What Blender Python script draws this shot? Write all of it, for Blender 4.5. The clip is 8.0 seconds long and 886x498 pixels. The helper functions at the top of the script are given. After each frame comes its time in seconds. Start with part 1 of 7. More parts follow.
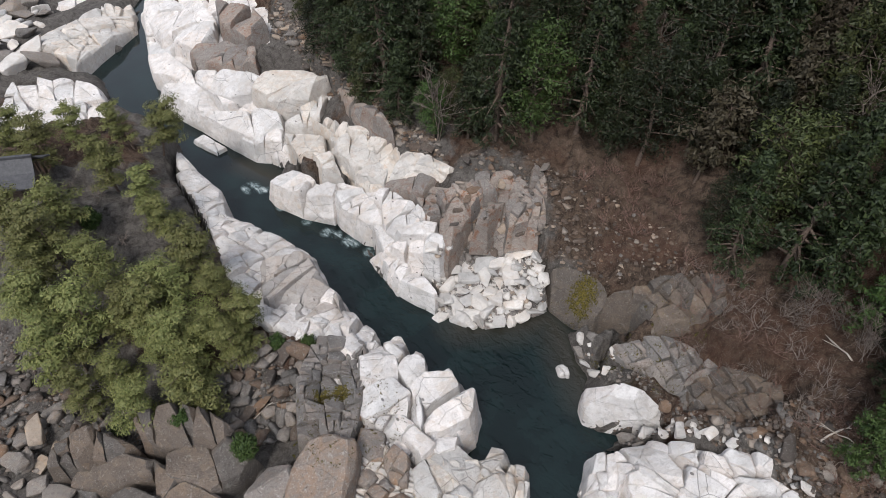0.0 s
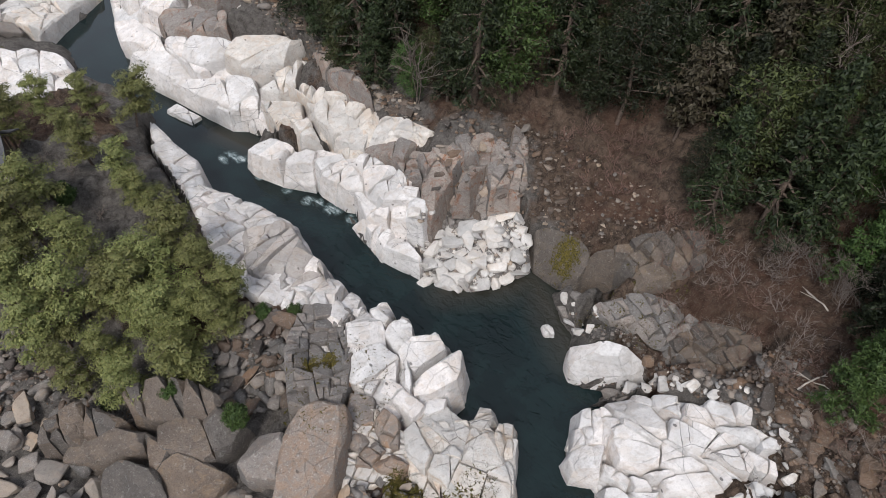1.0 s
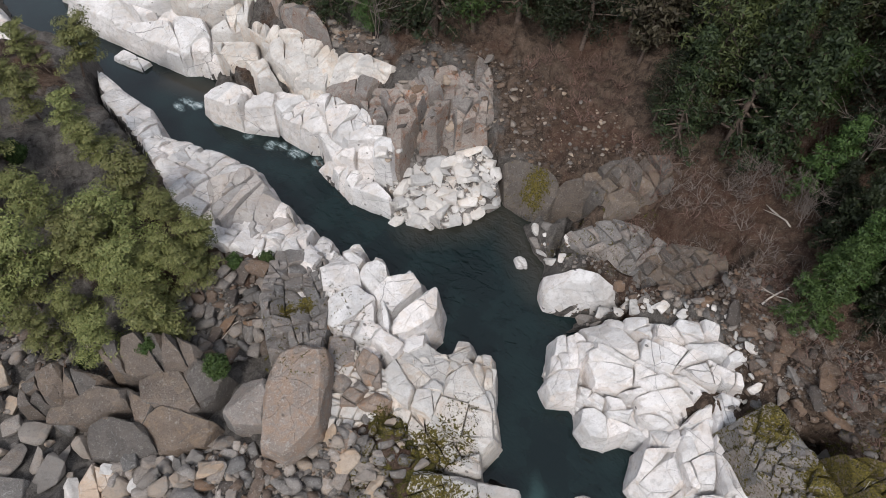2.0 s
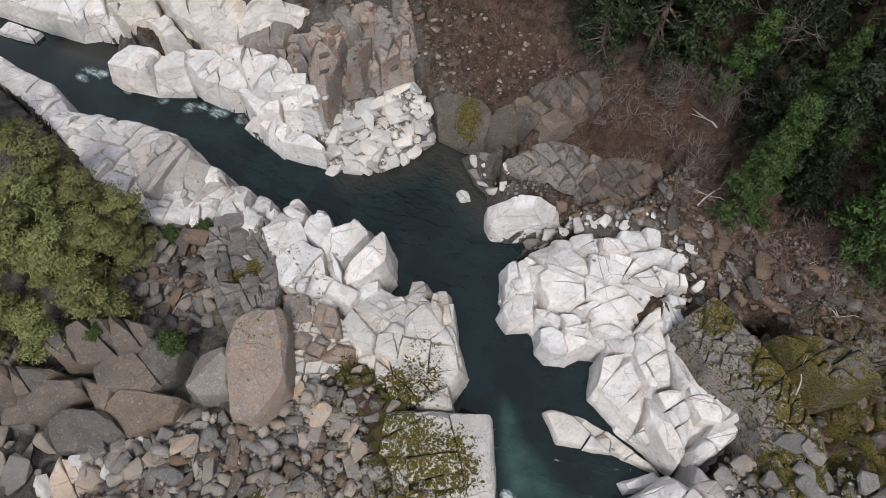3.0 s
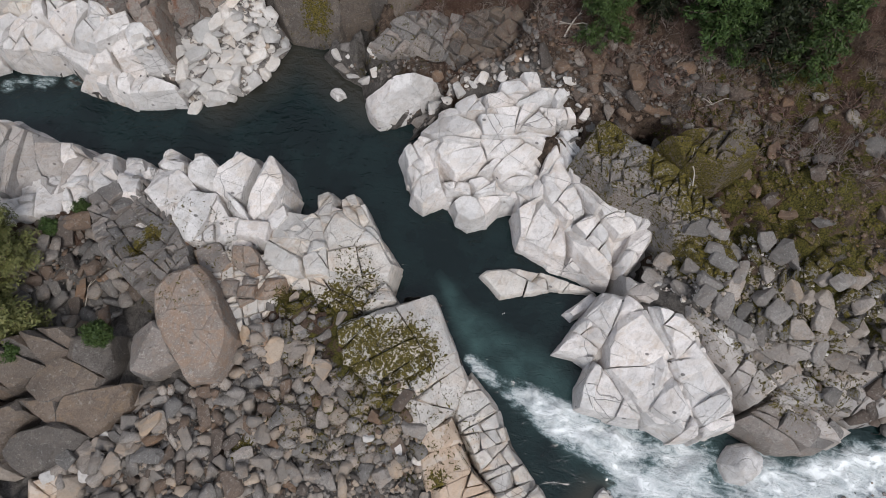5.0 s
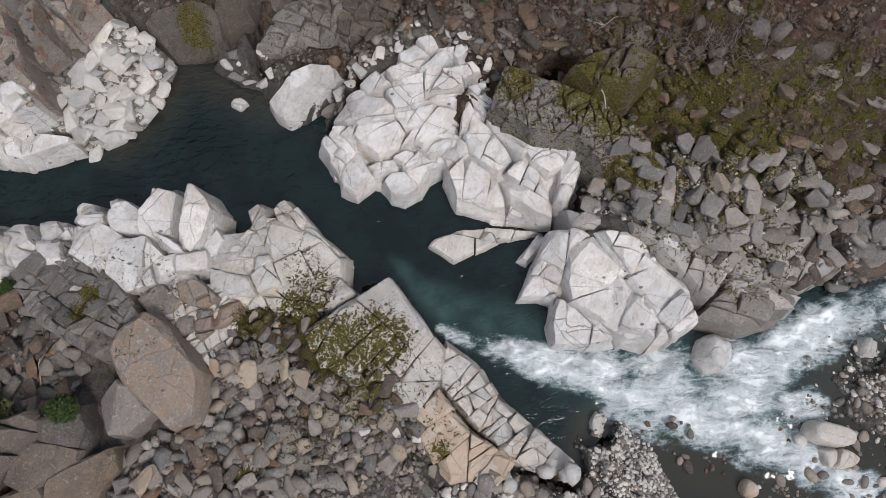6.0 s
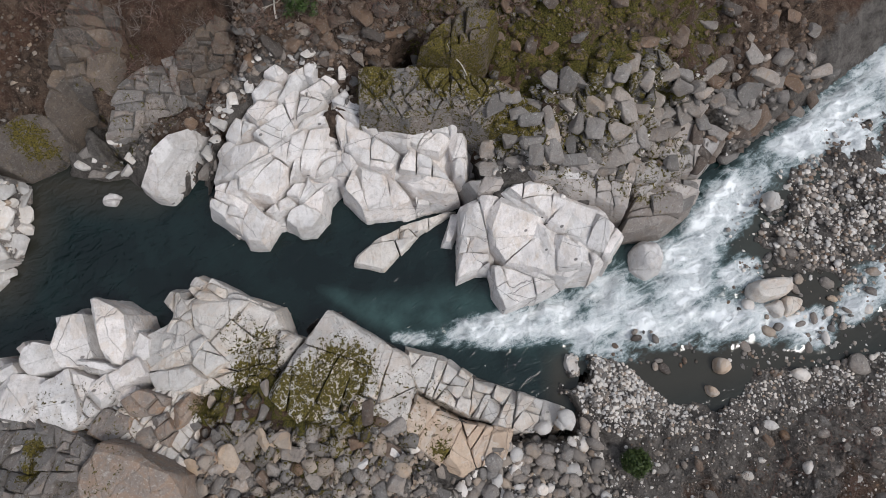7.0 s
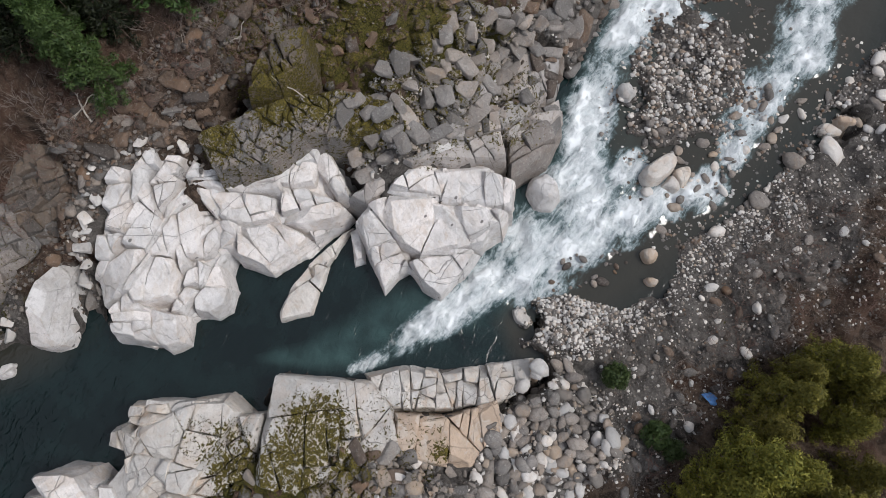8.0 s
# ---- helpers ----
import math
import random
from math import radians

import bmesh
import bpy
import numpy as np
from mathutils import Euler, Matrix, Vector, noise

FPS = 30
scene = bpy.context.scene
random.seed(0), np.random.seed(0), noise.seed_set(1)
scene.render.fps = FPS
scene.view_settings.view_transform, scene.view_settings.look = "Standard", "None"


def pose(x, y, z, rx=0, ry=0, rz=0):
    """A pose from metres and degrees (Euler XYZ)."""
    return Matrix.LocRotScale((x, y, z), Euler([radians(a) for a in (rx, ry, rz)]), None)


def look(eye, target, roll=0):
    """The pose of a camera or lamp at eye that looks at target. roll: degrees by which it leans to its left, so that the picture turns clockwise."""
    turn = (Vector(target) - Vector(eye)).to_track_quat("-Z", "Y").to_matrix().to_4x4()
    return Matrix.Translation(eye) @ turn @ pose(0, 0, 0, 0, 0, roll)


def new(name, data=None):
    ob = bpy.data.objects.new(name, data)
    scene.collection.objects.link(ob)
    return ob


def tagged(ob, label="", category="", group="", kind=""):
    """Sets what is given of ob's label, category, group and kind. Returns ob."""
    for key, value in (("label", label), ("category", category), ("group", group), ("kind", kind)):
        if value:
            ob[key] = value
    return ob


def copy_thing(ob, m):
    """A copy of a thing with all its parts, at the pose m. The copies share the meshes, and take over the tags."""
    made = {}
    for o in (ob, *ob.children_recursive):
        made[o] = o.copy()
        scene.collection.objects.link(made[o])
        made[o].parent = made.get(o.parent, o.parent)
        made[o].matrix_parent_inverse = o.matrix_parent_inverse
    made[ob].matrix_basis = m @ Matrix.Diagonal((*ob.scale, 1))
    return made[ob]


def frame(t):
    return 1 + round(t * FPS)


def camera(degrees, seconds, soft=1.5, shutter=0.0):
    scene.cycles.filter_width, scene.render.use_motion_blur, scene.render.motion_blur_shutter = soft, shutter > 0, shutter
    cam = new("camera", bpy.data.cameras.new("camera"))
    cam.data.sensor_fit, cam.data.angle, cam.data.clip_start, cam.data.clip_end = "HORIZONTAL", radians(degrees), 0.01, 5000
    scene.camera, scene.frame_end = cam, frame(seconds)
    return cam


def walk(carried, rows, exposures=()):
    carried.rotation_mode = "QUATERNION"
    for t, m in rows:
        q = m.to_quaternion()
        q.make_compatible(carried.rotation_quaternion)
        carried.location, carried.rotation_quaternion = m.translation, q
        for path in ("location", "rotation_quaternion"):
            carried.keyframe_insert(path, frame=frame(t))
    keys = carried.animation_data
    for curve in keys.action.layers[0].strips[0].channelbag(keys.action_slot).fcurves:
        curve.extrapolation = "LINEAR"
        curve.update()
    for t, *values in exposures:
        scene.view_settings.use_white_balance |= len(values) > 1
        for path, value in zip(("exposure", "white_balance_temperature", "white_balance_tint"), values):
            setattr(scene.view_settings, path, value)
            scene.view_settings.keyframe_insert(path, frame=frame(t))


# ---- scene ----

import itertools


# ---- camera ----
cam = camera(69.72, 8.0, soft=0.4)
walk(cam, [
    (0, look((0.08, -0.54, 47.50), (0.23, 27.71, 19.18), 0.08)),
    (0.5, look((0.02, -0.49, 47.53), (0.80, 27.44, 18.90), 0.09)),
    (1, look((-0.04, -0.50, 47.56), (1.20, 26.07, 17.68), 0.04)),
    (1.5, look((-0.06, -0.41, 47.59), (1.64, 24.55, 16.38), 0.02)),
    (3, look((-0.16, -0.20, 47.60), (5.42, 19.26, 13.10), -0.07)),
    (3.5, look((-0.26, -0.03, 47.65), (6.19, 17.28, 12.17), -0.03)),
    (4, look((-0.40, -0.02, 47.70), (6.71, 15.20, 11.40), 0.00)),
    (4.5, look((-0.44, 0.05, 47.77), (7.14, 13.19, 10.76), 0.03)),
    (6, look((-0.50, 0.46, 48.27), (8.90, 7.83, 10.10), -0.04)),
    (6.5, look((-0.20, 0.60, 48.44), (10.07, 6.05, 10.17), -0.04)),
    (7, look((0.31, 0.63, 48.58), (11.12, 3.60, 10.19), -0.02)),
    (7.5, look((0.75, 0.39, 48.57), (11.65, 0.66, 10.08), 0.03)),
    (8, look((0.90, 0.06, 48.51), (11.49, -1.93, 9.99), 0.05)),
], [(0, 0.80), (3, 0.74), (6, 0.50), (8, 0.57)])

# ---- world, sun ----
world = bpy.data.worlds.new("overcast_sky")
scene.world = world
world.use_nodes = True
wt = world.node_tree
wt.nodes.clear()
sky = wt.nodes.new("ShaderNodeTexSky")
sky.sky_type, sky.sun_disc = "NISHITA", False
sky.sun_elevation, sky.sun_rotation = radians(52), radians(200)
grey = wt.nodes.new("ShaderNodeHueSaturation")
grey.inputs["Saturation"].default_value = 0.3
# an even cover of cloud over the clear sky
cloud = wt.nodes.new("ShaderNodeMix")
cloud.data_type = "RGBA"
cloud.inputs["Factor"].default_value = 0.6
cloud.inputs["B"].default_value = (3.0, 3.3, 4.0, 1)
back = wt.nodes.new("ShaderNodeBackground")
back.inputs["Strength"].default_value = 0.138
wo = wt.nodes.new("ShaderNodeOutputWorld")
wt.links.new(sky.outputs[0], grey.inputs["Color"])
wt.links.new(grey.outputs[0], cloud.inputs["A"])
wt.links.new(cloud.outputs["Result"], back.inputs["Color"])
wt.links.new(back.outputs[0], wo.inputs["Surface"])
sun = new("sun", bpy.data.lights.new("sun", "SUN"))
sun.data.energy, sun.data.angle, sun.data.color = 1.6, radians(14), (1.0, 0.97, 0.94)
sun.matrix_world = look((-14, -40, 60), (0, 0, 0))


# ---- the lie of the land ----
RIGHT_SHORE = [(-52, 190), (-49.2, 108.0), (-48.6, 100.4), (-45.8, 93.6), (-43.0, 86.4), (-39.2, 80.0), (-36.6, 74.2), (-31.4, 68.8), (-26.9, 65.3),
               (-22.6, 61.8), (-18.9, 60.5), (-19.1, 55.8), (-15.0, 52.2), (-10.4, 50.3), (-7.6, 46.6), (-6.7, 43.6), (-4.4, 40.7), (-0.5, 37.8),
               (1.1, 36.6), (4.3, 36.3), (6.5, 36.9), (10.7, 38.6), (11.9, 35.7), (12.2, 32.6), (13.0, 30.9), (11.6, 28.0), (12.0, 26.1),
               (14.3, 24.5), (11.6, 23.2), (10.1, 19.3), (12.3, 16.8), (12.6, 14.5), (15.5, 13.8), (14.8, 11.1), (16.6, 6.4), (16.9, 5.0),
               (14.7, 4.1), (11.8, 2.2), (13.1, 0.6), (10.3, -1.2), (13.4, -5.8), (15.1, -7.4), (18.6, -9.3), (21.5, -12.9), (26.1, -15.2),
               (29.5, -18.1), (34.0, -21.8), (70, -50), (150, -90)]
LEFT_SHORE = [(-58, 190), (-52.0, 105.7), (-49.4, 98.4), (-49.3, 88.2), (-57.0, 86.1), (-48.0, 80.0), (-44.0, 73.3), (-32.6, 64.8), (-30.3, 59.1),
              (-26.5, 53.4), (-22.3, 50.1), (-20.6, 46.2), (-15.3, 43.8), (-12.7, 43.0), (-10.2, 40.0), (-8.5, 35.9), (-7.3, 33.2), (-3.5, 31.3),
              (-1.3, 29.3), (1.2, 27.6), (2.9, 26.4), (1.8, 23.3), (1.1, 22.5), (3.9, 21.9), (6.7, 20.3), (6.3, 17.5), (6.2, 14.8), (4.6, 13.1),
              (7.1, 11.4), (6.5, 8.9), (5.8, 7.8), (5.9, 5.0), (5.7, 1.6), (5.1, -0.6), (4.6, -4.1), (4.4, -6.9), (7.1, -6.7), (8.8, -7.2),
              (9.0, -11.1), (6.9, -15.1), (8.7, -19.7), (11.3, -20.9), (12.5, -25.0), (16.2, -31.5), (20.2, -35.3), (26.3, -44.2), (60, -80), (140, -120)]
ISLAND = [(28.0, -21.4), (31.2, -25.0), (36.0, -29.6), (46.0, -37.5), (42.0, -42.0), (34.0, -36.0), (28.6, -32.4), (26.2, -31.6), (22.8, -29.0), (20.4, -25.8), (19.4, -22.4), (21.0, -19.6), (24.2, -19.9)]


def near(x, y, line):
    """Distance from points to an open line."""
    best = np.full(x.shape, 1e9)
    for (ax, ay), (bx, by) in zip(line, line[1:]):
        dx, dy = bx - ax, by - ay
        u = np.clip(((x - ax) * dx + (y - ay) * dy) / (dx * dx + dy * dy + 1e-9), 0, 1)
        best = np.minimum(best, np.hypot(x - ax - u * dx, y - ay - u * dy))
    return best


def within(x, y, ring):
    """Which points lie inside a ring."""
    inside = np.zeros(x.shape, bool)
    for (ax, ay), (bx, by) in zip(ring, ring[1:] + ring[:1]):
        if ay != by:
            inside ^= ((ay > y) != (by > y)) & (x < (bx - ax) * (y - ay) / (by - ay) + ax)
    return inside


def depth(x, y, ring):
    """Signed distance to a ring, positive inside."""
    d = near(x, y, ring + ring[:1])
    return np.where(within(x, y, ring), d, -d)


def rnd(i, j, seed):
    """A repeatable value from 0 to 1 for each grid point."""
    n = np.sin(i * 127.1 + j * 311.7 + seed * 74.7) * 43758.5453
    return n - np.floor(n)


def vnoise(x, y, seed=0):
    i, j = np.floor(x), np.floor(y)
    u, v = x - i, y - j
    u, v = u * u * (3 - 2 * u), v * v * (3 - 2 * v)
    a, b = rnd(i, j, seed), rnd(i + 1, j, seed)
    c, d = rnd(i, j + 1, seed), rnd(i + 1, j + 1, seed)
    return (a + (b - a) * u) * (1 - v) + (c + (d - c) * u) * v - 0.5


def fbm(x, y, seed=0, octaves=4):
    total, size = 0, 1.0
    for k in range(octaves):
        total = total + vnoise(x * 2**k, y * 2**k, seed + k) * size
        size *= 0.5
    return total


def cells(x, y, seed=0, jitter=0.8):
    """Nearest and second nearest cell distance, and the nearest cell's centre and number."""
    i0, j0 = np.floor(x), np.floor(y)
    f1, f2 = np.full(x.shape, 9.0), np.full(x.shape, 9.0)
    cx, cy, idn = np.zeros(x.shape), np.zeros(x.shape), np.zeros(x.shape)
    for di in (-1, 0, 1):
        for dj in (-1, 0, 1):
            i, j = i0 + di, j0 + dj
            px = i + 0.5 + (rnd(i, j, seed) - 0.5) * jitter
            py = j + 0.5 + (rnd(i, j, seed + 9) - 0.5) * jitter
            d = np.hypot(x - px, y - py)
            closer = d < f1
            f2 = np.where(closer, f1, np.minimum(f2, d))
            cx, cy, idn = np.where(closer, px, cx), np.where(closer, py, cy), np.where(closer, rnd(i, j, seed + 5), idn)
            f1 = np.where(closer, d, f1)
    return f1, f2, cx, cy, idn


def water_level(x, y):
    """The pool lies level; the rapids climb upstream to the south-east."""
    s = (x - 9) * 0.6 - (y + 4) * 0.75
    return np.clip(s - 6, 0, 60) * 0.035


def lie(x, y):
    """Height of the bare ground, and signed distance into the river."""
    ring = RIGHT_SHORE + LEFT_SHORE[::-1]
    wet = depth(x, y, ring)
    shingle = depth(x, y, ISLAND) + fbm(x * 0.45, y * 0.45, 44, 4) * 2.6
    wet = np.minimum(wet, -shingle)
    dr, dl = near(x, y, RIGHT_SHORE), near(x, y, LEFT_SHORE)
    d = np.maximum(-wet, 0)
    hill = 2.4 * (1 - np.exp(-d / 1.6)) + 0.48 * d + np.clip(d - 15, 0, 200) * 0.22
    hill = np.where(hill > 36, 36 + (hill - 36) * 0.12, hill)
    bar = 1 / (1 + np.exp(np.clip((y + 4 + 0.35 * x) / 1.6, -50, 50)))
    shelf = (1 - bar) * (3.4 * (1 - np.exp(-d / 0.7))) + bar * (0.5 * (1 - np.exp(-d / 1.5)) + 0.045 * d)
    basin = np.exp(-(((x + 24) / 12) ** 2 + ((y - 22) / 9) ** 2))
    knoll = np.exp(-(((x + 40) / 16) ** 2 + ((y - 46) / 15) ** 2))
    knoll2 = np.exp(-(((x + 22) / 9) ** 2 + ((y - 37) / 9) ** 2))
    left = shelf - 2.2 * basin + 5.5 * knoll + 2.0 * knoll2 + np.clip(d - 70, 0, 200) * 0.1
    left = np.where(y > 72, 1.6 + 0.06 * d + np.clip(d - 40, 0, 100) * 0.1, left)
    h = np.where(dr < dl, hill, left)
    h = np.where(shingle > -1, 0.07 + 0.26 * fbm(x * 0.9, y * 0.9, 45, 3) + 0.03 * np.clip(shingle, 0, 3), h)
    h = np.where(wet > 0, -np.minimum(wet * 0.9, 3.0) - 0.1, h + water_level(x, y) * np.exp(-d / 25))
    return h, wet



# ---- materials ----
def nodes(name):
    m = bpy.data.materials.new(name)
    m.use_nodes = True
    t = m.node_tree
    return m, t, t.nodes["Principled BSDF"]


def add(t, kind, values=(), data_type="", blend_type="", operation="", attribute_name=""):
    n = t.nodes.new(kind)
    if data_type:
        n.data_type = data_type
    if blend_type:
        n.blend_type = blend_type
    if operation:
        n.operation = operation
    if attribute_name:
        n.attribute_name = attribute_name
    for key, value in dict(values).items():
        n.inputs[key].default_value = value
    return n


def tex(t, scale, detail=6, rough=0.6, warp=0.0, stretch=None, kind="ShaderNodeTexNoise"):
    co = add(t, "ShaderNodeNewGeometry")
    out = co.outputs["Position"]
    if stretch:
        mp = add(t, "ShaderNodeMapping")
        mp.vector_type = "TEXTURE"
        mp.inputs["Scale"].default_value = [1 / k for k in stretch[:3]]
        mp.inputs["Rotation"].default_value = (0, 0, radians(stretch[3]))
        t.links.new(out, mp.inputs["Vector"])
        out = mp.outputs[0]
    n = add(t, kind)
    n.inputs["Scale"].default_value = scale
    if kind == "ShaderNodeTexNoise":
        n.inputs["Detail"].default_value = detail
        n.inputs["Roughness"].default_value = rough
        n.inputs["Distortion"].default_value = warp
    t.links.new(out, n.inputs["Vector"])
    return n


def step(t, socket, lo, hi, to=(0, 1)):
    n = add(t, "ShaderNodeMapRange", {"From Min": lo, "From Max": hi, "To Min": to[0], "To Max": to[1]})
    n.clamp = True
    t.links.new(socket, n.inputs["Value"])
    return n.outputs[0]


def mix(t, fac, a, b, blend="MIX"):
    n = add(t, "ShaderNodeMix", data_type="RGBA", blend_type=blend)
    for socket, value in ((n.inputs["Factor"], fac), (n.inputs["A"], a), (n.inputs["B"], b)):
        if isinstance(value, (int, float)):
            socket.default_value = value
        elif isinstance(value, tuple):
            socket.default_value = (*value, 1)
        else:
            t.links.new(value, socket)
    return n.outputs["Result"]


def times(t, a, b, op="MULTIPLY"):
    n = add(t, "ShaderNodeMath", operation=op)
    for k, value in enumerate((a, b)):
        if isinstance(value, (int, float)):
            n.inputs[k].default_value = value
        else:
            t.links.new(value, n.inputs[k])
    return n.outputs[0]


def bump(t, b, heights, distance=0.1, strength=0.8):
    prev = None
    for socket, dist in heights:
        n = add(t, "ShaderNodeBump", {"Strength": strength, "Distance": dist})
        t.links.new(socket, n.inputs["Height"])
        if prev:
            t.links.new(prev, n.inputs["Normal"])
        prev = n.outputs[0]
    t.links.new(prev, b.inputs["Normal"])


def rock_material(name, light, dark, tint, tint_amount=0.3, moss=0.0, crack=1.0, vary=0.0, lichen=0.0, stained=0.55):
    m, t, b = nodes(name)
    large, fine, mid = tex(t, 0.35, 5, 0.6, 0.6), tex(t, 2.2, 9, 0.68, 0.3), tex(t, 6.5, 7, 0.72, 0.6)
    grain = tex(t, 22, 3, 0.7)
    col = mix(t, step(t, large.outputs[0], 0.38, 0.66), light, tuple(0.72 * c for c in light))
    col = mix(t, times(t, step(t, fine.outputs[0], 0.52, 0.72), 0.62), col, dark)
    col = mix(t, times(t, step(t, mid.outputs[0], 0.50, 0.66), 0.42 if light[0] > 0.45 else 0.62), col, tuple((0.35 if light[0] > 0.45 else 0.15) * a + (0.65 if light[0] > 0.45 else 0.85) * c for a, c in zip(light, dark)))
    stain = tex(t, 0.8, 7, 0.65, 1.5)
    col = mix(t, times(t, step(t, stain.outputs[0], stained, stained + 0.13), tint_amount), col, tint)
    col = mix(t, times(t, step(t, grain.outputs[0], 0.55, 0.75), 0.35), col, dark)
    chips = []
    for scale, ang in ((0.9, 20), (2.3, 75)):
        v = tex(t, scale, stretch=(1, 0.55, 0.8, ang), kind="ShaderNodeTexVoronoi")
        v.inputs["Randomness"].default_value = 0.9
        wob = tex(t, scale * 1.5, 3)
        co = add(t, "ShaderNodeVectorMath", operation="MULTIPLY_ADD")
        co.inputs[1].default_value = (0.3 / scale, 0.3 / scale, 0.3 / scale)
        src = v.inputs["Vector"].links[0].from_socket
        t.links.new(wob.outputs["Color"], co.inputs[0])
        t.links.new(src, co.inputs[2])
        t.links.new(co.outputs[0], v.inputs["Vector"])
        sep = add(t, "ShaderNodeSeparateColor")
        t.links.new(v.outputs["Color"], sep.inputs[0])
        chips.append(sep.outputs[0])
    tone = times(t, times(t, chips[0], chips[1], "ADD"), 0.5)
    col = mix(t, step(t, tone, 0.35, 0.95, (0.0, 0.38)), col, mix(t, step(t, chips[1], 0.3, 0.8), tuple(0.62 * c for c in light), tint))
    # hairline joints in two directions
    lines = []
    for k, (ang, sx, sy) in enumerate(((25, 0.30, 0.10), (115, 0.22, 0.12))):
        v = tex(t, 1.0, stretch=(sx, sy, 0.35, ang), kind="ShaderNodeTexVoronoi")
        v.feature = "DISTANCE_TO_EDGE"
        v.inputs["Randomness"].default_value = 0.8
        # bend the joints a little
        wob = tex(t, 0.7, 4)
        co = add(t, "ShaderNodeVectorMath", operation="MULTIPLY_ADD")
        src = v.inputs["Vector"].links[0].from_socket
        co.inputs[1].default_value = (0.05, 0.05, 0.05)
        t.links.new(wob.outputs["Color"], co.inputs[0])
        t.links.new(src, co.inputs[2])
        t.links.new(co.outputs[0], v.inputs["Vector"])
        lines.append(step(t, v.outputs["Distance"], 0.0012, 0.006))
    joint = times(t, lines[0], lines[1], "MINIMUM")
    where = tex(t, 0.25, 3, 0.5)
    inv = times(t, times(t, 1.0, joint, "SUBTRACT"), step(t, where.outputs[0], 0.48, 0.58))
    # small dark potholes, here and there
    pots = tex(t, 1.15, kind="ShaderNodeTexVoronoi", stretch=(1, 0.6, 0.8, 40))
    rare = add(t, "ShaderNodeSeparateColor")
    t.links.new(pots.outputs["Color"], rare.inputs[0])
    hole = times(t, times(t, 1.0, step(t, pots.outputs["Distance"], 0.09, 0.13), "SUBTRACT"), step(t, rare.outputs[0], 0.72, 0.78))
    col = mix(t, times(t, hole, min(0.8 * crack, 0.9)), col, tuple(0.45 * c for c in dark))
    # long weathering veins along the bedding
    vein = tex(t, 1.0, 6, 0.62, 0.9, (0.35, 2.6, 1.6, 25))
    col = mix(t, times(t, step(t, vein.outputs[0], 0.56, 0.70), 0.42), col, mix(t, 0.5, dark, tint))
    col = mix(t, times(t, inv, 0.55 * crack), col, tuple(0.5 * c for c in dark))
    if vary:
        info, geo = add(t, "ShaderNodeObjectInfo"), add(t, "ShaderNodeNewGeometry")
        hue = add(t, "ShaderNodeHueSaturation")
        pick = times(t, times(t, info.outputs["Random"], geo.outputs["Random Per Island"], "ADD"), 1.0, "MODULO")
        t.links.new(step(t, pick, 0, 1, (1 - vary, 1 + vary)), hue.inputs["Value"])
        t.links.new(step(t, pick, 0, 1, (0.6, 1.3)), hue.inputs["Saturation"])
        t.links.new(col, hue.inputs["Color"])
        col = hue.outputs[0]
    if lichen:
        li, li2 = tex(t, 2.2, 8, 0.78, 0.8), tex(t, 7.0, 6, 0.7, 0.5)
        col = mix(t, times(t, step(t, li.outputs[0], 0.55, 0.64), lichen), col, (0.52, 0.50, 0.465))
        col = mix(t, times(t, step(t, li2.outputs[0], 0.58, 0.66), lichen), col, (0.56, 0.54, 0.50))
    mo = None
    if moss:
        a = add(t, "ShaderNodeAttribute", attribute_name="moss")
        n1, n2 = tex(t, 3.0, 8, 0.70, 1.2), tex(t, 9, 4, 0.6)
        base = times(t, n1.outputs[0], times(t, a.outputs["Fac"], 0.29), "ADD")
        mo = step(t, base, 0.715, 0.735)
        mcol = mix(t, step(t, n2.outputs[0], 0.35, 0.65), (0.024, 0.020, 0.006), (0.150, 0.118, 0.020))
        col = mix(t, mo, col, mcol)
    t.links.new(col, b.inputs["Base Color"])
    b.inputs["Roughness"].default_value = 0.85
    b.inputs["Specular IOR Level"].default_value = 0.3
    hs = [(fine.outputs[0], 0.20), (grain.outputs[0], 0.04), (mid.outputs[0], 0.09), (joint, 0.06 * crack), (chips[0], 0.14), (chips[1], 0.07), (vein.outputs[0], 0.10)]
    if mo:
        hs.append((mo, 0.06))
    bump(t, b, hs)
    return m


WHITE = rock_material("white_granite", (0.80, 0.757, 0.73), (0.33, 0.30, 0.285), (0.52, 0.43, 0.35), 0.42, moss=1, crack=1.25, vary=0.09)
CREAM = rock_material("cream_granite", (0.70, 0.652, 0.60), (0.29, 0.25, 0.22), (0.50, 0.36, 0.25), 0.4, moss=1, vary=0.10)
PEACH = rock_material("peach_granite", (0.58, 0.44, 0.33), (0.30, 0.22, 0.17), (0.62, 0.60, 0.56), 0.5, moss=1)
GREY = rock_material("grey_granite", (0.245, 0.22, 0.203), (0.082, 0.071, 0.064), (0.22, 0.175, 0.145), 0.5, moss=1, crack=0.4, lichen=0.4, vary=0.22)
BROWN = rock_material("brown_granite", (0.29, 0.24, 0.205), (0.12, 0.10, 0.085), (0.31, 0.205, 0.14), 0.6, stained=0.475, moss=1, crack=1.0, lichen=0.45, vary=0.12)
PALE = rock_material("pale_grey_granite", (0.47, 0.432, 0.405), (0.17, 0.15, 0.137), (0.36, 0.29, 0.235), 0.45, moss=1, crack=0.9, vary=0.16, lichen=0.2)
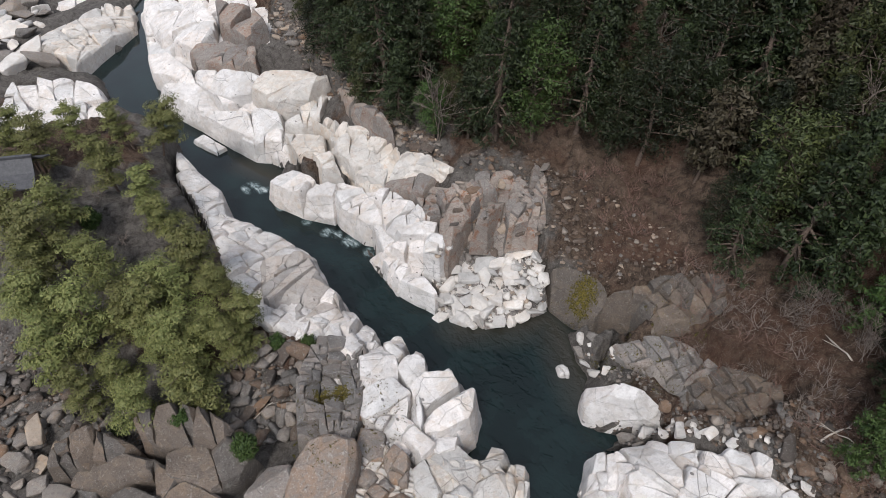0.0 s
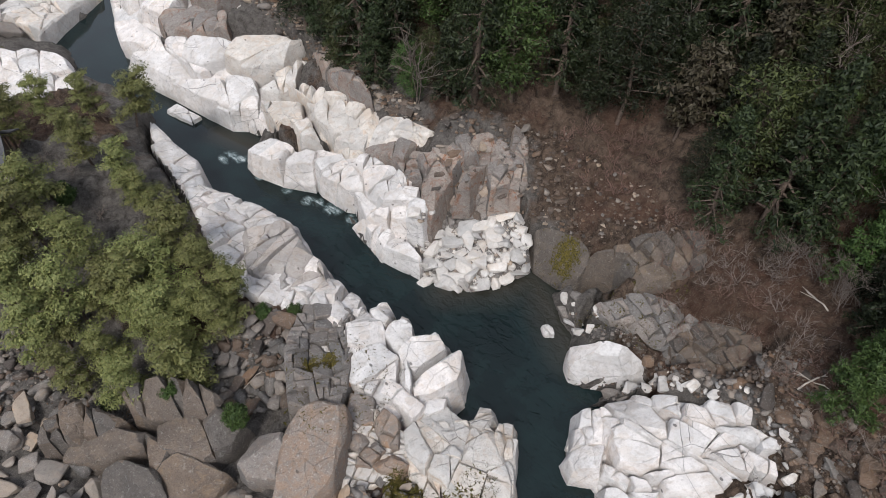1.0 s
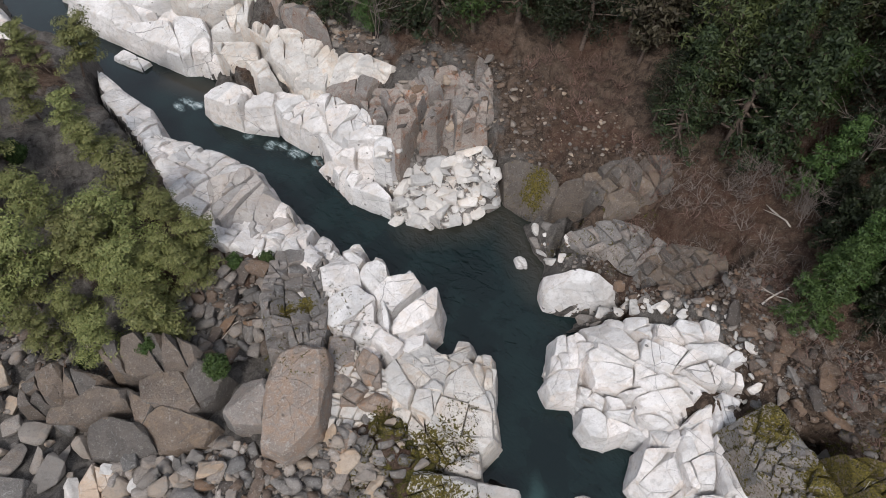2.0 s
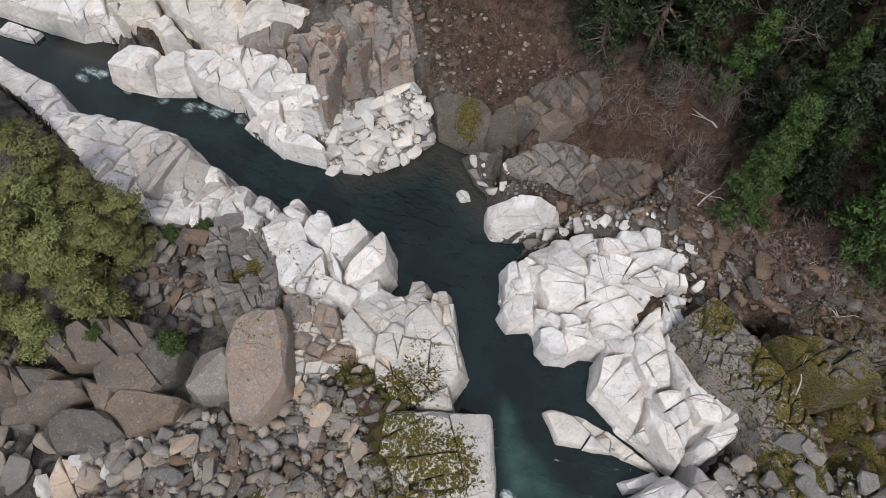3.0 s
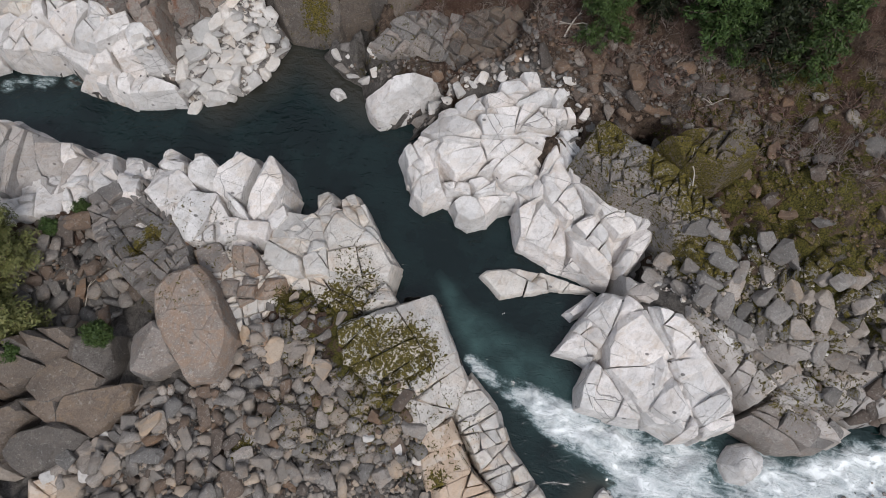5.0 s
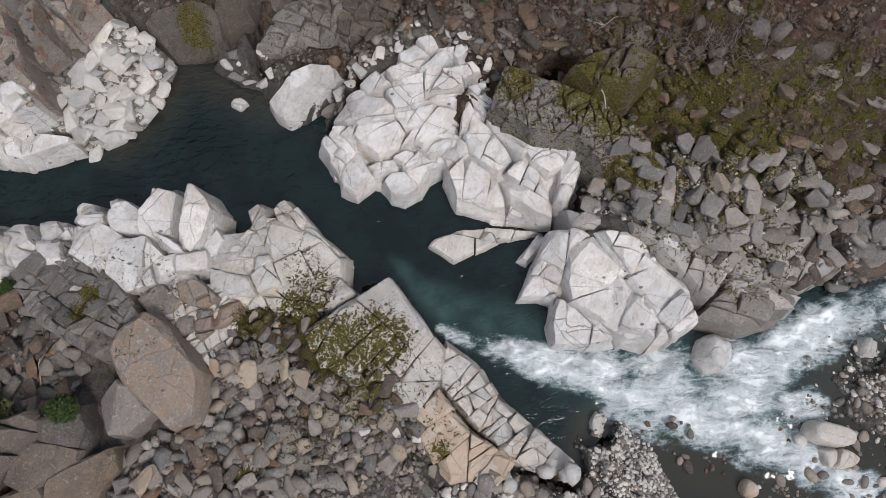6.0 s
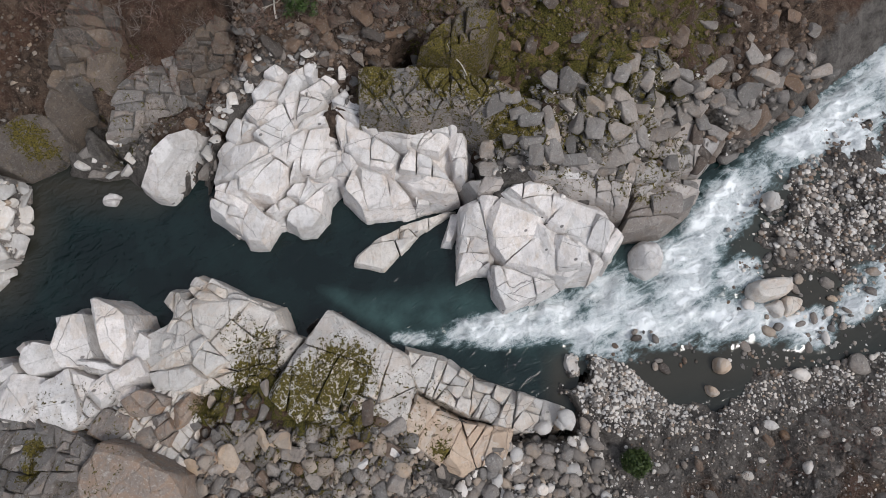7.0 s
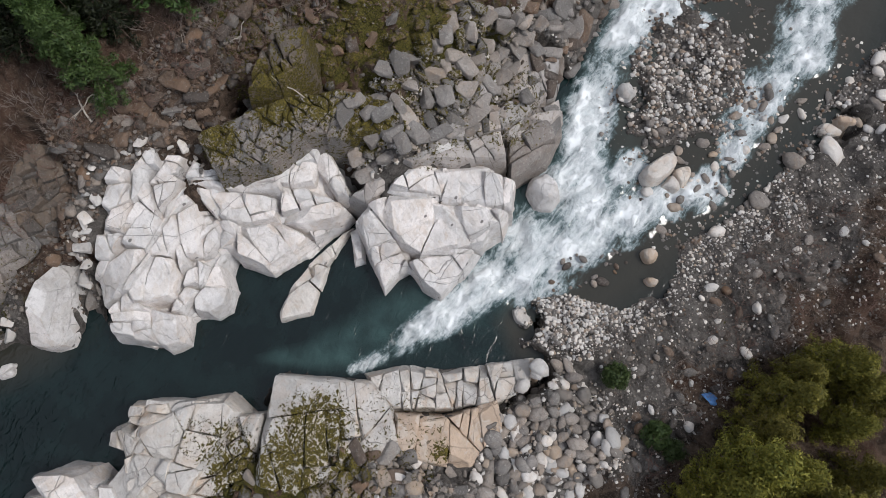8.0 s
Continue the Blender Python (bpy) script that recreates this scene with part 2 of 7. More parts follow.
RUST = rock_material("rusty_granite", (0.31, 0.27, 0.24), (0.08, 0.06, 0.05), (0.20, 0.09, 0.05), 0.9, moss=1, lichen=0.3, vary=0.25)
DARK_ROCK = rock_material("dark_weathered_granite", (0.150, 0.122, 0.102), (0.048, 0.037, 0.030), (0.2, 0.15, 0.11), 0.5, moss=1, crack=0.3, lichen=0.22, vary=0.25)
STONE_WHITE = rock_material("white_stone", (0.70, 0.66, 0.62), (0.36, 0.33, 0.31), (0.56, 0.46, 0.37), 0.3, crack=0.0, moss=1, vary=0.2)
STONE_GREY = rock_material("grey_stone", (0.235, 0.21, 0.19), (0.082, 0.07, 0.062), (0.24, 0.185, 0.14), 0.5, crack=0.0, moss=1, vary=0.4, lichen=0.3)
STONE_PALE = rock_material("pale_grey_stone", (0.32, 0.288, 0.262), (0.095, 0.082, 0.073), (0.26, 0.20, 0.155), 0.5, crack=0.0, moss=1, vary=0.4, lichen=0.35)
STONE_WARM = rock_material("warm_stone", (0.34, 0.29, 0.245), (0.18, 0.15, 0.13), (0.38, 0.27, 0.185), 0.35, crack=0.0, moss=1, vary=0.35)
STONE_DARK = rock_material("dark_brown_stone", (0.155, 0.115, 0.090), (0.055, 0.041, 0.032), (0.18, 0.115, 0.078), 0.4, crack=0.0, moss=1, vary=0.4, lichen=0.25)


def ground_material():
    m, t, b = nodes("earth_and_litter")
    big, mid, fine = tex(t, 0.12, 5, 0.6, 0.5), tex(t, 1.3, 8, 0.7, 0.6), tex(t, 9, 5, 0.7)
    col = mix(t, step(t, mid.outputs[0], 0.4, 0.62), (0.035, 0.0235, 0.017), (0.13, 0.090, 0.066))
    col = mix(t, times(t, step(t, big.outputs[0], 0.5, 0.62), 0.6), col, (0.085, 0.042, 0.028))
    col = mix(t, times(t, step(t, fine.outputs[0], 0.54, 0.64), 0.6), col, (0.20, 0.165, 0.135))
    st = add(t, "ShaderNodeAttribute", attribute_name="stony")
    gr = mix(t, step(t, mid.outputs[0], 0.38, 0.64), (0.060, 0.053, 0.048), (0.155, 0.14, 0.127))
    gr = mix(t, times(t, step(t, fine.outputs[0], 0.5, 0.62), 0.6), gr, (0.20, 0.18, 0.165))
    n = tex(t, 0.7, 6, 0.65)
    f = step(t, times(t, st.outputs["Fac"], n.outputs[0], "ADD"), 0.85, 1.05)
    col = mix(t, f, col, gr)
    mo = add(t, "ShaderNodeAttribute", attribute_name="moss")
    n1 = tex(t, 1.0, 8, 0.64, 0.6)
    f = step(t, times(t, n1.outputs[0], times(t, mo.outputs["Fac"], 0.30), "ADD"), 0.69, 0.74)
    mc = mix(t, step(t, fine.outputs[0], 0.4, 0.6), (0.034, 0.032, 0.010), (0.125, 0.108, 0.024))
    col = mix(t, f, col, mc)
    t.links.new(col, b.inputs["Base Color"])
    b.inputs["Roughness"].default_value = 0.95
    b.inputs["Specular IOR Level"].default_value = 0.2
    bump(t, b, [(mid.outputs[0], 0.5), (fine.outputs[0], 0.1)], strength=1.0)
    return m


def water_material():
    m, t, b = nodes("river_water")
    foam, milk, shoal = (add(t, "ShaderNodeAttribute", attribute_name=k) for k in ("foam", "milk", "shoal"))
    lively = add(t, "ShaderNodeAttribute", attribute_name="lively")
    n0, n1, n2 = tex(t, 0.55, 5, 0.6, 0.8), tex(t, 1.3, 5, 0.58, 1.0, (0.45, 1.2, 1, -48)), tex(t, 0.25, 4, 0.6)
    veil = tex(t, 0.5, 3, 0.5)
    col = mix(t, step(t, n2.outputs[0], 0.4, 0.6), (0.0034, 0.0085, 0.0088), (0.0062, 0.0150, 0.0150))
    col = mix(t, times(t, shoal.outputs["Fac"], 0.85), col, (0.036, 0.033, 0.026))
    soft = times(t, milk.outputs["Fac"], step(t, veil.outputs[0], 0.3, 0.7, (0.3, 1.0)))
    col = mix(t, soft, col, (0.040, 0.080, 0.077))
    curl = tex(t, 0.8, 8, 0.66, 0.9, (0.6, 1.3, 1, -48))
    edge = times(t, times(t, n1.outputs[0], 0.35), times(t, curl.outputs[0], 0.45), "ADD")
    spray = tex(t, 4.2, 6, 0.72, 0.8)
    edge = times(t, edge, times(t, spray.outputs[0], 0.2), "ADD")
    lace = times(t, times(t, edge, 0.5, "SUBTRACT"), 3.9)
    full = times(t, times(t, foam.outputs["Fac"], 1.04), lace, "ADD")
    inside = step(t, foam.outputs["Fac"], 0.02, 0.2)
    col = mix(t, times(t, step(t, full, 0.0, 0.5), inside), col, (0.095, 0.135, 0.138))
    col = mix(t, times(t, step(t, full, 0.22, 0.75), inside), col, (0.36, 0.415, 0.43))
    f = times(t, step(t, full, 0.40, 1.12), inside)
    col = mix(t, f, col, (0.74, 0.765, 0.77))
    t.links.new(col, b.inputs["Base Color"])
    t.links.new(step(t, f, 0, 0.6, (0.04, 0.8)), b.inputs["Roughness"])
    b.inputs["IOR"].default_value = 1.33
    b.inputs["Specular IOR Level"].default_value = 0.62
    w1, w2 = tex(t, 1.0, 3, 0.5, 0.8, (0.9, 1.5, 1, -48)), tex(t, 4.5, 3, 0.5, 0.5)
    bump(t, b, [(times(t, w1.outputs[0], lively.outputs["Fac"]), 0.12), (times(t, w2.outputs[0], lively.outputs["Fac"]), 0.03), (f, 0.15)], strength=1.0)
    return m


def plain(name, a, c, scale=6.0, rough=0.8, spec=0.3, vary=0.0):
    m, t, b = nodes(name)
    n = tex(t, scale, 6, 0.65)
    col = mix(t, step(t, n.outputs[0], 0.35, 0.65), a, c)
    if vary:
        info = add(t, "ShaderNodeObjectInfo")
        hue = add(t, "ShaderNodeHueSaturation")
        t.links.new(step(t, info.outputs["Random"], 0, 1, (1 - vary, 1 + vary)), hue.inputs["Value"])
        t.links.new(col, hue.inputs["Color"])
        col = hue.outputs[0]
    t.links.new(col, b.inputs["Base Color"])
    b.inputs["Roughness"].default_value = rough
    b.inputs["Specular IOR Level"].default_value = spec
    bump(t, b, [(n.outputs[0], 0.03)])
    return m


def leaf_material(name, a, c, vary=0.25):
    m, t, b = nodes(name)
    geo = add(t, "ShaderNodeNewGeometry")
    info = add(t, "ShaderNodeObjectInfo")
    col = mix(t, geo.outputs["Random Per Island"], a, c)
    hue = add(t, "ShaderNodeHueSaturation")
    t.links.new(step(t, info.outputs["Random"], 0, 1, (1 - vary, 1 + vary)), hue.inputs["Value"])
    t.links.new(step(t, info.outputs["Random"], 0, 1, (0.485, 0.51)), hue.inputs["Hue"])
    t.links.new(col, hue.inputs["Color"])
    t.links.new(hue.outputs[0], b.inputs["Base Color"])
    b.inputs["Roughness"].default_value = 0.6
    b.inputs["Specular IOR Level"].default_value = 0.25
    return m


GROUND, WATER = ground_material(), water_material()
BARK = plain("bark", (0.07, 0.05, 0.04), (0.16, 0.12, 0.095))
TWIG = plain("bare_twigs", (0.13, 0.10, 0.085), (0.24, 0.20, 0.175), 2, vary=0.3)
TWIG_RED = plain("reddish_bare_twigs", (0.12, 0.07, 0.055), (0.20, 0.13, 0.105), 2, vary=0.3)
DEADWOOD = plain("bleached_wood", (0.30, 0.26, 0.22), (0.45, 0.41, 0.36), 3)
PINE = leaf_material("pine_needles", (0.074, 0.087, 0.026), (0.172, 0.172, 0.060))
CEDAR = leaf_material("dark_conifer_leaves", (0.008, 0.0135, 0.0055), (0.026, 0.036, 0.012), 0.55)
OLIVE = leaf_material("olive_evergreen_leaves", (0.019, 0.025, 0.008), (0.046, 0.052, 0.016), 0.4)
DRY = leaf_material("brown_dry_leaves", (0.022, 0.018, 0.011), (0.052, 0.042, 0.026), 0.35)
LIGHTLEAF = leaf_material("fresh_leaves", (0.020, 0.040, 0.010), (0.052, 0.082, 0.020))
YELLOW = leaf_material("yellow_green_leaves", (0.070, 0.074, 0.012), (0.195, 0.172, 0.026))
SLATE = plain("grey_sheet_roof", (0.045, 0.045, 0.05), (0.075, 0.075, 0.08), 3, 0.6)
TIMBER = plain("dark_weathered_timber", (0.06, 0.045, 0.035), (0.11, 0.085, 0.07), 8)
TARP = plain("blue_sheet", (0.05, 0.13, 0.30), (0.08, 0.2, 0.42), 4, 0.5)



# ---- helpers for building ----
def part(name, mesh, material, parent=None, label=""):
    """Links a mesh as one object under a thing."""
    if isinstance(mesh, bmesh.types.BMesh):
        data = bpy.data.meshes.new(name)
        mesh.to_mesh(data)
        mesh.free()
        mesh = data
    if material and not mesh.materials:
        mesh.materials.append(material)
    ob = new(name, mesh)
    if parent:
        ob.parent = parent
    return tagged(ob, label)


def sheet(name, xs, ys, keep, z, extra=None, smooth=True):
    """A mesh over the points of a grid that are kept: heights z, point values by name."""
    ny, nx = z.shape
    quad = keep[:-1, :-1] & keep[1:, :-1] & keep[:-1, 1:] & keep[1:, 1:]
    idx = np.arange(ny * nx).reshape(ny, nx)
    q = np.stack([idx[:-1, :-1][quad], idx[:-1, 1:][quad], idx[1:, 1:][quad], idx[1:, :-1][quad]], 1)
    used, q = np.unique(q, return_inverse=True)
    q = q.reshape(-1, 4)
    gx, gy = (xs, ys) if xs.ndim == 2 else np.meshgrid(xs, ys)
    co = np.stack([gx.ravel()[used], gy.ravel()[used], z.ravel()[used]], 1)
    me = bpy.data.meshes.new(name)
    me.vertices.add(len(co))
    me.vertices.foreach_set("co", co.astype(np.float32).ravel())
    me.loops.add(q.size)
    me.loops.foreach_set("vertex_index", q.astype(np.int32).ravel())
    me.polygons.add(len(q))
    me.polygons.foreach_set("loop_start", np.arange(0, q.size, 4, dtype=np.int32))
    me.update(calc_edges=True)
    me.polygons.foreach_set("use_smooth", np.full(len(q), smooth))
    for key, value in (extra or {}).items():
        at = me.attributes.new(key, "FLOAT", "POINT")
        at.data.foreach_set("value", value.ravel()[used].astype(np.float32))
    me.validate()
    return me


def blob(x, y, spots):
    """Largest of several soft round spots (x, y, radius, and at times strength)."""
    out = np.zeros(x.shape)
    for sx, sy, sr, *most in spots:
        out = np.maximum(out, np.clip(1.6 - 1.6 * np.hypot(x - sx, y - sy) / sr, 0, most[0] if most else 0.96))
    return out


# mossy places: x, y, radius
MOSS = [(2.3, 8.6, 4.3), (0.1, 10.6, 4.4), (2.2, 14.6, 2.8, 0.75), (3.4, 16.6, 2.0, 0.6), (-0.8, 7.0, 3.5, 0.75), (0.9, 14.0, 2.0), (0.6, 14.5, 2.6), (-2.2, 16.4, 2), (22.6, 11.7, 2.6), (24.4, 7.5, 3.6), (24.4, 4.8, 3.2), (22.8, 1.4, 3.4), (28.8, 1.1, 4), (28.5, -4.1, 4.6), (27.7, 3.8, 3), (32.7, -3.8, 3), (23.8, 0.9, 1.8), (-1.5, 16.0, 1.6), (0.2, 14.1, 1.6), (-10.2, 9.8, 1.5), (-0.3, 6.6, 2), (26.0, -6.1, 2), (21.7, 2.1, 2), (27.6, -0.0, 3), (-8.9, 25.7, 1.2), (13.1, 37.4, 2), (-7.5, 26.1, 1.2), (-0.7, 0.5, 1.2), (-3.5, 8.5, 6, 0.55), (-1.5, 12.5, 5, 0.62), (0.5, 3.5, 5, 0.5), (-7, 24, 6, 0.45), (27, -2, 9, 0.74), (30, 4, 10, 0.66), (33, -7, 8, 0.7), (24, -8, 6, 0.62), (22.5, -3, 5, 0.6), (17.5, 31, 5, 0.4)]
# stony places without earth: x, y, radius
STONY = [(5.5, -10.2, 12), (24.6, -24.6, 9), (17.3, -34.2, 8), (0.3, -4.6, 9), (-14.6, 12.3, 14), (-5.5, 5.1, 9), (-28.1, 22.0, 14), (-65.3, 91.5, 30), (16.6, -1.7, 9), (25.2, -7.4, 8), (4.6, 39.4, 7), (19.7, 19.7, 5), (-14.1, 23.9, 8), (4.5, 45.6, 9), (-23.5, 71.5, 20), (-6.0, 55.7, 10), (12.4, 34.3, 4), (-31.7, 40.5, 15), (6.7, -21.9, 8), (-1.0, -13.5, 6), (10.8, -29.6, 7), (-32.8, 30.7, 9)]


def axis(lo, hi, step_in, out_lo, out_hi):
    inner = np.arange(lo, hi + step_in, step_in)
    a, b, s = [lo], [hi + step_in], step_in
    while a[-1] > out_lo:
        s *= 1.22
        a.append(a[-1] - s)
    s = step_in
    while b[-1] < out_hi:
        s *= 1.22
        b.append(b[-1] + s)
    return np.array(a[:0:-1] + list(inner) + b[1:])




# ---- rocks ----
FORMS = []


def convex_parts(ring):
    """Cuts a plan ring of (x, y, z, outer edge to the next?) into convex parts along short joints."""
    def turn_at(a, b, c):
        return (b[0] - a[0]) * (c[1] - b[1]) - (b[1] - a[1]) * (c[0] - b[0])

    n = len(ring)
    if n <= 3:
        return [ring]
    reflex = [i for i in range(n) if turn_at(ring[i - 1], ring[i], ring[(i + 1) % n]) < -0.02]
    if not reflex:
        return [ring]
    flat = [(p[0], p[1]) for p in ring]
    best = None
    for i, j in itertools.product(reflex, range(n)):
        if (j - i) % n in (0, 1, n - 1):
            continue
        a, b = ring[i], ring[j]
        crossed = False
        for k in range(n):
            c, d = ring[k], ring[(k + 1) % n]
            if k in (i, j) or (k + 1) % n in (i, j):
                continue
            if turn_at(a, b, c) * turn_at(a, b, d) < 0 and turn_at(c, d, a) * turn_at(c, d, b) < 0:
                crossed = True
                break
        mid = np.array([[(a[0] + b[0]) / 2], [(a[1] + b[1]) / 2]])
        if crossed or not within(mid[0], mid[1], flat)[0]:
            continue
        cost = math.hypot(a[0] - b[0], a[1] - b[1]) * (0.6 if j in reflex else 1.0)
        if best is None or cost < best[0]:
            best = (cost, i, j)
    if best is None:
        return [ring]
    i, j = best[1:]
    one = [ring[(i + k) % n] for k in range((j - i) % n + 1)]
    two = [ring[(j + k) % n] for k in range((i - j) % n + 1)]
    one[-1], two[-1] = (*one[-1][:3], False), (*two[-1][:3], False)
    return convex_parts(one) + convex_parts(two)


def crosses_itself(pts):
    def side(a, b, c):
        return (b[0] - a[0]) * (c[1] - a[1]) - (b[1] - a[1]) * (c[0] - a[0])

    edges = list(zip(pts, pts[1:] + pts[:1]))
    return any(side(a, b, c) * side(a, b, d) < 0 and side(c, d, a) * side(c, d, b) < 0 for (a, b), (c, d) in itertools.combinations(edges, 2))


def hull(pts):
    """The convex ring round plan points, anticlockwise."""
    rows = sorted(set(pts))
    half = []
    for order in (rows, rows[::-1]):
        line = []
        for p in order:
            while len(line) > 1 and (line[-1][0] - line[-2][0]) * (p[1] - line[-2][1]) - (line[-1][1] - line[-2][1]) * (p[0] - line[-2][0]) <= 0:
                line.pop()
            line.append(p)
        half += line[:-1]
    return half


def clip_plan(poly, nx, ny, c, tag):
    """Keeps the part of a convex plan polygon where nx*x + ny*y <= c; items: x, y, tag of the edge to the next."""
    out = []
    for k, p in enumerate(poly):
        q = poly[(k + 1) % len(poly)]
        dp, dq = nx * p[0] + ny * p[1] - c, nx * q[0] + ny * q[1] - c
        if dp <= 0:
            out.append(p)
        if (dp < 0) != (dq < 0) and abs(dp - dq) > 1e-9:
            u = dp / (dp - dq)
            out.append((p[0] + u * (q[0] - p[0]), p[1] + u * (q[1] - p[1]), tag if dp < 0 else p[2]))
    return out


def top_plane(rim, top=None, tilt=(0, 0)):
    """The plane that the higher rim points suggest: height, two slopes and its middle."""
    r = np.array(rim, float)
    mid = r[:, :2].mean(0)
    if top is not None:
        return np.array([top, *tilt]), mid
    w = np.sqrt(0.02 + (r[:, 2] / max(r[:, 2].max(), 0.1)).clip(0) ** 3)
    m = np.c_[np.ones(len(r)), r[:, :2] - mid]
    return np.linalg.lstsq(np.r_[m * w[:, None], [[0, 1.2, 0], [0, 0, 1.2]]], np.r_[r[:, 2] * w, 0, 0], rcond=None)[0], mid


def block_planes(rim, cell, turn, rough, steep, seed, top=None, tilt=(0, 0), edge=0.4, long=1.6, lip=0.15, drop=0.0, bevel=0.65):
    """The blocks of a jointed rock, each as the planes (nx, ny, nz, c) that bound it, with its plan middle."""
    g = random.Random(seed * 7 + 1)
    r = np.array(rim, float)
    area = 0.5 * sum(a[0] * b[1] - a[1] * b[0] for a, b in zip(r, np.roll(r, -1, 0)))
    pts = [tuple(p) for p in (r if area > 0 else r[::-1])]
    if crosses_itself(pts):
        pts = hull(pts)
    plane, mid = top_plane(rim, top, tilt)
    def area_of(poly):
        return 0.5 * abs(sum(p[0] * q[1] - p[1] * q[0] for p, q in zip(poly, poly[1:] + poly[:1])))

    def crack(poly, level=0):
        """Splits a plan polygon along two sets of joints into blocks of uneven size."""
        if level > 9 or area_of(poly) < cell * cell * long * 0.8 * g.choice((0.25, 0.5, 0.9, 1.4, 2.2)):
            return [poly]
        ways = []
        for base in (0, 90):
            a = radians(turn + base + g.gauss(0, 9))
            nx, ny = math.cos(a), math.sin(a)
            at = [nx * p[0] + ny * p[1] for p in poly]
            ways.append(((max(at) - min(at)) * (1.0 if base else long), nx, ny, min(at), max(at)))
        _, nx, ny, lo, hi = max(ways)
        c = lo + (hi - lo) * g.uniform(0.28, 0.72)
        one = clip_plan(poly, nx, ny, c, ("joint", nx, ny, c))
        two = clip_plan(poly, -nx, -ny, -c, ("joint", -nx, -ny, -c))
        if len(one) < 3 or len(two) < 3:
            return [poly]
        return crack(one, level + 1) + crack(two, level + 1)

    blocks = []
    for whole_part in convex_parts([(*p, True) for p in pts]):
        if len(whole_part) < 3:
            continue
        sides = []
        for k, a in enumerate(whole_part):
            b = whole_part[(k + 1) % len(whole_part)]
            ex, ey = b[0] - a[0], b[1] - a[1]
            length = math.hypot(ex, ey)
            if length > 0.02:
                sides.append((a, b, -ey / length, ex / length, ex / length, ey / length, length, a[3]))
        for poly in crack([(a[0], a[1], ("rim", k)) for k, (a, *_) in enumerate(sides)]):
            size = area_of(poly)
            if len(poly) < 3 or size < 0.04:
                continue
            step_up = (2 * g.random() - 1) ** 3
            width = math.sqrt(size)
            cx, cy = sum(p[0] for p in poly) / len(poly), sum(p[1] for p in poly) / len(poly)
            sx, sy = plane[1] + g.gauss(0, 0.16) * rough * 1.3, plane[2] + g.gauss(0, 0.16) * rough * 1.3
            cz = plane[0] + plane[1] * (cx - mid[0]) + plane[2] * (cy - mid[1]) + step_up * rough * min(width, 1.6) * 0.6 - drop
            planes = [(-sx, -sy, 1.0, cz - sx * cx - sy * cy)]

            def slope(nx, ny, at, k, base):
                """Below a plane that rises k for each metre inwards from the line nx*x + ny*y = at."""
                planes.append((-k * nx, -k * ny, 1.0, base - k * at))

            for k, p in enumerate(poly):
                q = poly[(k + 1) % len(poly)]
                ex, ey = (p[0] + q[0]) / 2, (p[1] + q[1]) / 2
                ez = cz + sx * (ex - cx) + sy * (ey - cy)
                if p[2][0] == "joint" or not sides[p[2][1]][7]:
                    if p[2][0] == "joint":
                        nx, ny, at = -p[2][1], -p[2][2], -p[2][3]
                    else:
                        a, b, nx, ny = sides[p[2][1]][:4]
                        at = nx * a[0] + ny * a[1]
                    gap = g.choice((0.012, 0.018, 0.025, 0.035, 0.065)) * g.uniform(0.7, 1.3)
                    slope(nx, ny, at + gap, g.uniform(9, 30), ez)
                    slope(nx, ny, at + gap, g.uniform(0.7, 1.6), ez - g.uniform(0.0, 0.10) * (0.2 + rough))
                else:
                    a, b, nx, ny, tx, ty, length, _ = sides[p[2][1]]
                    along = max(-0.9, min(0.9, (b[2] - a[2]) / length))
                    at = nx * a[0] + ny * a[1] + g.uniform(-0.5, 0.5) * edge * 0.5
                    base = (a[2] + b[2]) / 2 + lip - drop
                    m0 = tx * (a[0] + b[0]) / 2 + ty * (a[1] + b[1]) / 2
                    for rise in (steep * g.uniform(0.7, 1.6), 9.0):
                        planes.append((-rise * nx - along * tx, -rise * ny - along * ty, 1.0, base - rise * at - along * m0))
                    slope(nx, ny, nx * ex + ny * ey, g.uniform(0.7, 1.8), ez - g.uniform(0.05, 0.35) * (0.4 + rough) * min(width, 2.0) * bevel)
            for _ in range(g.choice((0, 0, 1, 1, 2)) if rough > 0.3 else g.choice((0, 0, 1))):
                a, k = g.uniform(0, 6.283), g.uniform(0.25, 1.3)
                planes.append((math.cos(a) * k - sx, math.sin(a) * k - sy, 1.0, cz + k * width * g.uniform(0.12, 0.4) * 0.9
                               + (math.cos(a) * k - sx) * cx + (math.sin(a) * k - sy) * cy))
            # no spur reaches far beyond the block's plan
            for a in range(10):
                nx, ny = math.cos(a * 0.6283), math.sin(a * 0.6283)
                far = max(nx * p[0] + ny * p[1] for p in poly)
                planes.append((6 * nx, 6 * ny, 1.0, 6 * (far + 0.12) + cz))
            blocks.append((np.array(planes), cx, cy, width))
    return blocks


TRIPLES = {}


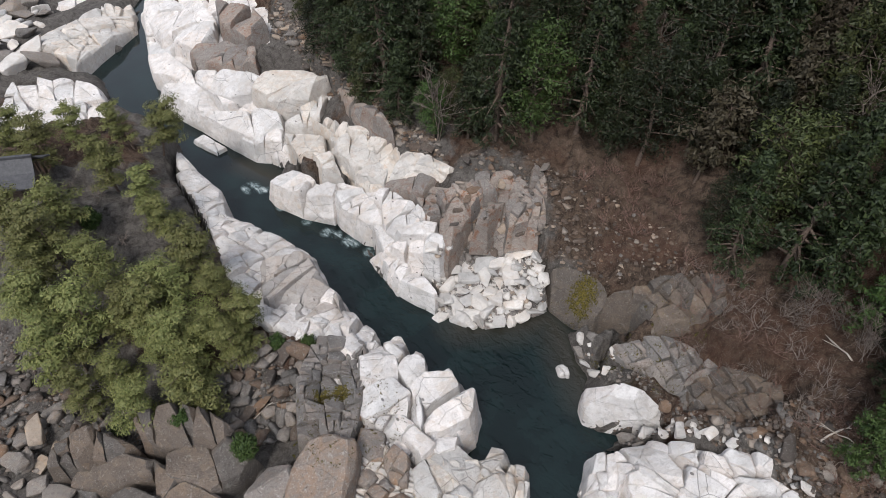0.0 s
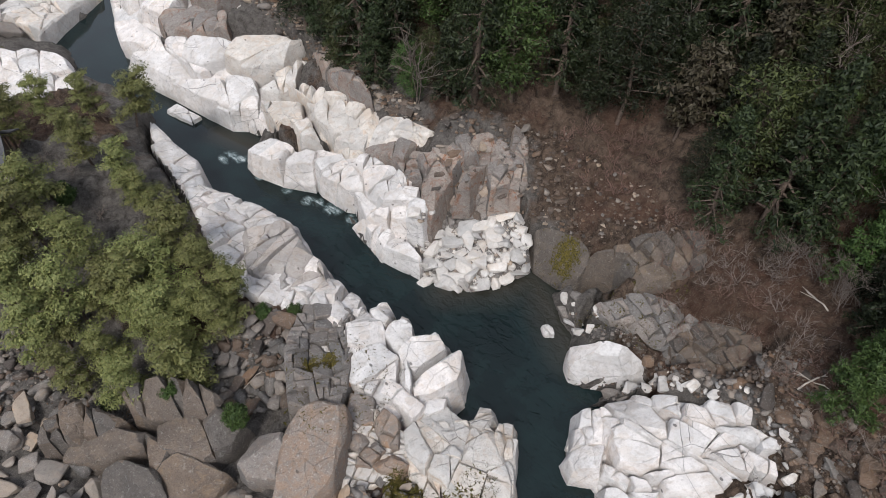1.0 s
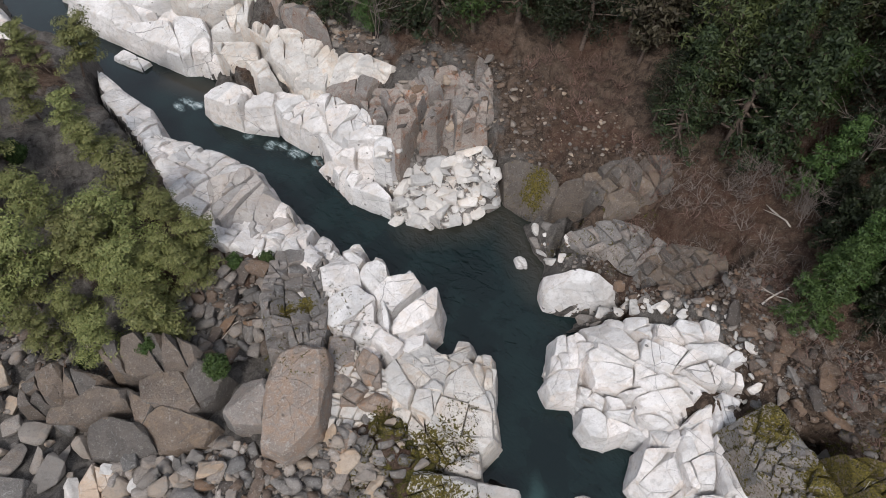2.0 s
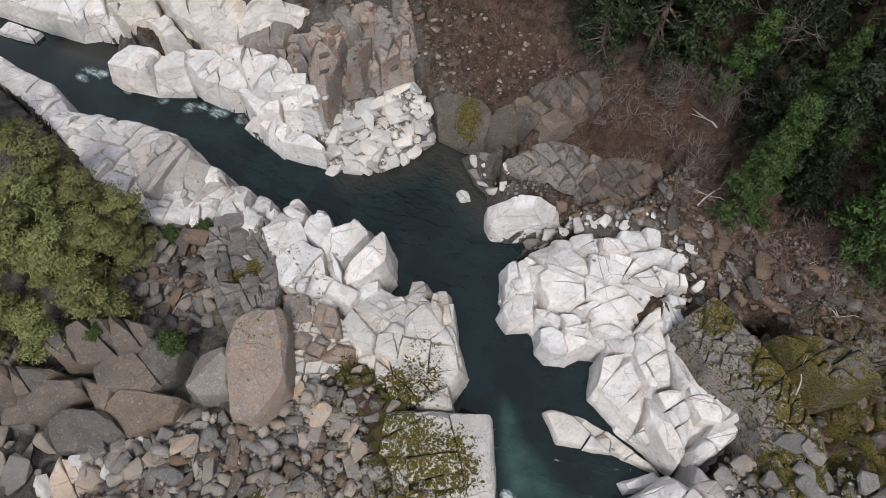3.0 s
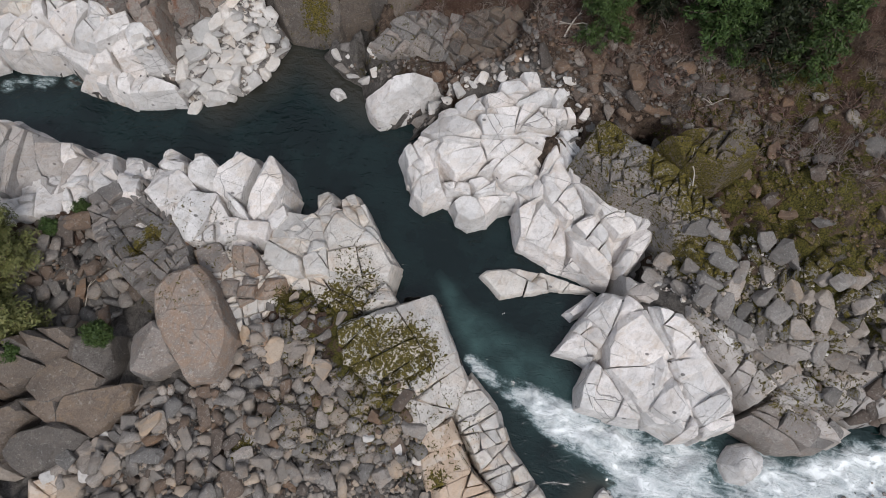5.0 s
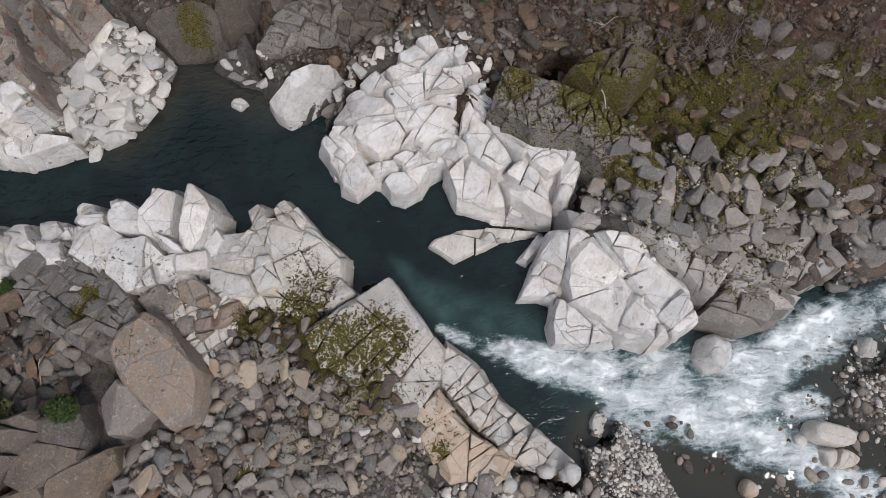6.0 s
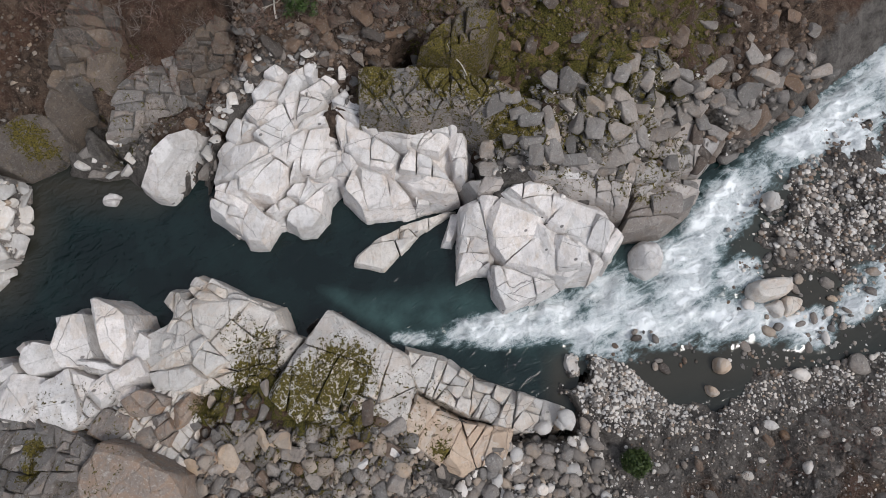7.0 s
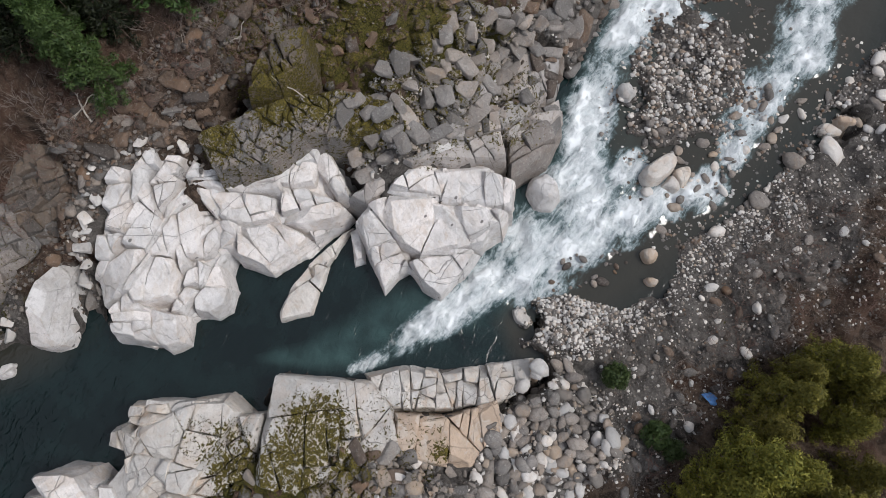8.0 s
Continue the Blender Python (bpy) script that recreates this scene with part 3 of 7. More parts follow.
def block_mesh(planes, low, fine, rugged, seed, moss, worn=1):
    """The convex block between its planes, its edges chipped and its faces a little uneven."""
    p = np.r_[planes, [(0, 0, -1.0, -low)]]
    n = len(p)
    if n not in TRIPLES:
        TRIPLES[n] = np.array(list(itertools.combinations(range(n), 3)))
    t = TRIPLES[n]
    a, b = p[t][:, :, :3], p[t][:, :, 3]
    ok = np.abs(np.linalg.det(a)) > 1e-4
    x = np.linalg.solve(a[ok], b[ok][:, :, None])[:, :, 0]
    x = x[(x @ p[:, :3].T <= p[:, 3] + 1e-5 * (1 + np.abs(p[:, 3]))).all(1)]
    if len(x) < 4:
        return None
    x = np.unique(np.round(x, 3), axis=0)
    if len(x) < 4 or np.ptp(x, 0).max() > 60 or np.ptp(x, 0).min() < 0.03:
        return None
    bm = bmesh.new()
    for c in x:
        bm.verts.new(c)
    out = bmesh.ops.convex_hull(bm, input=bm.verts)
    bmesh.ops.delete(bm, geom=list({e for e in out["geom_unused"] + out["geom_interior"] if isinstance(e, bmesh.types.BMVert)}), context="VERTS")
    floor = max(low, x[:, 2].max() - 3.5)
    for length in (fine * 4, fine * 2, fine):
        edges = [e for e in bm.edges if e.calc_length() > length * 1.4 and max(v.co.z for v in e.verts) > floor]
        if edges:
            bmesh.ops.subdivide_edges(bm, edges=edges, cuts=1)
            bmesh.ops.triangulate(bm, faces=[f for f in bm.faces if len(f.verts) > 3])
    for _ in range(worn):
        bmesh.ops.smooth_vert(bm, verts=bm.verts, factor=0.2 if worn < 3 else 0.5, use_axis_x=True, use_axis_y=True, use_axis_z=True)
    bm.normal_update()
    off = Vector((seed * 3.1, seed * 1.7, 0))
    moved = []
    for v in bm.verts:
        q = v.co
        d = noise.noise(q * 0.55 + off) * 0.10 + noise.noise(q * 1.7 + off) * 0.055 + noise.noise(q * 4.5) * 0.03
        moved.append(q + v.normal * d * rugged)
    for v, q in zip(bm.verts, moved):
        v.co = q
    bm.normal_update()
    for f in bm.faces:
        f.smooth = True
    for e in bm.edges:
        if len(e.link_faces) == 2 and e.calc_face_angle(0) > 0.42:
            e.smooth = False
    layer = bm.verts.layers.float.new("moss")
    bm.verts.index_update()
    co = np.array([v.co[:] for v in bm.verts])
    green = np.maximum(blob(co[:, 0], co[:, 1], MOSS), moss)
    for v, k in zip(bm.verts, green):
        v[layer] = float(k)
    return bm


def blocks_form(ring, blocks):
    """Height and signed distance to the ring, over the plan, for what stands on the rock."""
    def form(x, y):
        h = np.full(x.shape, -50.0)
        for planes, cx, cy, width in blocks:
            hb = np.full(x.shape, 90.0)
            for nx, ny, nz, c in planes:
                hb = np.minimum(hb, c - nx * x - ny * y)
            h = np.maximum(h, hb)
        return h, depth(x, y, ring)
    return form


def rock(name, label, material, rim, grain=0.12, group="", category="rock", moss=0.0, split=True, cell=2.6, turn=20.0, rough=0.4, steep=2.6,
         seed=0, top=None, tilt=(0, 0), edge=0.4, long=1.5, lip=0.2, rugged=1.0, worn=1, bevel=0.65):
    """A jointed rock: a hidden core, and the blocks between its joints; where slabs lie on it, it is set a little lower."""
    drop = 0.0 if split else 0.35
    blocks = block_planes(rim, cell * (0.85 if split else 0.7), turn, rough, steep, seed, top, tilt, edge, long, lip, drop, bevel)
    a = np.array(rim)
    ring = [(p[0], p[1]) for p in rim]
    lo, hi = a[:, :2].min(0) - 1.0, a[:, :2].max(0) + 1.0
    low = min(a[:, 2].min() - 3.0, 0.0) - 1.6
    form = blocks_form(ring, blocks)
    gx, gy = np.meshgrid(np.arange(lo[0], hi[0], 0.35), np.arange(lo[1], hi[1], 0.35))
    h, sd = form(gx, gy)
    core = sheet(name, gx, gy, (sd > 0.1) & (h > low), h - 0.45, {"moss": np.maximum(blob(gx, gy, MOSS), moss)})
    thing = tagged(part(name, core, material), label, category, group)
    for k, (planes, cx, cy, width) in enumerate(blocks):
        bm = block_mesh(planes, low, max(grain * 2.2, width * 0.09), rugged, seed + k, moss, worn)
        if bm:
            part("block", bm, material, thing)
    plane, mid = top_plane(rim, top, tilt)
    FORMS.append((form, lo, hi, (plane, mid)))
    return thing


def slabs(thing, material, rims, seed, cell=2.6, rough=0.30, grain=0.11, moss=0.0, steep=4.0, edge=0.1, rugged=1.0, worn=1):
    """Single blocks lying on a rock, between its open joints; the larger ones are split again."""
    for k, rim in enumerate(rims):
        a = np.array(rim)
        lo, hi = a[:, :2].min(0) - 0.6, a[:, :2].max(0) + 0.6
        size = math.sqrt(max((hi - lo - 1.2).prod(), 0.3))
        blocks = block_planes(rim, max(1.35, min(size * 0.5, cell)), (seed * 37 + k * 61) % 180, rough * 1.3, steep, seed + k * 7, edge=edge, long=1.5, lip=0.05)
        low = a[:, 2].min() - 4.0
        for n, (planes, cx, cy, width) in enumerate(blocks):
            bm = block_mesh(planes, low, max(grain * 2.2, width * 0.09), rugged, seed + k * 5 + n, moss, worn)
            if bm:
                part("block", bm, material, thing)
        FORMS.append((blocks_form([(p[0], p[1]) for p in rim], blocks), lo, hi, None))


whole = rock("rock_outcrop", "pale granite outcrop at the bend of the river", WHITE, [(-48.6, 99.4, -0.3), (-43.5, 86.4, -0.3), (-39.2, 80, -0.3), (-33.6, 76.1, 2.35), (-32, 77, 4.35), (-23.9, 75, 6.35), (-21.5, 79.2, 7.35), (-24.4, 87.4, 8.35), (-34.5, 99.5, 8.35), (-44.2, 102.7, 5.35), (-48.3, 103.4, 1.35)],
     seed=1, cell=7, rough=0.4, worn=2, grain=0.22, split=False, group="granite of the gorge")
slabs(whole, WHITE, [
    [(-47.7, 97.1, 1), (-42.8, 96.5, 5), (-35.3, 90.7, 7.6), (-31.7, 85.9, 7.9), (-31, 82.1, 7.4), (-32.7, 79.5, 6.1), (-39.6, 84.9, 3.8)],
    [(-44.2, 89.3, 1), (-33.8, 78, 5.2), (-32, 73.6, 4.4), (-39.9, 78.6, 1), (-41.9, 83.1, 1)],
    ], 2, cell=5.5, rough=0.22, grain=0.20, worn=2)
slabs(whole, RUST, [
    [(-34, 79.9, 5.5), (-28.9, 79.1, 7.7), (-23.5, 75.4, 8.2), (-23.3, 73, 7.4), (-31.9, 75.8, 5.4)],
    [(-31.9, 88.5, 8.5), (-26.5, 85.1, 10), (-22.9, 79.6, 9.9), (-25.3, 78.1, 8.6), (-29.4, 81.2, 7.9)]], 3, cell=3.0, rough=0.3, grain=0.20)
whole = rock("rock_outcrop", "long white granite shelf sloping to the water", WHITE, [(-38.4, 76.3, -0.3), (-31.5, 69.3, -0.3), (-27.1, 66.1, -0.3), (-23.2, 63, -0.3), (-19, 62.9, 1.35), (-15.7, 64.7, 3.35), (-12.3, 67.8, 5.35), (-17, 72.9, 6.35), (-25.1, 73.9, 6.35), (-32.2, 75.5, 4.35), (-32.9, 74.9, 2.35), (-36.7, 76.3, 1.35)],
     seed=4, cell=6, rough=0.3, worn=2, grain=0.21, turn=60, split=False, group="granite of the gorge")
slabs(whole, WHITE, [
    [(-32.2, 75.4, 5), (-25.5, 73.3, 6.6), (-22.2, 71.1, 6.8), (-24.2, 69.9, 5.7), (-26.6, 69.5, 4.6), (-29, 71.2, 4.5), (-31.7, 74.1, 4.6)],
    [(-38, 75, 0.8), (-33.7, 74.7, 3.9), (-31.6, 73.6, 4.4), (-27.3, 68.7, 3.8), (-30.7, 68.5, 1.2), (-35.4, 72, 0.8)],
    [(-31.2, 69, 1.3), (-26.5, 68.3, 4), (-19.6, 66.1, 5.5), (-18.9, 63.8, 4.3), (-22.2, 62.5, 2.2), (-25.9, 64.7, 1.1), (-30.3, 68.1, 1)],
    [(-26.4, 65, 0.9), (-22.2, 63.4, 3), (-18.9, 63.8, 4.3), (-18.6, 61.7, 2.7), (-22.2, 61.9, 1.2)],
    [(-31.6, 73.7, 4.4), (-28.5, 70.7, 4.5), (-25.7, 68.9, 4.7), (-26.5, 68.3, 4), (-27.4, 68.8, 3.9)]], 7, cell=4.6, rough=0.2, grain=0.18, worn=2)
slabs(whole, CREAM, [
    [(-22.3, 71.1, 6.8), (-17.8, 71, 8.1), (-13.8, 69.4, 8.1), (-15.9, 67, 6.6), (-19.7, 66.5, 5.7), (-23.3, 69.3, 5.7)],
    [(-18.4, 63.8, 4.5), (-16.2, 65.9, 6), (-13.6, 66.4, 7), (-14.1, 63.1, 5.8), (-16.4, 62.9, 4.6)]], 8, cell=3.4, rough=0.22, grain=0.18)
rock("boulder", "flat white ledge awash at the waterline", WHITE, [(-31, 65.8, 0.2), (-30, 67, 0.4), (-26.5, 64.3, 0.4), (-27.4, 63.1, 0.1)],
     seed=7, cell=1.5, rough=0.2, top=0.5, group="boulders")
rock("boulder", "white granite block with a sharp edge", WHITE, [(-23.2, 63.2, 0), (-20.2, 64.7, 3), (-14.9, 62.7, 4), (-13.7, 60.7, 3), (-18.4, 60.6, 1)],
     seed=10, cell=3, rough=0.4, grain=0.17, group="boulders")
rock("boulder", "small white granite block in the gap", WHITE, [(-16.9, 59.8, 0.5), (-16.1, 59.2, 2), (-14.4, 60, 3), (-11.5, 58.2, 3), (-11.6, 57.7, 2), (-14.5, 58.5, 0.5)],
     seed=13, cell=2, rough=0.3, group="boulders")
whole = rock("rock_outcrop", "smooth white granite bluff over the river", WHITE, [(-19.4, 55.7, -0.3), (-17.2, 56.4, 2.35), (-13.5, 54.8, 3.35), (-8.3, 52.3, 3.85), (-10.4, 51.1, 2.85), (-11.3, 51.6, -0.3), (-14.6, 51.9, -0.3)],
     seed=16, cell=3.5, rough=0.45, grain=0.15, steep=3, split=False, group="granite of the gorge")
slabs(whole, WHITE, [
    [(-19.4, 54.9, 0.8), (-16.8, 56.4, 3.4), (-14, 54.8, 4), (-15.1, 51.7, 0.8), (-18.6, 53.8, 0.8)],
    [(-14, 54.8, 4), (-11.3, 53.6, 4), (-8.4, 52.5, 4.2), (-11, 52.3, 3.1), (-11.5, 50.6, 0.8), (-14.9, 51.6, 0.8)]], 27, cell=3.4, rough=0.35, grain=0.15)
whole = rock("rock_outcrop", "white granite buttress with rounded edges", WHITE, [(-11.6, 51.6, -0.3), (-10.7, 51.1, 2.85), (-8.2, 51.5, 4.35), (-5.6, 49.8, 3.85), (-6.4, 49.6, 0.35), (-8.5, 49.8, -0.3)],
     seed=19, cell=3, rough=0.4, grain=0.15, steep=3, split=False, group="granite of the gorge")
slabs(whole, WHITE, [
    [(-11.5, 52, 2.8), (-9.8, 52.4, 3.8), (-8.4, 52.2, 4.3), (-5.9, 48.5, 4.1), (-6, 47.3, 3.4), (-7.9, 47.6, 1.7), (-10.6, 49.9, 1)],
    [(-8, 51.5, 4.2), (-5.9, 51.3, 5.2), (-3.8, 49.2, 5.5), (-6, 48.8, 4.2), (-7.8, 51, 4.1)]], 32, cell=3.0, rough=0.35, grain=0.15)
whole = rock("rock_outcrop", "pale granite buttress with a flat top", WHITE, [(-6.4, 49.7, 0.35), (-5.8, 49.4, 3.35), (-4.5, 49.8, 4.35), (-0.7, 47.4, 4.35), (-0.6, 47.8, 0.85), (-3.5, 48, 0.35)],
     seed=22, cell=3, rough=0.35, grain=0.15, steep=3, split=False, group="granite of the gorge")
slabs(whole, WHITE, [
    [(-6.1, 49.4, 4.6), (-3.1, 48.7, 5.9), (-0.4, 45, 6.3), (-0.7, 44.1, 5.9), (-3.9, 43.9, 4.2), (-5.7, 46.4, 3.7)]], 37, cell=3.0, rough=0.3, grain=0.15)
whole = rock("rock_outcrop", "low white granite ledge by the eddy", WHITE, [(-7.8, 49.7, -0.3), (-4.7, 46.6, -0.3), (0.4, 45.8, -0.05), (0.8, 46.4, 1.35), (-0.8, 47.3, 1.35), (-6.4, 49.2, 0.55)],
     seed=25, cell=2.2, rough=0.3, grain=0.15, split=False, group="granite of the gorge")
slabs(whole, WHITE, [
    [(-7, 47.7, 2.4), (-5.7, 47, 3.2), (-4.3, 44.6, 3.7), (-3, 44.4, 4.4), (-3.5, 42.9, 3.3), (-5.6, 44.1, 2.4)],
    [(-3, 44.1, 4.2), (-0.4, 43.9, 5.3), (0.9, 43.1, 5.3), (-0.1, 41.7, 4.3), (-3, 42.7, 3.6)]], 42, rough=0.3, grain=0.15)
whole = rock("rock_outcrop", "long white granite slab with rusty streaks", CREAM, [(-14.7, 62.6, 2.35), (-11.1, 55.1, 3.35), (-7.3, 51.4, 4.35), (-4.3, 51.6, 5.35), (0.7, 50, 7.35), (1.5, 50.7, 8.35), (-2.2, 52.7, 8.85), (-5.2, 56.4, 8.85), (-9.6, 59.8, 7.35), (-13.4, 62.9, 5.35)],
     seed=28, cell=3.5, rough=0.5, grain=0.19, turn=-30, split=False, group="granite of the gorge")
slabs(whole, CREAM, [
    [(-15.2, 63.4, 5.4), (-12.3, 59.7, 6.3), (-9.6, 55, 5.3), (-5.9, 51.8, 5.2), (-5.6, 52.9, 5.7), (-9.7, 56.8, 6.2)],
    [(-12.1, 57.6, 6), (-10.5, 58.8, 6.9), (-7.6, 58.1, 7.2), (-6.7, 54.4, 5.8), (-9.2, 54.3, 5)],
    [(-7.6, 58.1, 7.2), (-5, 56.8, 7.2), (-4.9, 53.8, 6.3), (-5.9, 51.6, 5.2), (-9.1, 53.1, 4.4), (-6.7, 54.4, 5.8)],
    [(-4.6, 54.9, 6.7), (-1.8, 54.2, 7.6), (-0.5, 50.3, 7.1), (-3.2, 52.3, 6.5)],
    [(-1.8, 53.8, 7.5), (1.5, 51.1, 8.1), (0.9, 50.3, 7.6), (-2.5, 52.4, 6.8)],
    [(-18.4, 62.2, 3.3), (-13.4, 60.5, 5.8), (-12.8, 57, 5.5), (-15.8, 57.9, 4.4)],
    [(-14.1, 57.1, 5.1), (-12, 56.7, 5.6), (-10.8, 54.4, 4.7), (-12.7, 54.5, 4.3)],
    [(-10.2, 59.1, 7.1), (-6.2, 58.8, 7.8), (-4.7, 56.9, 7.4), (-9.8, 58.5, 6.9)]], 47, cell=3.4, rough=0.3, grain=0.15)
rock("rock_outcrop", "rust-stained upper ledges under the trees", RUST, [(-12, 66.8, 7), (-9.6, 59.8, 8), (-5.2, 56.4, 9.5), (-7, 57.6, 10.5), (-10.8, 63.8, 9.5)],
     seed=31, cell=2, rough=0.4, grain=0.19, group="granite of the gorge")
whole = rock("rock_outcrop", "broken grey cliff with upright joints", RUST, [(-5.1, 49.8, 4.35), (-1.9, 46.2, 3.35), (1, 44.6, 1.85), (4.6, 43.9, 2.35), (9.3, 43.1, 4.35), (10, 46.2, 8.35), (6.7, 49.3, 9.35), (1.2, 49.5, 7.85), (-3.3, 50.4, 5.85)],
     seed=34, cell=1.8, rough=1.1, worn=0, grain=0.17, turn=75, split=False, group="granite of the gorge")
slabs(whole, RUST, [
    [(0.2, 46.1, 6.6), (1.6, 47.8, 7.7), (4, 46.8, 8.1), (2, 44.3, 6.5), (0.8, 41.8, 5), (0, 43.6, 5.6)],
    [(3.5, 43.7, 6.7), (5.3, 46.3, 7.7), (6.3, 46.4, 7.5), (4.5, 43.7, 6.6)],
    [(-5.9, 51.7, 5.3), (-3.2, 52.2, 6.6), (-0.4, 50.2, 7.1), (-1.7, 48.5, 6.2), (-4.5, 50, 5.3)],
    [(8.8, 48.3, 8), (9.5, 50.9, 9.2), (10.8, 49.6, 8.6), (10.2, 44.6, 6.1), (8.8, 43.9, 5.9)],
    [(-0.4, 47.9, 6.7), (1.5, 48.7, 7.8), (2.1, 47.6, 7.8), (0.5, 46, 6.7)],
    [(-2.4, 48.4, 5.9), (-0.4, 47.9, 6.7), (0, 45.8, 6.5), (-1.4, 45.6, 5.8)],
    [(6.4, 46.1, 7.4), (8.4, 47, 7.5), (8.5, 44.3, 6.2), (6.6, 43.7, 6.3)],
    [(2.7, 48.1, 8.2), (4.6, 48.4, 8.8), (5.5, 46.9, 7.9), (3.9, 46.5, 7.9)]], 57, rough=0.5, grain=0.15)
rock("rock_outcrop", "white spit of granite reaching into the river", WHITE, [(-7.2, 45, 0), (-5.5, 44.5, 2), (-2.1, 42, 2.6), (-0.2, 38.9, 2), (-0.5, 37.8, 0), (-4.4, 40.5, 0)],
     seed=37, cell=3, rough=0.3, grain=0.14, turn=-40, group="granite of the gorge")
rock("rubble_fan", "fan of broken white rubble under the cliff", GREY, [(-1.9, 43.9, 1.6), (1.2, 44.3, 2.6), (5.7, 44.2, 3.4), (9.2, 43.5, 4.2), (10.2, 39.3, 1.5), (10.3, 38.3, 0.4), (6.5, 36.7, 0.1), (4.3, 36.1, 0.1), (0.6, 36.9, 0.2), (-0.3, 38, 1), (-0.2, 40.9, 1.4)],
     seed=40, cell=0.75, rough=0.3, grain=0.13, split=False, steep=1.0, group="granite of the gorge")
rock("rock_outcrop", "grey lichen-spotted granite block", DARK_ROCK, [(10.8, 40.3, 5), (14.2, 38.2, 6), (15.1, 36.2, 5), (14, 35.8, 2), (12.3, 36.3, 0), (10.7, 38, 0), (10.7, 39, 3)],
     seed=43, cell=3.0, rough=0.7, worn=0, grain=0.15, moss=0.35, group="granite of the gorge")
rock("rock_outcrop", "grey granite wall behind a dark hollow", DARK_ROCK, [(15.2, 36.1, 5.5), (20.2, 36.2, 8), (23.7, 35.2, 9), (23.3, 32.4, 8), (21.1, 31.8, 5.5), (18.2, 32.3, 4.5), (17.4, 35, 4.5)],
     seed=46, cell=1.6, rough=1.0, worn=0, grain=0.17, group="granite of the gorge")
rock("rock_outcrop", "low grey granite slab with lichen", GREY, [(14.7, 32.2, 3), (18.2, 32.3, 4.5), (20.4, 31.3, 5), (22.4, 28.8, 4.5), (21.2, 26.5, 4), (18.8, 27.2, 2.5), (15.9, 29.8, 1.5), (14.3, 31.2, 1.5)],
     seed=49, cell=1.5, rough=0.8, worn=0, grain=0.15, moss=0.45, group="granite of the gorge")
rock("rock_outcrop", "dark mossy granite hump on the slope", DARK_ROCK, [(19.7, 27.8, 3), (22.5, 28.4, 5.5), (25.7, 26, 7), (25.3, 24.1, 6), (22.2, 23.7, 4.5), (19.5, 25.3, 3)],
     seed=52, cell=1.5, rough=0.9, worn=0, grain=0.17, group="granite of the gorge")
rock("boulder", "white boulder at the edge of the pool", WHITE, [(12.1, 28.7, 0), (11.8, 26.2, 0), (13.5, 25.6, 0), (15.9, 25.3, 2), (17.5, 25.4, 4), (17.3, 26.1, 5), (15.2, 27.3, 5), (13.2, 27.8, 4), (11.9, 27.9, 3)],
     seed=55, cell=4, rough=0.35, grain=0.12, turn=40, steep=3.2, group="boulders")
whole = rock("rock_outcrop", "white granite slab split by joints", WHITE, [(13.9, 23.2, 0.35), (14.4, 22.9, 2.35), (18.5, 22.2, 4.85), (21.8, 20, 6.35), (23, 16.5, 6.35), (22.5, 14.6, 5.35), (21.3, 15.6, 4.35), (16.8, 19.5, 2.75)],
     seed=58, cell=1.8, rough=0.3, grain=0.12, turn=35, split=False, group="granite of the gorge")
slabs(whole, WHITE, [
    [(13.7, 22.8, 2.5), (15.7, 22.8, 3.3), (17.2, 20.6, 5.1), (16.8, 18.7, 5.1), (14.2, 20.9, 4.1)],
    [(17.5, 20.4, 5.3), (20.1, 18.9, 6.2), (21.5, 17.8, 6.3), (18.6, 17.3, 5), (16.9, 18.7, 5.2)],
    [(16.9, 22.4, 4.2), (18.5, 22.2, 5.1), (18.2, 20.3, 5.6), (16.5, 21.4, 4.5)],
    [(18.6, 21, 5.5), (19.7, 20.6, 6.1), (20, 19.2, 6.2), (18.2, 20, 5.7)],
    [(20.1, 20.9, 6.2), (21.4, 20.4, 6.8), (21.3, 18.9, 6.6), (20.2, 18.9, 6.2), (19.8, 20.5, 6.1)],
    [(21.6, 20.3, 6.9), (22.5, 19.7, 7.3), (22.2, 18.8, 6.9), (21.5, 19.4, 6.8)],
    [(20.2, 18.8, 6.2), (21.4, 18.7, 6.6), (22.7, 18.2, 6.9), (22.6, 17.3, 6.7), (21.5, 17.8, 6.3)],
    [(22.1, 18.5, 6.8), (23.1, 17.7, 7), (23.8, 16.9, 7.1), (22.3, 16.8, 6.5), (22.4, 17.4, 6.6)],
    [(14.2, 20.8, 4.1), (16.7, 18.6, 5.1), (16.3, 18.4, 4.8), (14.2, 20.2, 4.3)],
    [(16.8, 18.6, 5.1), (18.7, 17.2, 5), (19.6, 17, 5.3), (20.8, 15.5, 5.5), (18.8, 17, 5)],
    [(21.5, 17.2, 6.2), (23, 16.1, 6.6), (22.8, 15.1, 6.4), (21.8, 15.7, 6)],
    [(15.7, 23, 3.2), (16.9, 22.3, 4.3), (16.5, 21.4, 4.5), (15.7, 22.4, 3.6)],
    [(19.4, 17.3, 5.3), (21.3, 17.6, 6.2), (22.3, 16.6, 6.4), (21.4, 15.7, 5.8), (20.3, 16.3, 5.4)],
    [(21.4, 15.1, 5.8), (22.5, 14.4, 6.2), (21.8, 13.5, 5.9), (21.1, 13.9, 5.5)]], 97, cell=2.0, rough=0.16)
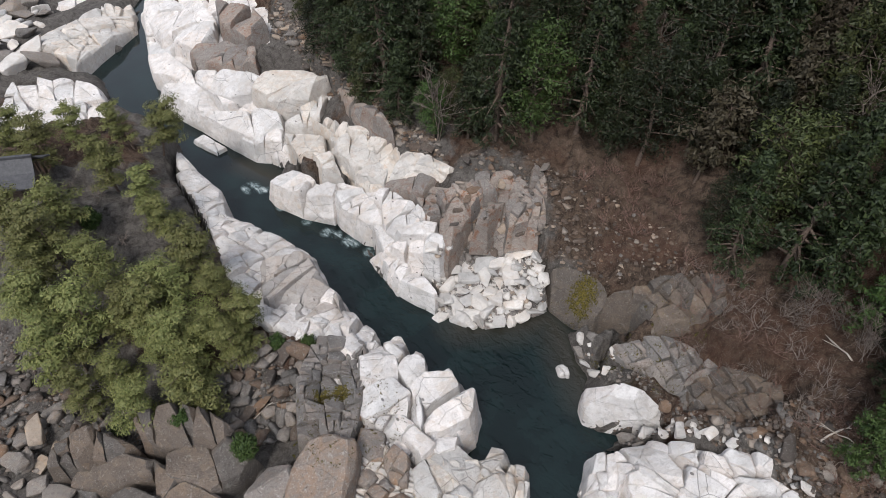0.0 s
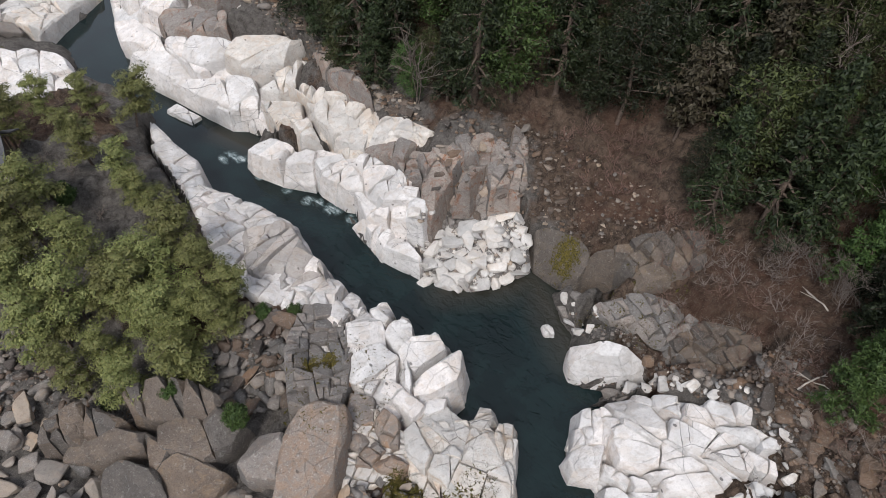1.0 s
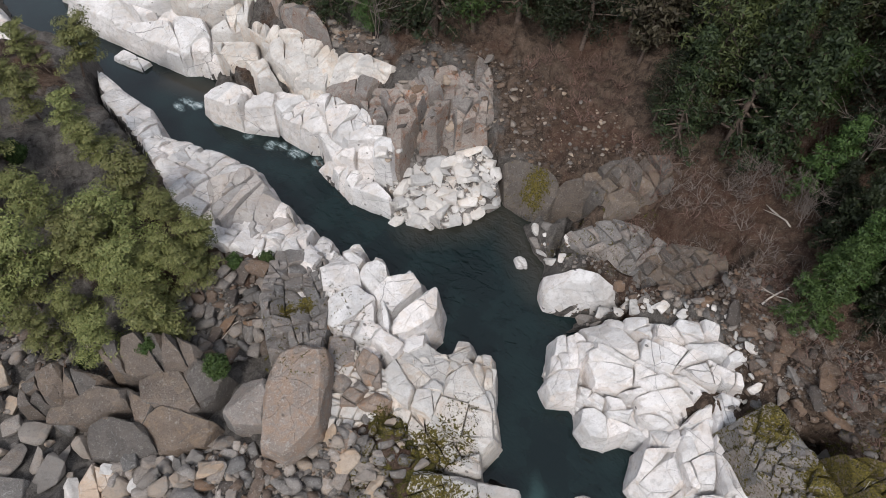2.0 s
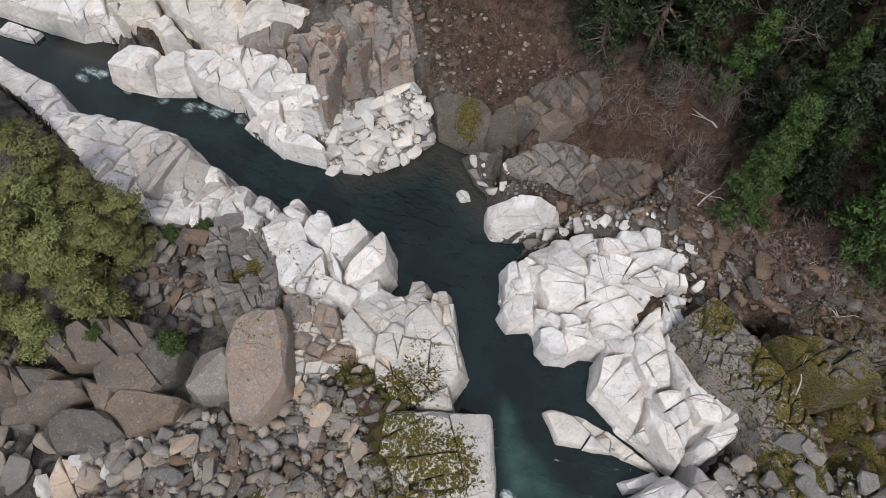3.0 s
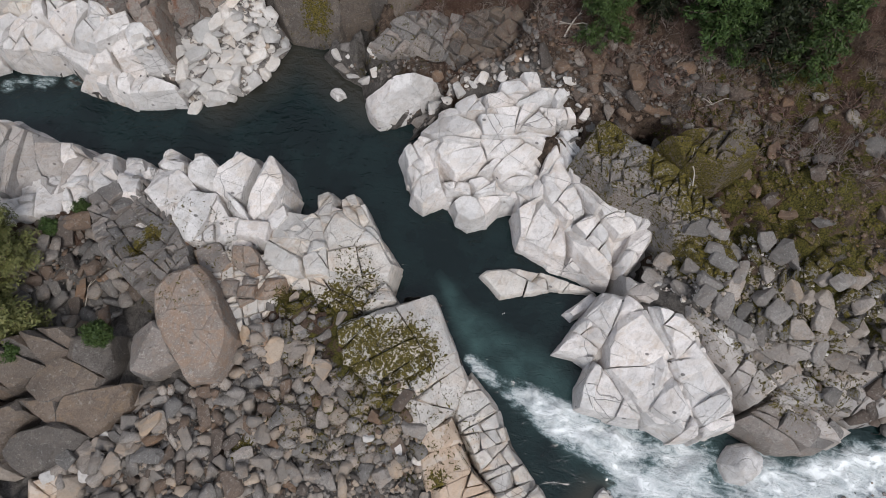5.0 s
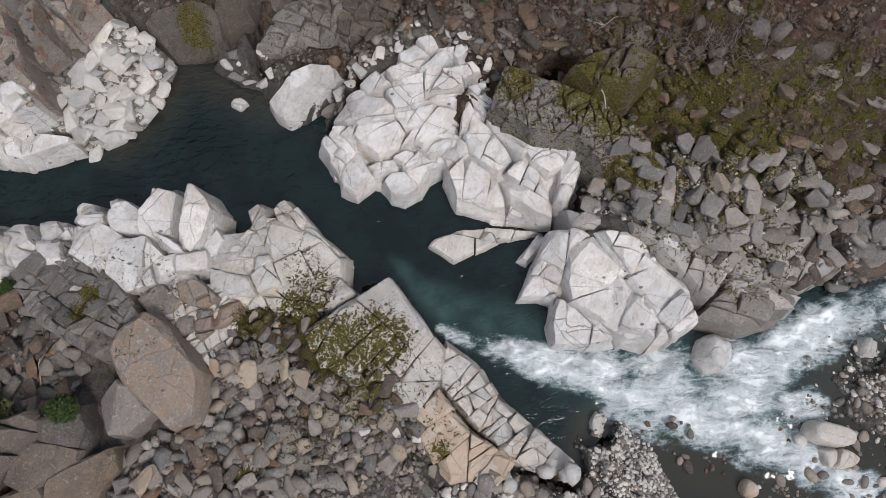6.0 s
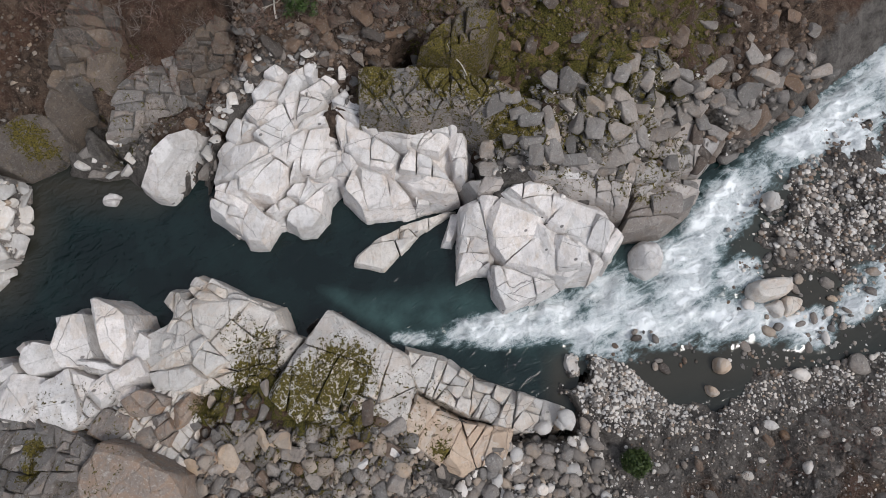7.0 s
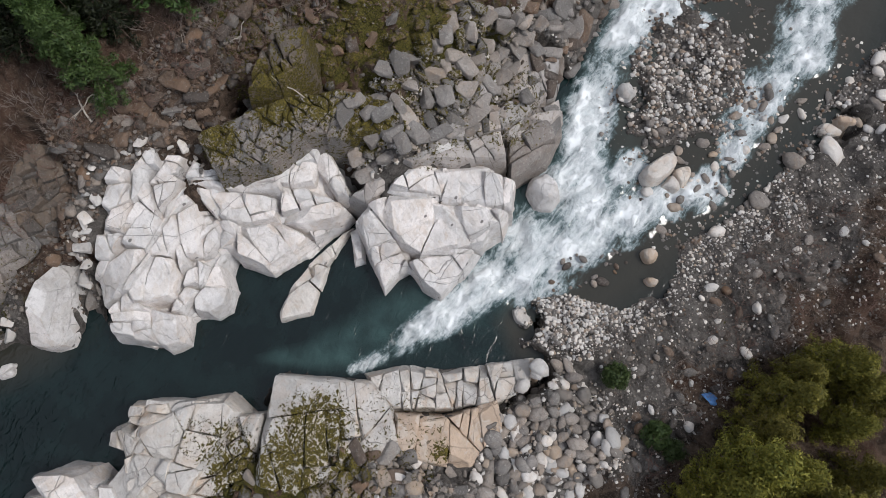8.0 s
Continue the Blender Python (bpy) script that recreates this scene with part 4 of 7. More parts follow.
whole = rock("rock_outcrop", "big cracked block of white granite", WHITE, [(11.5, 23, -0.3), (10.4, 20.4, -0.3), (10.1, 18.3, -0.3), (12, 17, -0.25), (11.9, 16.1, -0.3), (12.9, 14.4, -0.3), (14.9, 13.9, 0.35), (16.5, 13.4, 1.85), (18, 13.3, 3.35), (19.2, 14.1, 4.35), (19.7, 16.2, 4.35), (16.5, 19.1, 3.35), (13, 21.9, 2.35)],
     seed=61, cell=1.9, rough=0.45, grain=0.11, turn=20, steep=3, split=False, group="granite of the gorge")
slabs(whole, WHITE, [
    [(11.4, 22.8, 0.5), (13.2, 22.5, 2.5), (14.2, 20.6, 4.2), (12.9, 19.6, 3.5), (12.3, 17.2, 0.9), (10.2, 17.6, 0.5), (9.9, 19, 0.5), (10.5, 19.6, 1.1)],
    [(13.4, 20.2, 3.8), (14.2, 20.5, 4.3), (16.5, 18.8, 5), (17.7, 17.6, 4.9), (16.2, 17.3, 4.4), (15.1, 17, 3.8), (13.4, 17.8, 2.7)],
    [(12.5, 18.2, 2.2), (13.3, 17.8, 2.6), (14.2, 16.8, 3), (13.8, 16.1, 2.6), (12.3, 17.3, 1.1)],
    [(16.2, 16.3, 3.7), (19.1, 16.6, 5), (19.8, 14.9, 4.9), (18.5, 15, 4.1), (16.2, 15.4, 2.9)],
    [(15.3, 16.8, 3.9), (17.2, 16.9, 4.3), (16.9, 16.5, 4), (15.6, 16.4, 3.6)],
    [(14.1, 16.9, 3), (15.2, 16.5, 3.6), (15.4, 15.9, 3.1), (14.2, 15.9, 2.9)],
    [(16.1, 15.4, 2.9), (18.4, 15, 4.1), (18.2, 13.8, 3.8), (16.8, 14, 2.5), (16.1, 14.8, 2.3)],
    [(12.3, 16.8, 0.5), (13.2, 16.7, 1.9), (14, 15.7, 2.7), (15.3, 14.9, 2.1), (16.9, 13.8, 2.6), (15.4, 14.1, 1), (13.6, 13.8, 0.5), (12.2, 14.4, 0.5), (11.8, 15.4, 0.5)],
    [(14.1, 15.9, 2.8), (15.9, 15.8, 3.2), (15.4, 15, 2.3), (14.3, 15.4, 2.4)],
    [(18.8, 17.1, 5), (19.6, 16.9, 5.2), (20.7, 15.5, 5.5), (19.9, 15.2, 5)],
    [(18.5, 13.7, 3.9), (20.9, 15.1, 5.5), (20.6, 13.8, 5.2), (18.9, 13.6, 4.2)],
    [(17.8, 17.6, 4.9), (18.8, 16.9, 5), (19.1, 16.6, 5), (17.3, 16.5, 4.2), (16.3, 17.3, 4.3)]], 102, cell=1.7, rough=0.3)
whole = rock("rock_outcrop", "smooth white granite block with a hollowed foot", WHITE, [(15.7, 13.4, -0.3), (14.5, 10.6, -0.3), (15.3, 7.8, -0.3), (17.3, 5, -0.3), (18.6, 4, 0.35), (20.7, 3.5, 2.35), (22.7, 4.5, 4.35), (23.2, 6.3, 5.35), (21.4, 8.9, 5.35), (21.1, 10.6, 5.35), (20.6, 14.1, 5.35), (19, 13.9, 4.35), (18.3, 13.1, 3.35), (16.8, 12.9, 2.35)],
     seed=64, cell=3.4, rough=0.5, grain=0.11, turn=50, steep=3.2, split=False, group="granite of the gorge")
slabs(whole, WHITE, [
    [(18.3, 13, 3.9), (20.2, 13.7, 5.1), (19.9, 11.6, 5.1), (19.3, 9.4, 4.4), (17.8, 9.5, 3.4), (17.9, 10.9, 3.9), (18, 12.3, 3.8)],
    [(21, 15, 5.5), (20.9, 13, 5.4), (21.6, 9.4, 5.6), (20.8, 8.6, 5), (19.6, 8.7, 4.4), (20, 11.8, 5.1)],
    [(15.6, 13.1, 1), (17.9, 12.5, 3.7), (17.9, 11, 3.8), (17.6, 9.2, 3.1), (17.1, 8.3, 2.3), (16.2, 7.2, 0.5), (15.3, 8.7, 0.5), (14.4, 10.8, 0.5)],
    [(17.7, 9.1, 3.2), (20, 8.7, 4.6), (19.6, 6.6, 4), (18.5, 4.8, 2.8), (17.8, 4.2, 2.3), (17.1, 5.1, 0.9), (17.1, 7.6, 2)],
    [(20.2, 9.1, 4.8), (21.4, 8.9, 5.4), (21.9, 7.7, 5.5), (21.2, 5.9, 4.9), (20, 6.4, 4.2), (19.9, 7.8, 4.4)],
    [(18.9, 4.8, 3.2), (21.2, 5.9, 4.8), (22.4, 5, 5.5), (20.6, 4.3, 4.5), (18.6, 3.9, 3.2)],
    [(16.2, 7.2, 0.5), (17.1, 7.6, 1.9), (17.1, 5.1, 0.9), (16.9, 5.4, 0.6)],
    [(21, 12.9, 5.5), (21.4, 10.9, 5.8), (21.7, 9.5, 5.6), (20.5, 10.4, 5.3)],
    [(16.6, 14.1, 2.2), (18.4, 13.6, 3.9), (18.2, 12.4, 3.9), (16.9, 12.8, 2.8), (16, 12.9, 1.8)],
    [(20.9, 8.5, 5), (22.4, 8.4, 5.8), (22.7, 6.8, 5.7), (21.4, 5.9, 5)],
    [(23.2, 6.5, 6), (23.1, 5.1, 5.8), (22.4, 5, 5.5), (21.4, 5.8, 5), (22.2, 6.6, 5.5)],
    [(21.2, 14.8, 5.6), (21.8, 13.5, 5.9), (21.4, 12.7, 5.7), (20.9, 13.1, 5.4)]], 107, cell=3.4, rough=0.3)
rock("boulder", "low rock tongue half under water", CREAM, [(10.7, 10.8, 0.2), (11.4, 10.8, 0.6), (13.2, 9.7, 0.8), (14.9, 7.8, 0.8), (16.5, 5.5, 0.6), (17.1, 4.4, 0.2), (14.3, 6.7, 0.2), (10.9, 8.3, 0.1)],
     seed=67, cell=2, rough=0.25, grain=0.11, top=0.7, group="boulders")
whole = rock("rock_outcrop", "great white granite block with a hollow in its edge", WHITE, [(18, 3.4, 1.35), (18.1, 2.6, 3.35), (17.2, -0.4, 4.75), (16.2, -3.5, 5.35), (15.5, -6.3, 4.95), (15.3, -7.8, 2.85), (14, -7.2, 0.85), (12.9, -4.8, -0.3), (10.3, -1.2, -0.3), (11.3, -0.3, -0.3), (12.6, 0.4, -0.25), (12.5, 1.5, -0.25), (11.4, 2.5, -0.3), (13.9, 3.2, -0.3), (16.2, 3.6, -0.05)],
     seed=70, cell=7, rough=0.25, grain=0.11, turn=80, steep=3.4, edge=0.25, split=False, group="granite of the gorge")
slabs(whole, WHITE, [
    [(11.5, 2.6, 0.8), (16.8, 3.8, 2.5), (17.6, 2.6, 3.9), (17.7, 1.1, 4.9), (15.3, 1.4, 3.7), (13.4, 0.5, 1.4), (11.9, -0.1, 0.8), (12.7, 0.5, 0.8), (12.5, 1.3, 0.8)],
    [(16.3, 1.7, 4.2), (17.8, 0.9, 5), (16.8, -3, 5.1), (17.1, -6.5, 3.3), (16.2, -7.2, 2), (14.9, -7.2, 0.9), (13.2, -5.4, 0.9), (13.4, -0.6, 2.6), (14.3, 0.8, 2.6)],
    [(13.2, 0.5, 1), (13.3, -0.6, 2.6), (13, -2.9, 2.7), (13, -5, 1), (11.6, -3.6, 0.8), (10.1, -1.5, 0.8), (11.1, -0.4, 0.8)],
    [(16.2, -7.3, 1.8), (17.3, -6.9, 3), (18.4, -8.5, 1.9), (18, -9.1, 0.8), (16.3, -8.5, 0.8), (14.4, -7, 0.8)]], 117, cell=5.0, rough=0.22)
whole = rock("rock_outcrop", "long granite slab behind an open joint", WHITE, [(18, 1.2, 4.35), (19.2, 0.1, 5.35), (19.1, -2.4, 5.75), (18.5, -5.6, 5.35), (17.6, -8.4, 3.85), (15.5, -8, 2.95), (15.9, -6.4, 4.55), (17.4, -0.4, 4.95)],
     seed=73, cell=3, rough=0.3, grain=0.11, turn=80, edge=0.25, split=False, group="granite of the gorge")
slabs(whole, WHITE, [
    [(18.1, 0.8, 4.9), (19.2, -0.9, 6), (19.3, -3.3, 5.6), (19, -6, 4.2), (18.7, -7.3, 3.2), (17.3, -6.7, 3), (17.1, -2.9, 5.1)],
    [(20.4, -2.6, 6.2), (21.2, -3.9, 5.8), (20.7, -4.9, 5.3), (19.7, -4.4, 5.2), (19.6, -2.8, 5.9)],
    [(20, -5.3, 4.9), (21.7, -6.6, 4.9), (22.1, -8.3, 4.4), (20.5, -8.3, 3.5), (19.8, -7.3, 3.7)]], 122, cell=4.0, rough=0.25)
slabs(whole, PALE, [
    [(19.2, -8.8, 2.1), (20.7, -8.7, 3.5), (21.2, -11.8, 1.8), (20.6, -12.5, 0.7), (19.1, -11.4, 0.7), (18.9, -9.6, 0.9)],
    [(25.1, -9.2, 5.6), (27.1, -13, 4.1), (27.3, -14.9, 2.8), (24.2, -13.4, 2.3), (23.6, -11.3, 3.9), (24.1, -9.9, 4.9)],
    [(21.3, -8.3, 4.1), (22.4, -10.3, 3.9), (24.5, -14, 1.7), (22.8, -14.1, 0.7), (21.2, -11.7, 1.8), (21, -9.3, 3.4)],
    [(18.5, 3.9, 3.3), (19.4, 1.6, 5), (18.5, 0.9, 5.1), (17.7, 2.6, 3.8)],
    [(19.7, -0.6, 6.1), (20.2, -2.4, 6.3), (19.5, -2.7, 6), (19.3, -1.1, 6.1)],
    [(21.3, -3.7, 6.1), (22.6, -5.3, 5.8), (21.8, -6.6, 5), (20.7, -5, 5.3)],
    [(22.7, -8, 5), (23.9, -9.6, 5), (23.4, -11.5, 3.7), (22.5, -10.3, 3.9), (22, -8.6, 4.4)]], 123, rough=0.3)
rock("boulder", "small white wedge of rock at the water", WHITE, [(16.5, 4.5, 1), (16.8, 3.7, 1.5), (14.1, 3.8, 0.2), (14, 4.6, 0)],
     seed=76, cell=1.5, rough=0.2, group="boulders")
rock("rock_outcrop", "pale grey granite block above the rapids", PALE, [(28.5, -8.9, 4), (28.2, -10.6, 4.5), (28.4, -13.1, 4), (27.4, -14.8, 2), (25.5, -14.1, 1.5), (23.8, -11.4, 2.5), (24.6, -9.8, 4)],
     seed=79, cell=2.2, rough=0.4, grain=0.12, group="granite of the gorge")
rock("rock_outcrop", "grey granite step beside the rapids", GREY, [(22.5, -8.5, 4), (23.1, -10.7, 3.6), (24.1, -14, 1.2), (21.5, -13.6, 0.8), (19.1, -11.8, 0.8), (18.1, -8.6, 3), (20.6, -8.8, 3.6)],
     seed=82, cell=2.2, rough=0.45, grain=0.12, group="granite of the gorge")
rock("rock_outcrop", "pale granite ledge among broken blocks", PALE, [(21.1, -2.5, 6), (22.1, -4.6, 6), (22.1, -8.3, 4.5), (19.1, -8.1, 4), (19.1, -4, 6), (19.6, -2.5, 6)],
     seed=85, cell=1.6, rough=0.35, grain=0.12, group="granite of the gorge")
rock("rock_outcrop", "lichen-spotted granite outcrop on the slope", PALE, [(25.2, -3.7, 7), (26.5, -5.4, 7), (26, -7.5, 6), (24.1, -7.9, 5.5), (22.8, -5.6, 6), (23.3, -4, 6.5)],
     seed=88, cell=1.7, rough=0.45, grain=0.12, moss=0.45, group="granite of the gorge")
rock("rock_outcrop", "mossy ledge on the slope above the gorge", GREY, [(22.7, 12.9, 9), (23.5, 10.7, 9.6), (24.4, 6.8, 9.4), (24.6, 3, 8.6), (23.7, -0.3, 7.5), (21.9, -0.4, 7), (21.8, 2.9, 7), (22.2, 6, 7.4), (20.8, 8.9, 7.4), (20.5, 12.4, 7.6)],
     seed=91, cell=1.0, turn=55, long=1.2, rough=0.9, grain=0.13, moss=0.62, worn=0, group="granite of the gorge")
rock("rock_outcrop", "brown rock with a dark cleft under it", DARK_ROCK, [(24.9, 8.8, 10.6), (27.6, 6.9, 12), (28, 4.6, 12), (26.1, 4.9, 11), (24.7, 6.4, 10.2)],
     seed=94, cell=1.2, rough=0.6, grain=0.15, moss=0.4, group="granite of the gorge")
whole = rock("rock_outcrop", "pale granite outcrop beyond the far pool", CREAM, [(-49.2, 97.9, -0.15), (-49.6, 100.1, 2.35), (-53.9, 99.9, 3.35), (-57.7, 93.9, 3.35), (-60.8, 89.6, 1.35), (-57, 86.1, -0.3), (-53.7, 88.5, -0.3), (-51.4, 91.4, -0.3)],
     seed=97, cell=3.5, rough=0.6, grain=0.22, split=False, group="granite of the gorge")
slabs(whole, CREAM, [
    [(-58.7, 85.3, 2.7), (-56.1, 94.5, 3), (-52.5, 89.9, 2.8), (-51.2, 81.9, 2.6), (-58.3, 86.3, 2.7)],
    [(-56.1, 94.5, 3), (-51, 102.7, 1.3), (-48, 95.3, 1), (-50, 87.3, 2), (-52.5, 89.9, 2.8)],
    [(-51.2, 80.9, 2.7), (-52.5, 89.9, 2.8), (-50, 87.3, 2), (-52.6, 87.3, 1.1)]], 162, rough=0.4, grain=0.22)
rock("boulder", "broad pale boulder on the far bank", WHITE, [(-65.8, 107.8, 3), (-55.3, 107.8, 3), (-55.8, 104.6, 1), (-58.6, 101.4, 0.5), (-63.8, 101, 1), (-67.2, 103.5, 2)],
     seed=100, cell=5, rough=0.4, grain=0.26, group="boulders")
rock("rock_outcrop", "low dome of white granite on the shore", WHITE, [(-56.8, 68.6, 1.5), (-57, 75, 3), (-54.4, 76.9, 4), (-48, 75.5, 3.5), (-45, 74.5, 2), (-43.5, 71.9, 1), (-40.1, 63.8, 1), (-52.4, 60.4, 1)],
     seed=103, cell=4, rough=0.4, grain=0.22, group="granite of the gorge")
rock("rock_outcrop", "long white granite ridge along the water", WHITE, [(-29.9, 58.5, 4), (-26.5, 54.5, 4), (-22.9, 51.1, 4), (-21.4, 47.2, 4), (-15.7, 44.6, 4.4), (-12.3, 42.4, 4.4), (-10.5, 39, 4), (-7.7, 35, 2.5), (-7.4, 33.8, 2), (-11.2, 31.5, 5), (-15.9, 33.1, 5.6), (-19.2, 38.2, 6), (-22.9, 45.6, 6), (-28, 53, 6)],
     seed=106, cell=2.8, rough=0.6, grain=0.15, turn=-35, group="granite of the gorge")
rock("rock_outcrop", "grey dome of weathered granite", PALE, [(-16.6, 39.2, 6), (-15.4, 40.2, 6.8), (-13.9, 40.5, 6.8), (-12.1, 40.6, 6), (-10.3, 37.9, 5), (-8.8, 36.6, 3.6), (-8.2, 34.1, 2.4), (-11.3, 32.1, 5), (-15.1, 35, 6)],
     seed=109, cell=2.0, long=2.2, rough=0.8, worn=0, grain=0.14, turn=-40, group="granite of the gorge")
rock("rock_outcrop", "grey broken granite behind the ridge", GREY, [(-10.3, 32.1, 5), (-6.6, 31.9, 4.6), (-5.6, 29.8, 4.6), (-5.9, 25.3, 5), (-6.6, 22.2, 5.5), (-10.2, 22.3, 5.8), (-11.1, 27.1, 6)],
     seed=112, cell=1.4, long=1.1, rough=1.1, worn=0, grain=0.14, turn=10, group="granite of the gorge")
whole = rock("rock_outcrop", "crown of pointed white granite blocks", WHITE, [(-10.4, 32, 4.35), (-5.1, 31.8, 3.95), (-4.2, 30.3, 3.95), (-3, 29.4, 3.95), (-1.1, 28.6, 3.95), (1.1, 27.5, 4.15), (0.6, 25.2, 4.15), (3, 26.1, 3.85), (2.5, 24.4, 2.75), (0.7, 22.8, 2.35), (-2.1, 21.5, 3.35), (-5.2, 22.3, 4.35), (-5.8, 24.7, 4.75), (-9.3, 28.6, 4.95)],
     seed=115, cell=1.7, rough=0.75, grain=0.11, turn=-20, steep=4, split=False, group="granite of the gorge")
slabs(whole, WHITE, [
    [(-2.2, 27.1, 4.8), (1, 30.1, 1.6), (1.6, 28.9, 1.6), (-1.1, 25.1, 4.9), (-1.7, 25.6, 4.9), (-2, 26.8, 4.9)],
    [(-1.4, 24.2, 4.9), (1.3, 26.9, 3.5), (2.9, 28.6, 1.6), (2.5, 26.2, 2.7), (1.2, 23.6, 3.6), (-0.1, 22.5, 4.4), (-1.1, 23.4, 4.8)],
    [(-2.4, 32.1, 1.6), (-1.3, 31.8, 1.6), (-1.1, 30, 1.6), (-2.2, 27.1, 4.8), (-2.8, 28.4, 4.7)],
    [(-4.4, 33.5, 1.6), (-3.5, 33.9, 1.6), (-2.8, 32.7, 1.6), (-3.9, 30, 4.4), (-5, 33.3, 1.6)],
    [(-5.5, 33.3, 1.6), (-3.5, 28.8, 4.7), (-3.8, 28, 4.9), (-6, 28.1, 4.9), (-6.9, 29.2, 4.9)],
    [(-3.3, 26.9, 4.9), (-2.5, 26.4, 4.9), (-2.6, 24.7, 4.9), (-3.5, 24.8, 4.9), (-5.7, 24.5, 4.8), (-4.4, 26.5, 4.9)],
    [(-6.1, 27.8, 4.9), (-3.7, 27.3, 4.9), (-4.2, 26.2, 4.9), (-5.7, 25, 4.8), (-6.3, 26.5, 4.8)],
    [(-1.9, 26, 4.9), (-1.2, 25.3, 4.9), (-1.4, 23.4, 4.9), (-1.8, 23.7, 4.9), (-2.1, 25.3, 4.9)],
    [(-6.6, 34.9, 1.6), (-5.3, 33.7, 1.6), (-7, 29.4, 4.9), (-8.4, 30.6, 4.9)],
    [(-1.8, 23.7, 4.9), (-0.4, 22.3, 4.6), (-1.3, 21.2, 4.9), (-2.7, 22.8, 4.9)],
    [(-2.7, 24.5, 4.9), (-1.9, 23.8, 4.9), (-2.9, 22.8, 4.9), (-4.6, 23.5, 4.9), (-5.5, 24.2, 4.8)],
    [(-8.3, 37.1, 1.6), (-6.9, 35.4, 1.6), (-8.5, 30.8, 4.9), (-9.8, 32.3, 5.1)],
    [(-9.8, 37.9, 3.5), (-8.5, 37.3, 1.6), (-9.9, 32.5, 5.1), (-11.5, 33.8, 5.4)]], 192, rough=0.5)
# fins that stand up from the crown, each rising to its tip over the water
FINS = [("sharp white granite fin leaning over the water", [(-1.1, 23.2, 4.9), (-1.0, 24.2, 5.1), (1.9, 26.1, 6.1), (2.6, 26.4, 6.3), (2.5, 25.0, 5.2), (2.2, 24.3, 4.6), (0.2, 23.3, 4.4)]),
        ("broad white granite fin with a square tip", [(-2.0, 25.7, 4.9), (-2.4, 26.6, 5.0), (-1.4, 27.6, 5.5), (0.9, 27.8, 6.0), (1.4, 26.8, 5.6), (0.2, 25.9, 5.0), (-1.0, 25.0, 4.7)]),
        ("pointed white granite block behind the fins", [(-3.4, 28.7, 5.0), (-2.9, 29.6, 5.3), (-2.0, 29.7, 5.6), (-1.3, 29.2, 5.7), (-1.2, 27.8, 5.2), (-2.4, 27.0, 4.8)]),
        ("thin white blade of granite between the fins", [(-1.8, 25.6, 5.5), (-1.5, 25.5, 5.6), (-1.3, 23.8, 5.3), (-1.4, 23.1, 5.0), (-1.7, 23.6, 5.1)]),
        ("low white granite wedge under the sharp fin", [(-0.9, 23.0, 4.2), (1.3, 23.2, 4.0), (1.1, 22.4, 3.4), (-0.1, 21.8, 3.6), (-0.6, 22.2, 4.0)]),
        ("small white granite block on the crown's rim", [(-4.6, 30.8, 5.0), (-3.4, 31.1, 5.3), (-2.9, 30.2, 5.1), (-3.4, 29.4, 4.8), (-4.4, 30.3, 4.8)]),
        ("curved white granite slab on the crown", [(-7.0, 25.4, 4.9), (-4.9, 27.1, 5.5), (-3.8, 27.4, 5.8), (-2.3, 26.0, 5.6), (-2.5, 24.3, 5.1), (-4.0, 24.6, 5.0), (-5.6, 24.1, 4.8)]),
        ("smooth white granite slab above the river", [(-6.5, 29.6, 5.0), (-5.2, 30.6, 5.3), (-3.6, 29.6, 5.5), (-3.4, 27.9, 5.4), (-4.9, 27.4, 5.1), (-6.3, 27.8, 5.0)])]
for k, (label, rim) in enumerate(FINS):
    rock("boulder", label, WHITE, rim, seed=400 + 3 * k, cell=30, rough=0.35, grain=0.09, steep=9, edge=0.02, lip=0.05, worn=0, rugged=1.1, bevel=0.06, group="boulders")
whole = rock("rock_outcrop", "upright pale blocks of jointed granite", CREAM, [(-6.4, 22.2, 4.75), (-4, 22.2, 4.95), (-1.8, 20.3, 4.35), (-1.5, 18.4, 4.35), (-2.8, 17, 4.35), (-4.6, 16.3, 4.35), (-6.2, 16.3, 4.35), (-6.1, 19.6, 4.75)],
     seed=124, cell=1.1, rough=0.6, grain=0.11, turn=70, split=False, group="granite of the gorge")
slabs(whole, BROWN, [
    [(-5.9, 23.5, 4.6), (-4.1, 23.1, 4.7), (-4.2, 20.9, 4.7), (-5.2, 20.6, 4.6), (-6.2, 21.6, 4.6)],
    [(-3.4, 22.2, 4.7), (-2.2, 21, 4.7), (-2.3, 19.1, 4.7), (-3.5, 19.5, 4.7), (-4.1, 21.1, 4.7)],
    [(-6.2, 21.6, 4.6), (-4.4, 19.7, 4.7), (-5.1, 18.9, 4.6), (-6.2, 19.6, 4.6)],
    [(-4.1, 18.1, 4.7), (-2.6, 18.7, 4.7), (-1.6, 17.9, 4.7), (-2.3, 17.2, 4.7), (-3.5, 17.5, 4.7)],
    [(-6.8, 25.6, 4.6), (-5.9, 24.6, 4.6), (-6.5, 23.6, 4.6), (-7.5, 24.1, 4.5), (-7.7, 24.8, 4.5)],
    [(-3.9, 19.8, 4.7), (-3.2, 19, 4.7), (-4.2, 17.9, 4.7), (-5.3, 18, 4.6), (-5.1, 19, 4.6)],
    [(-5.2, 16.4, 4.7), (-4.1, 15.7, 4.7), (-5.2, 14.5, 4.7), (-6.1, 15.2, 4.7)]], 207, rough=0.4)
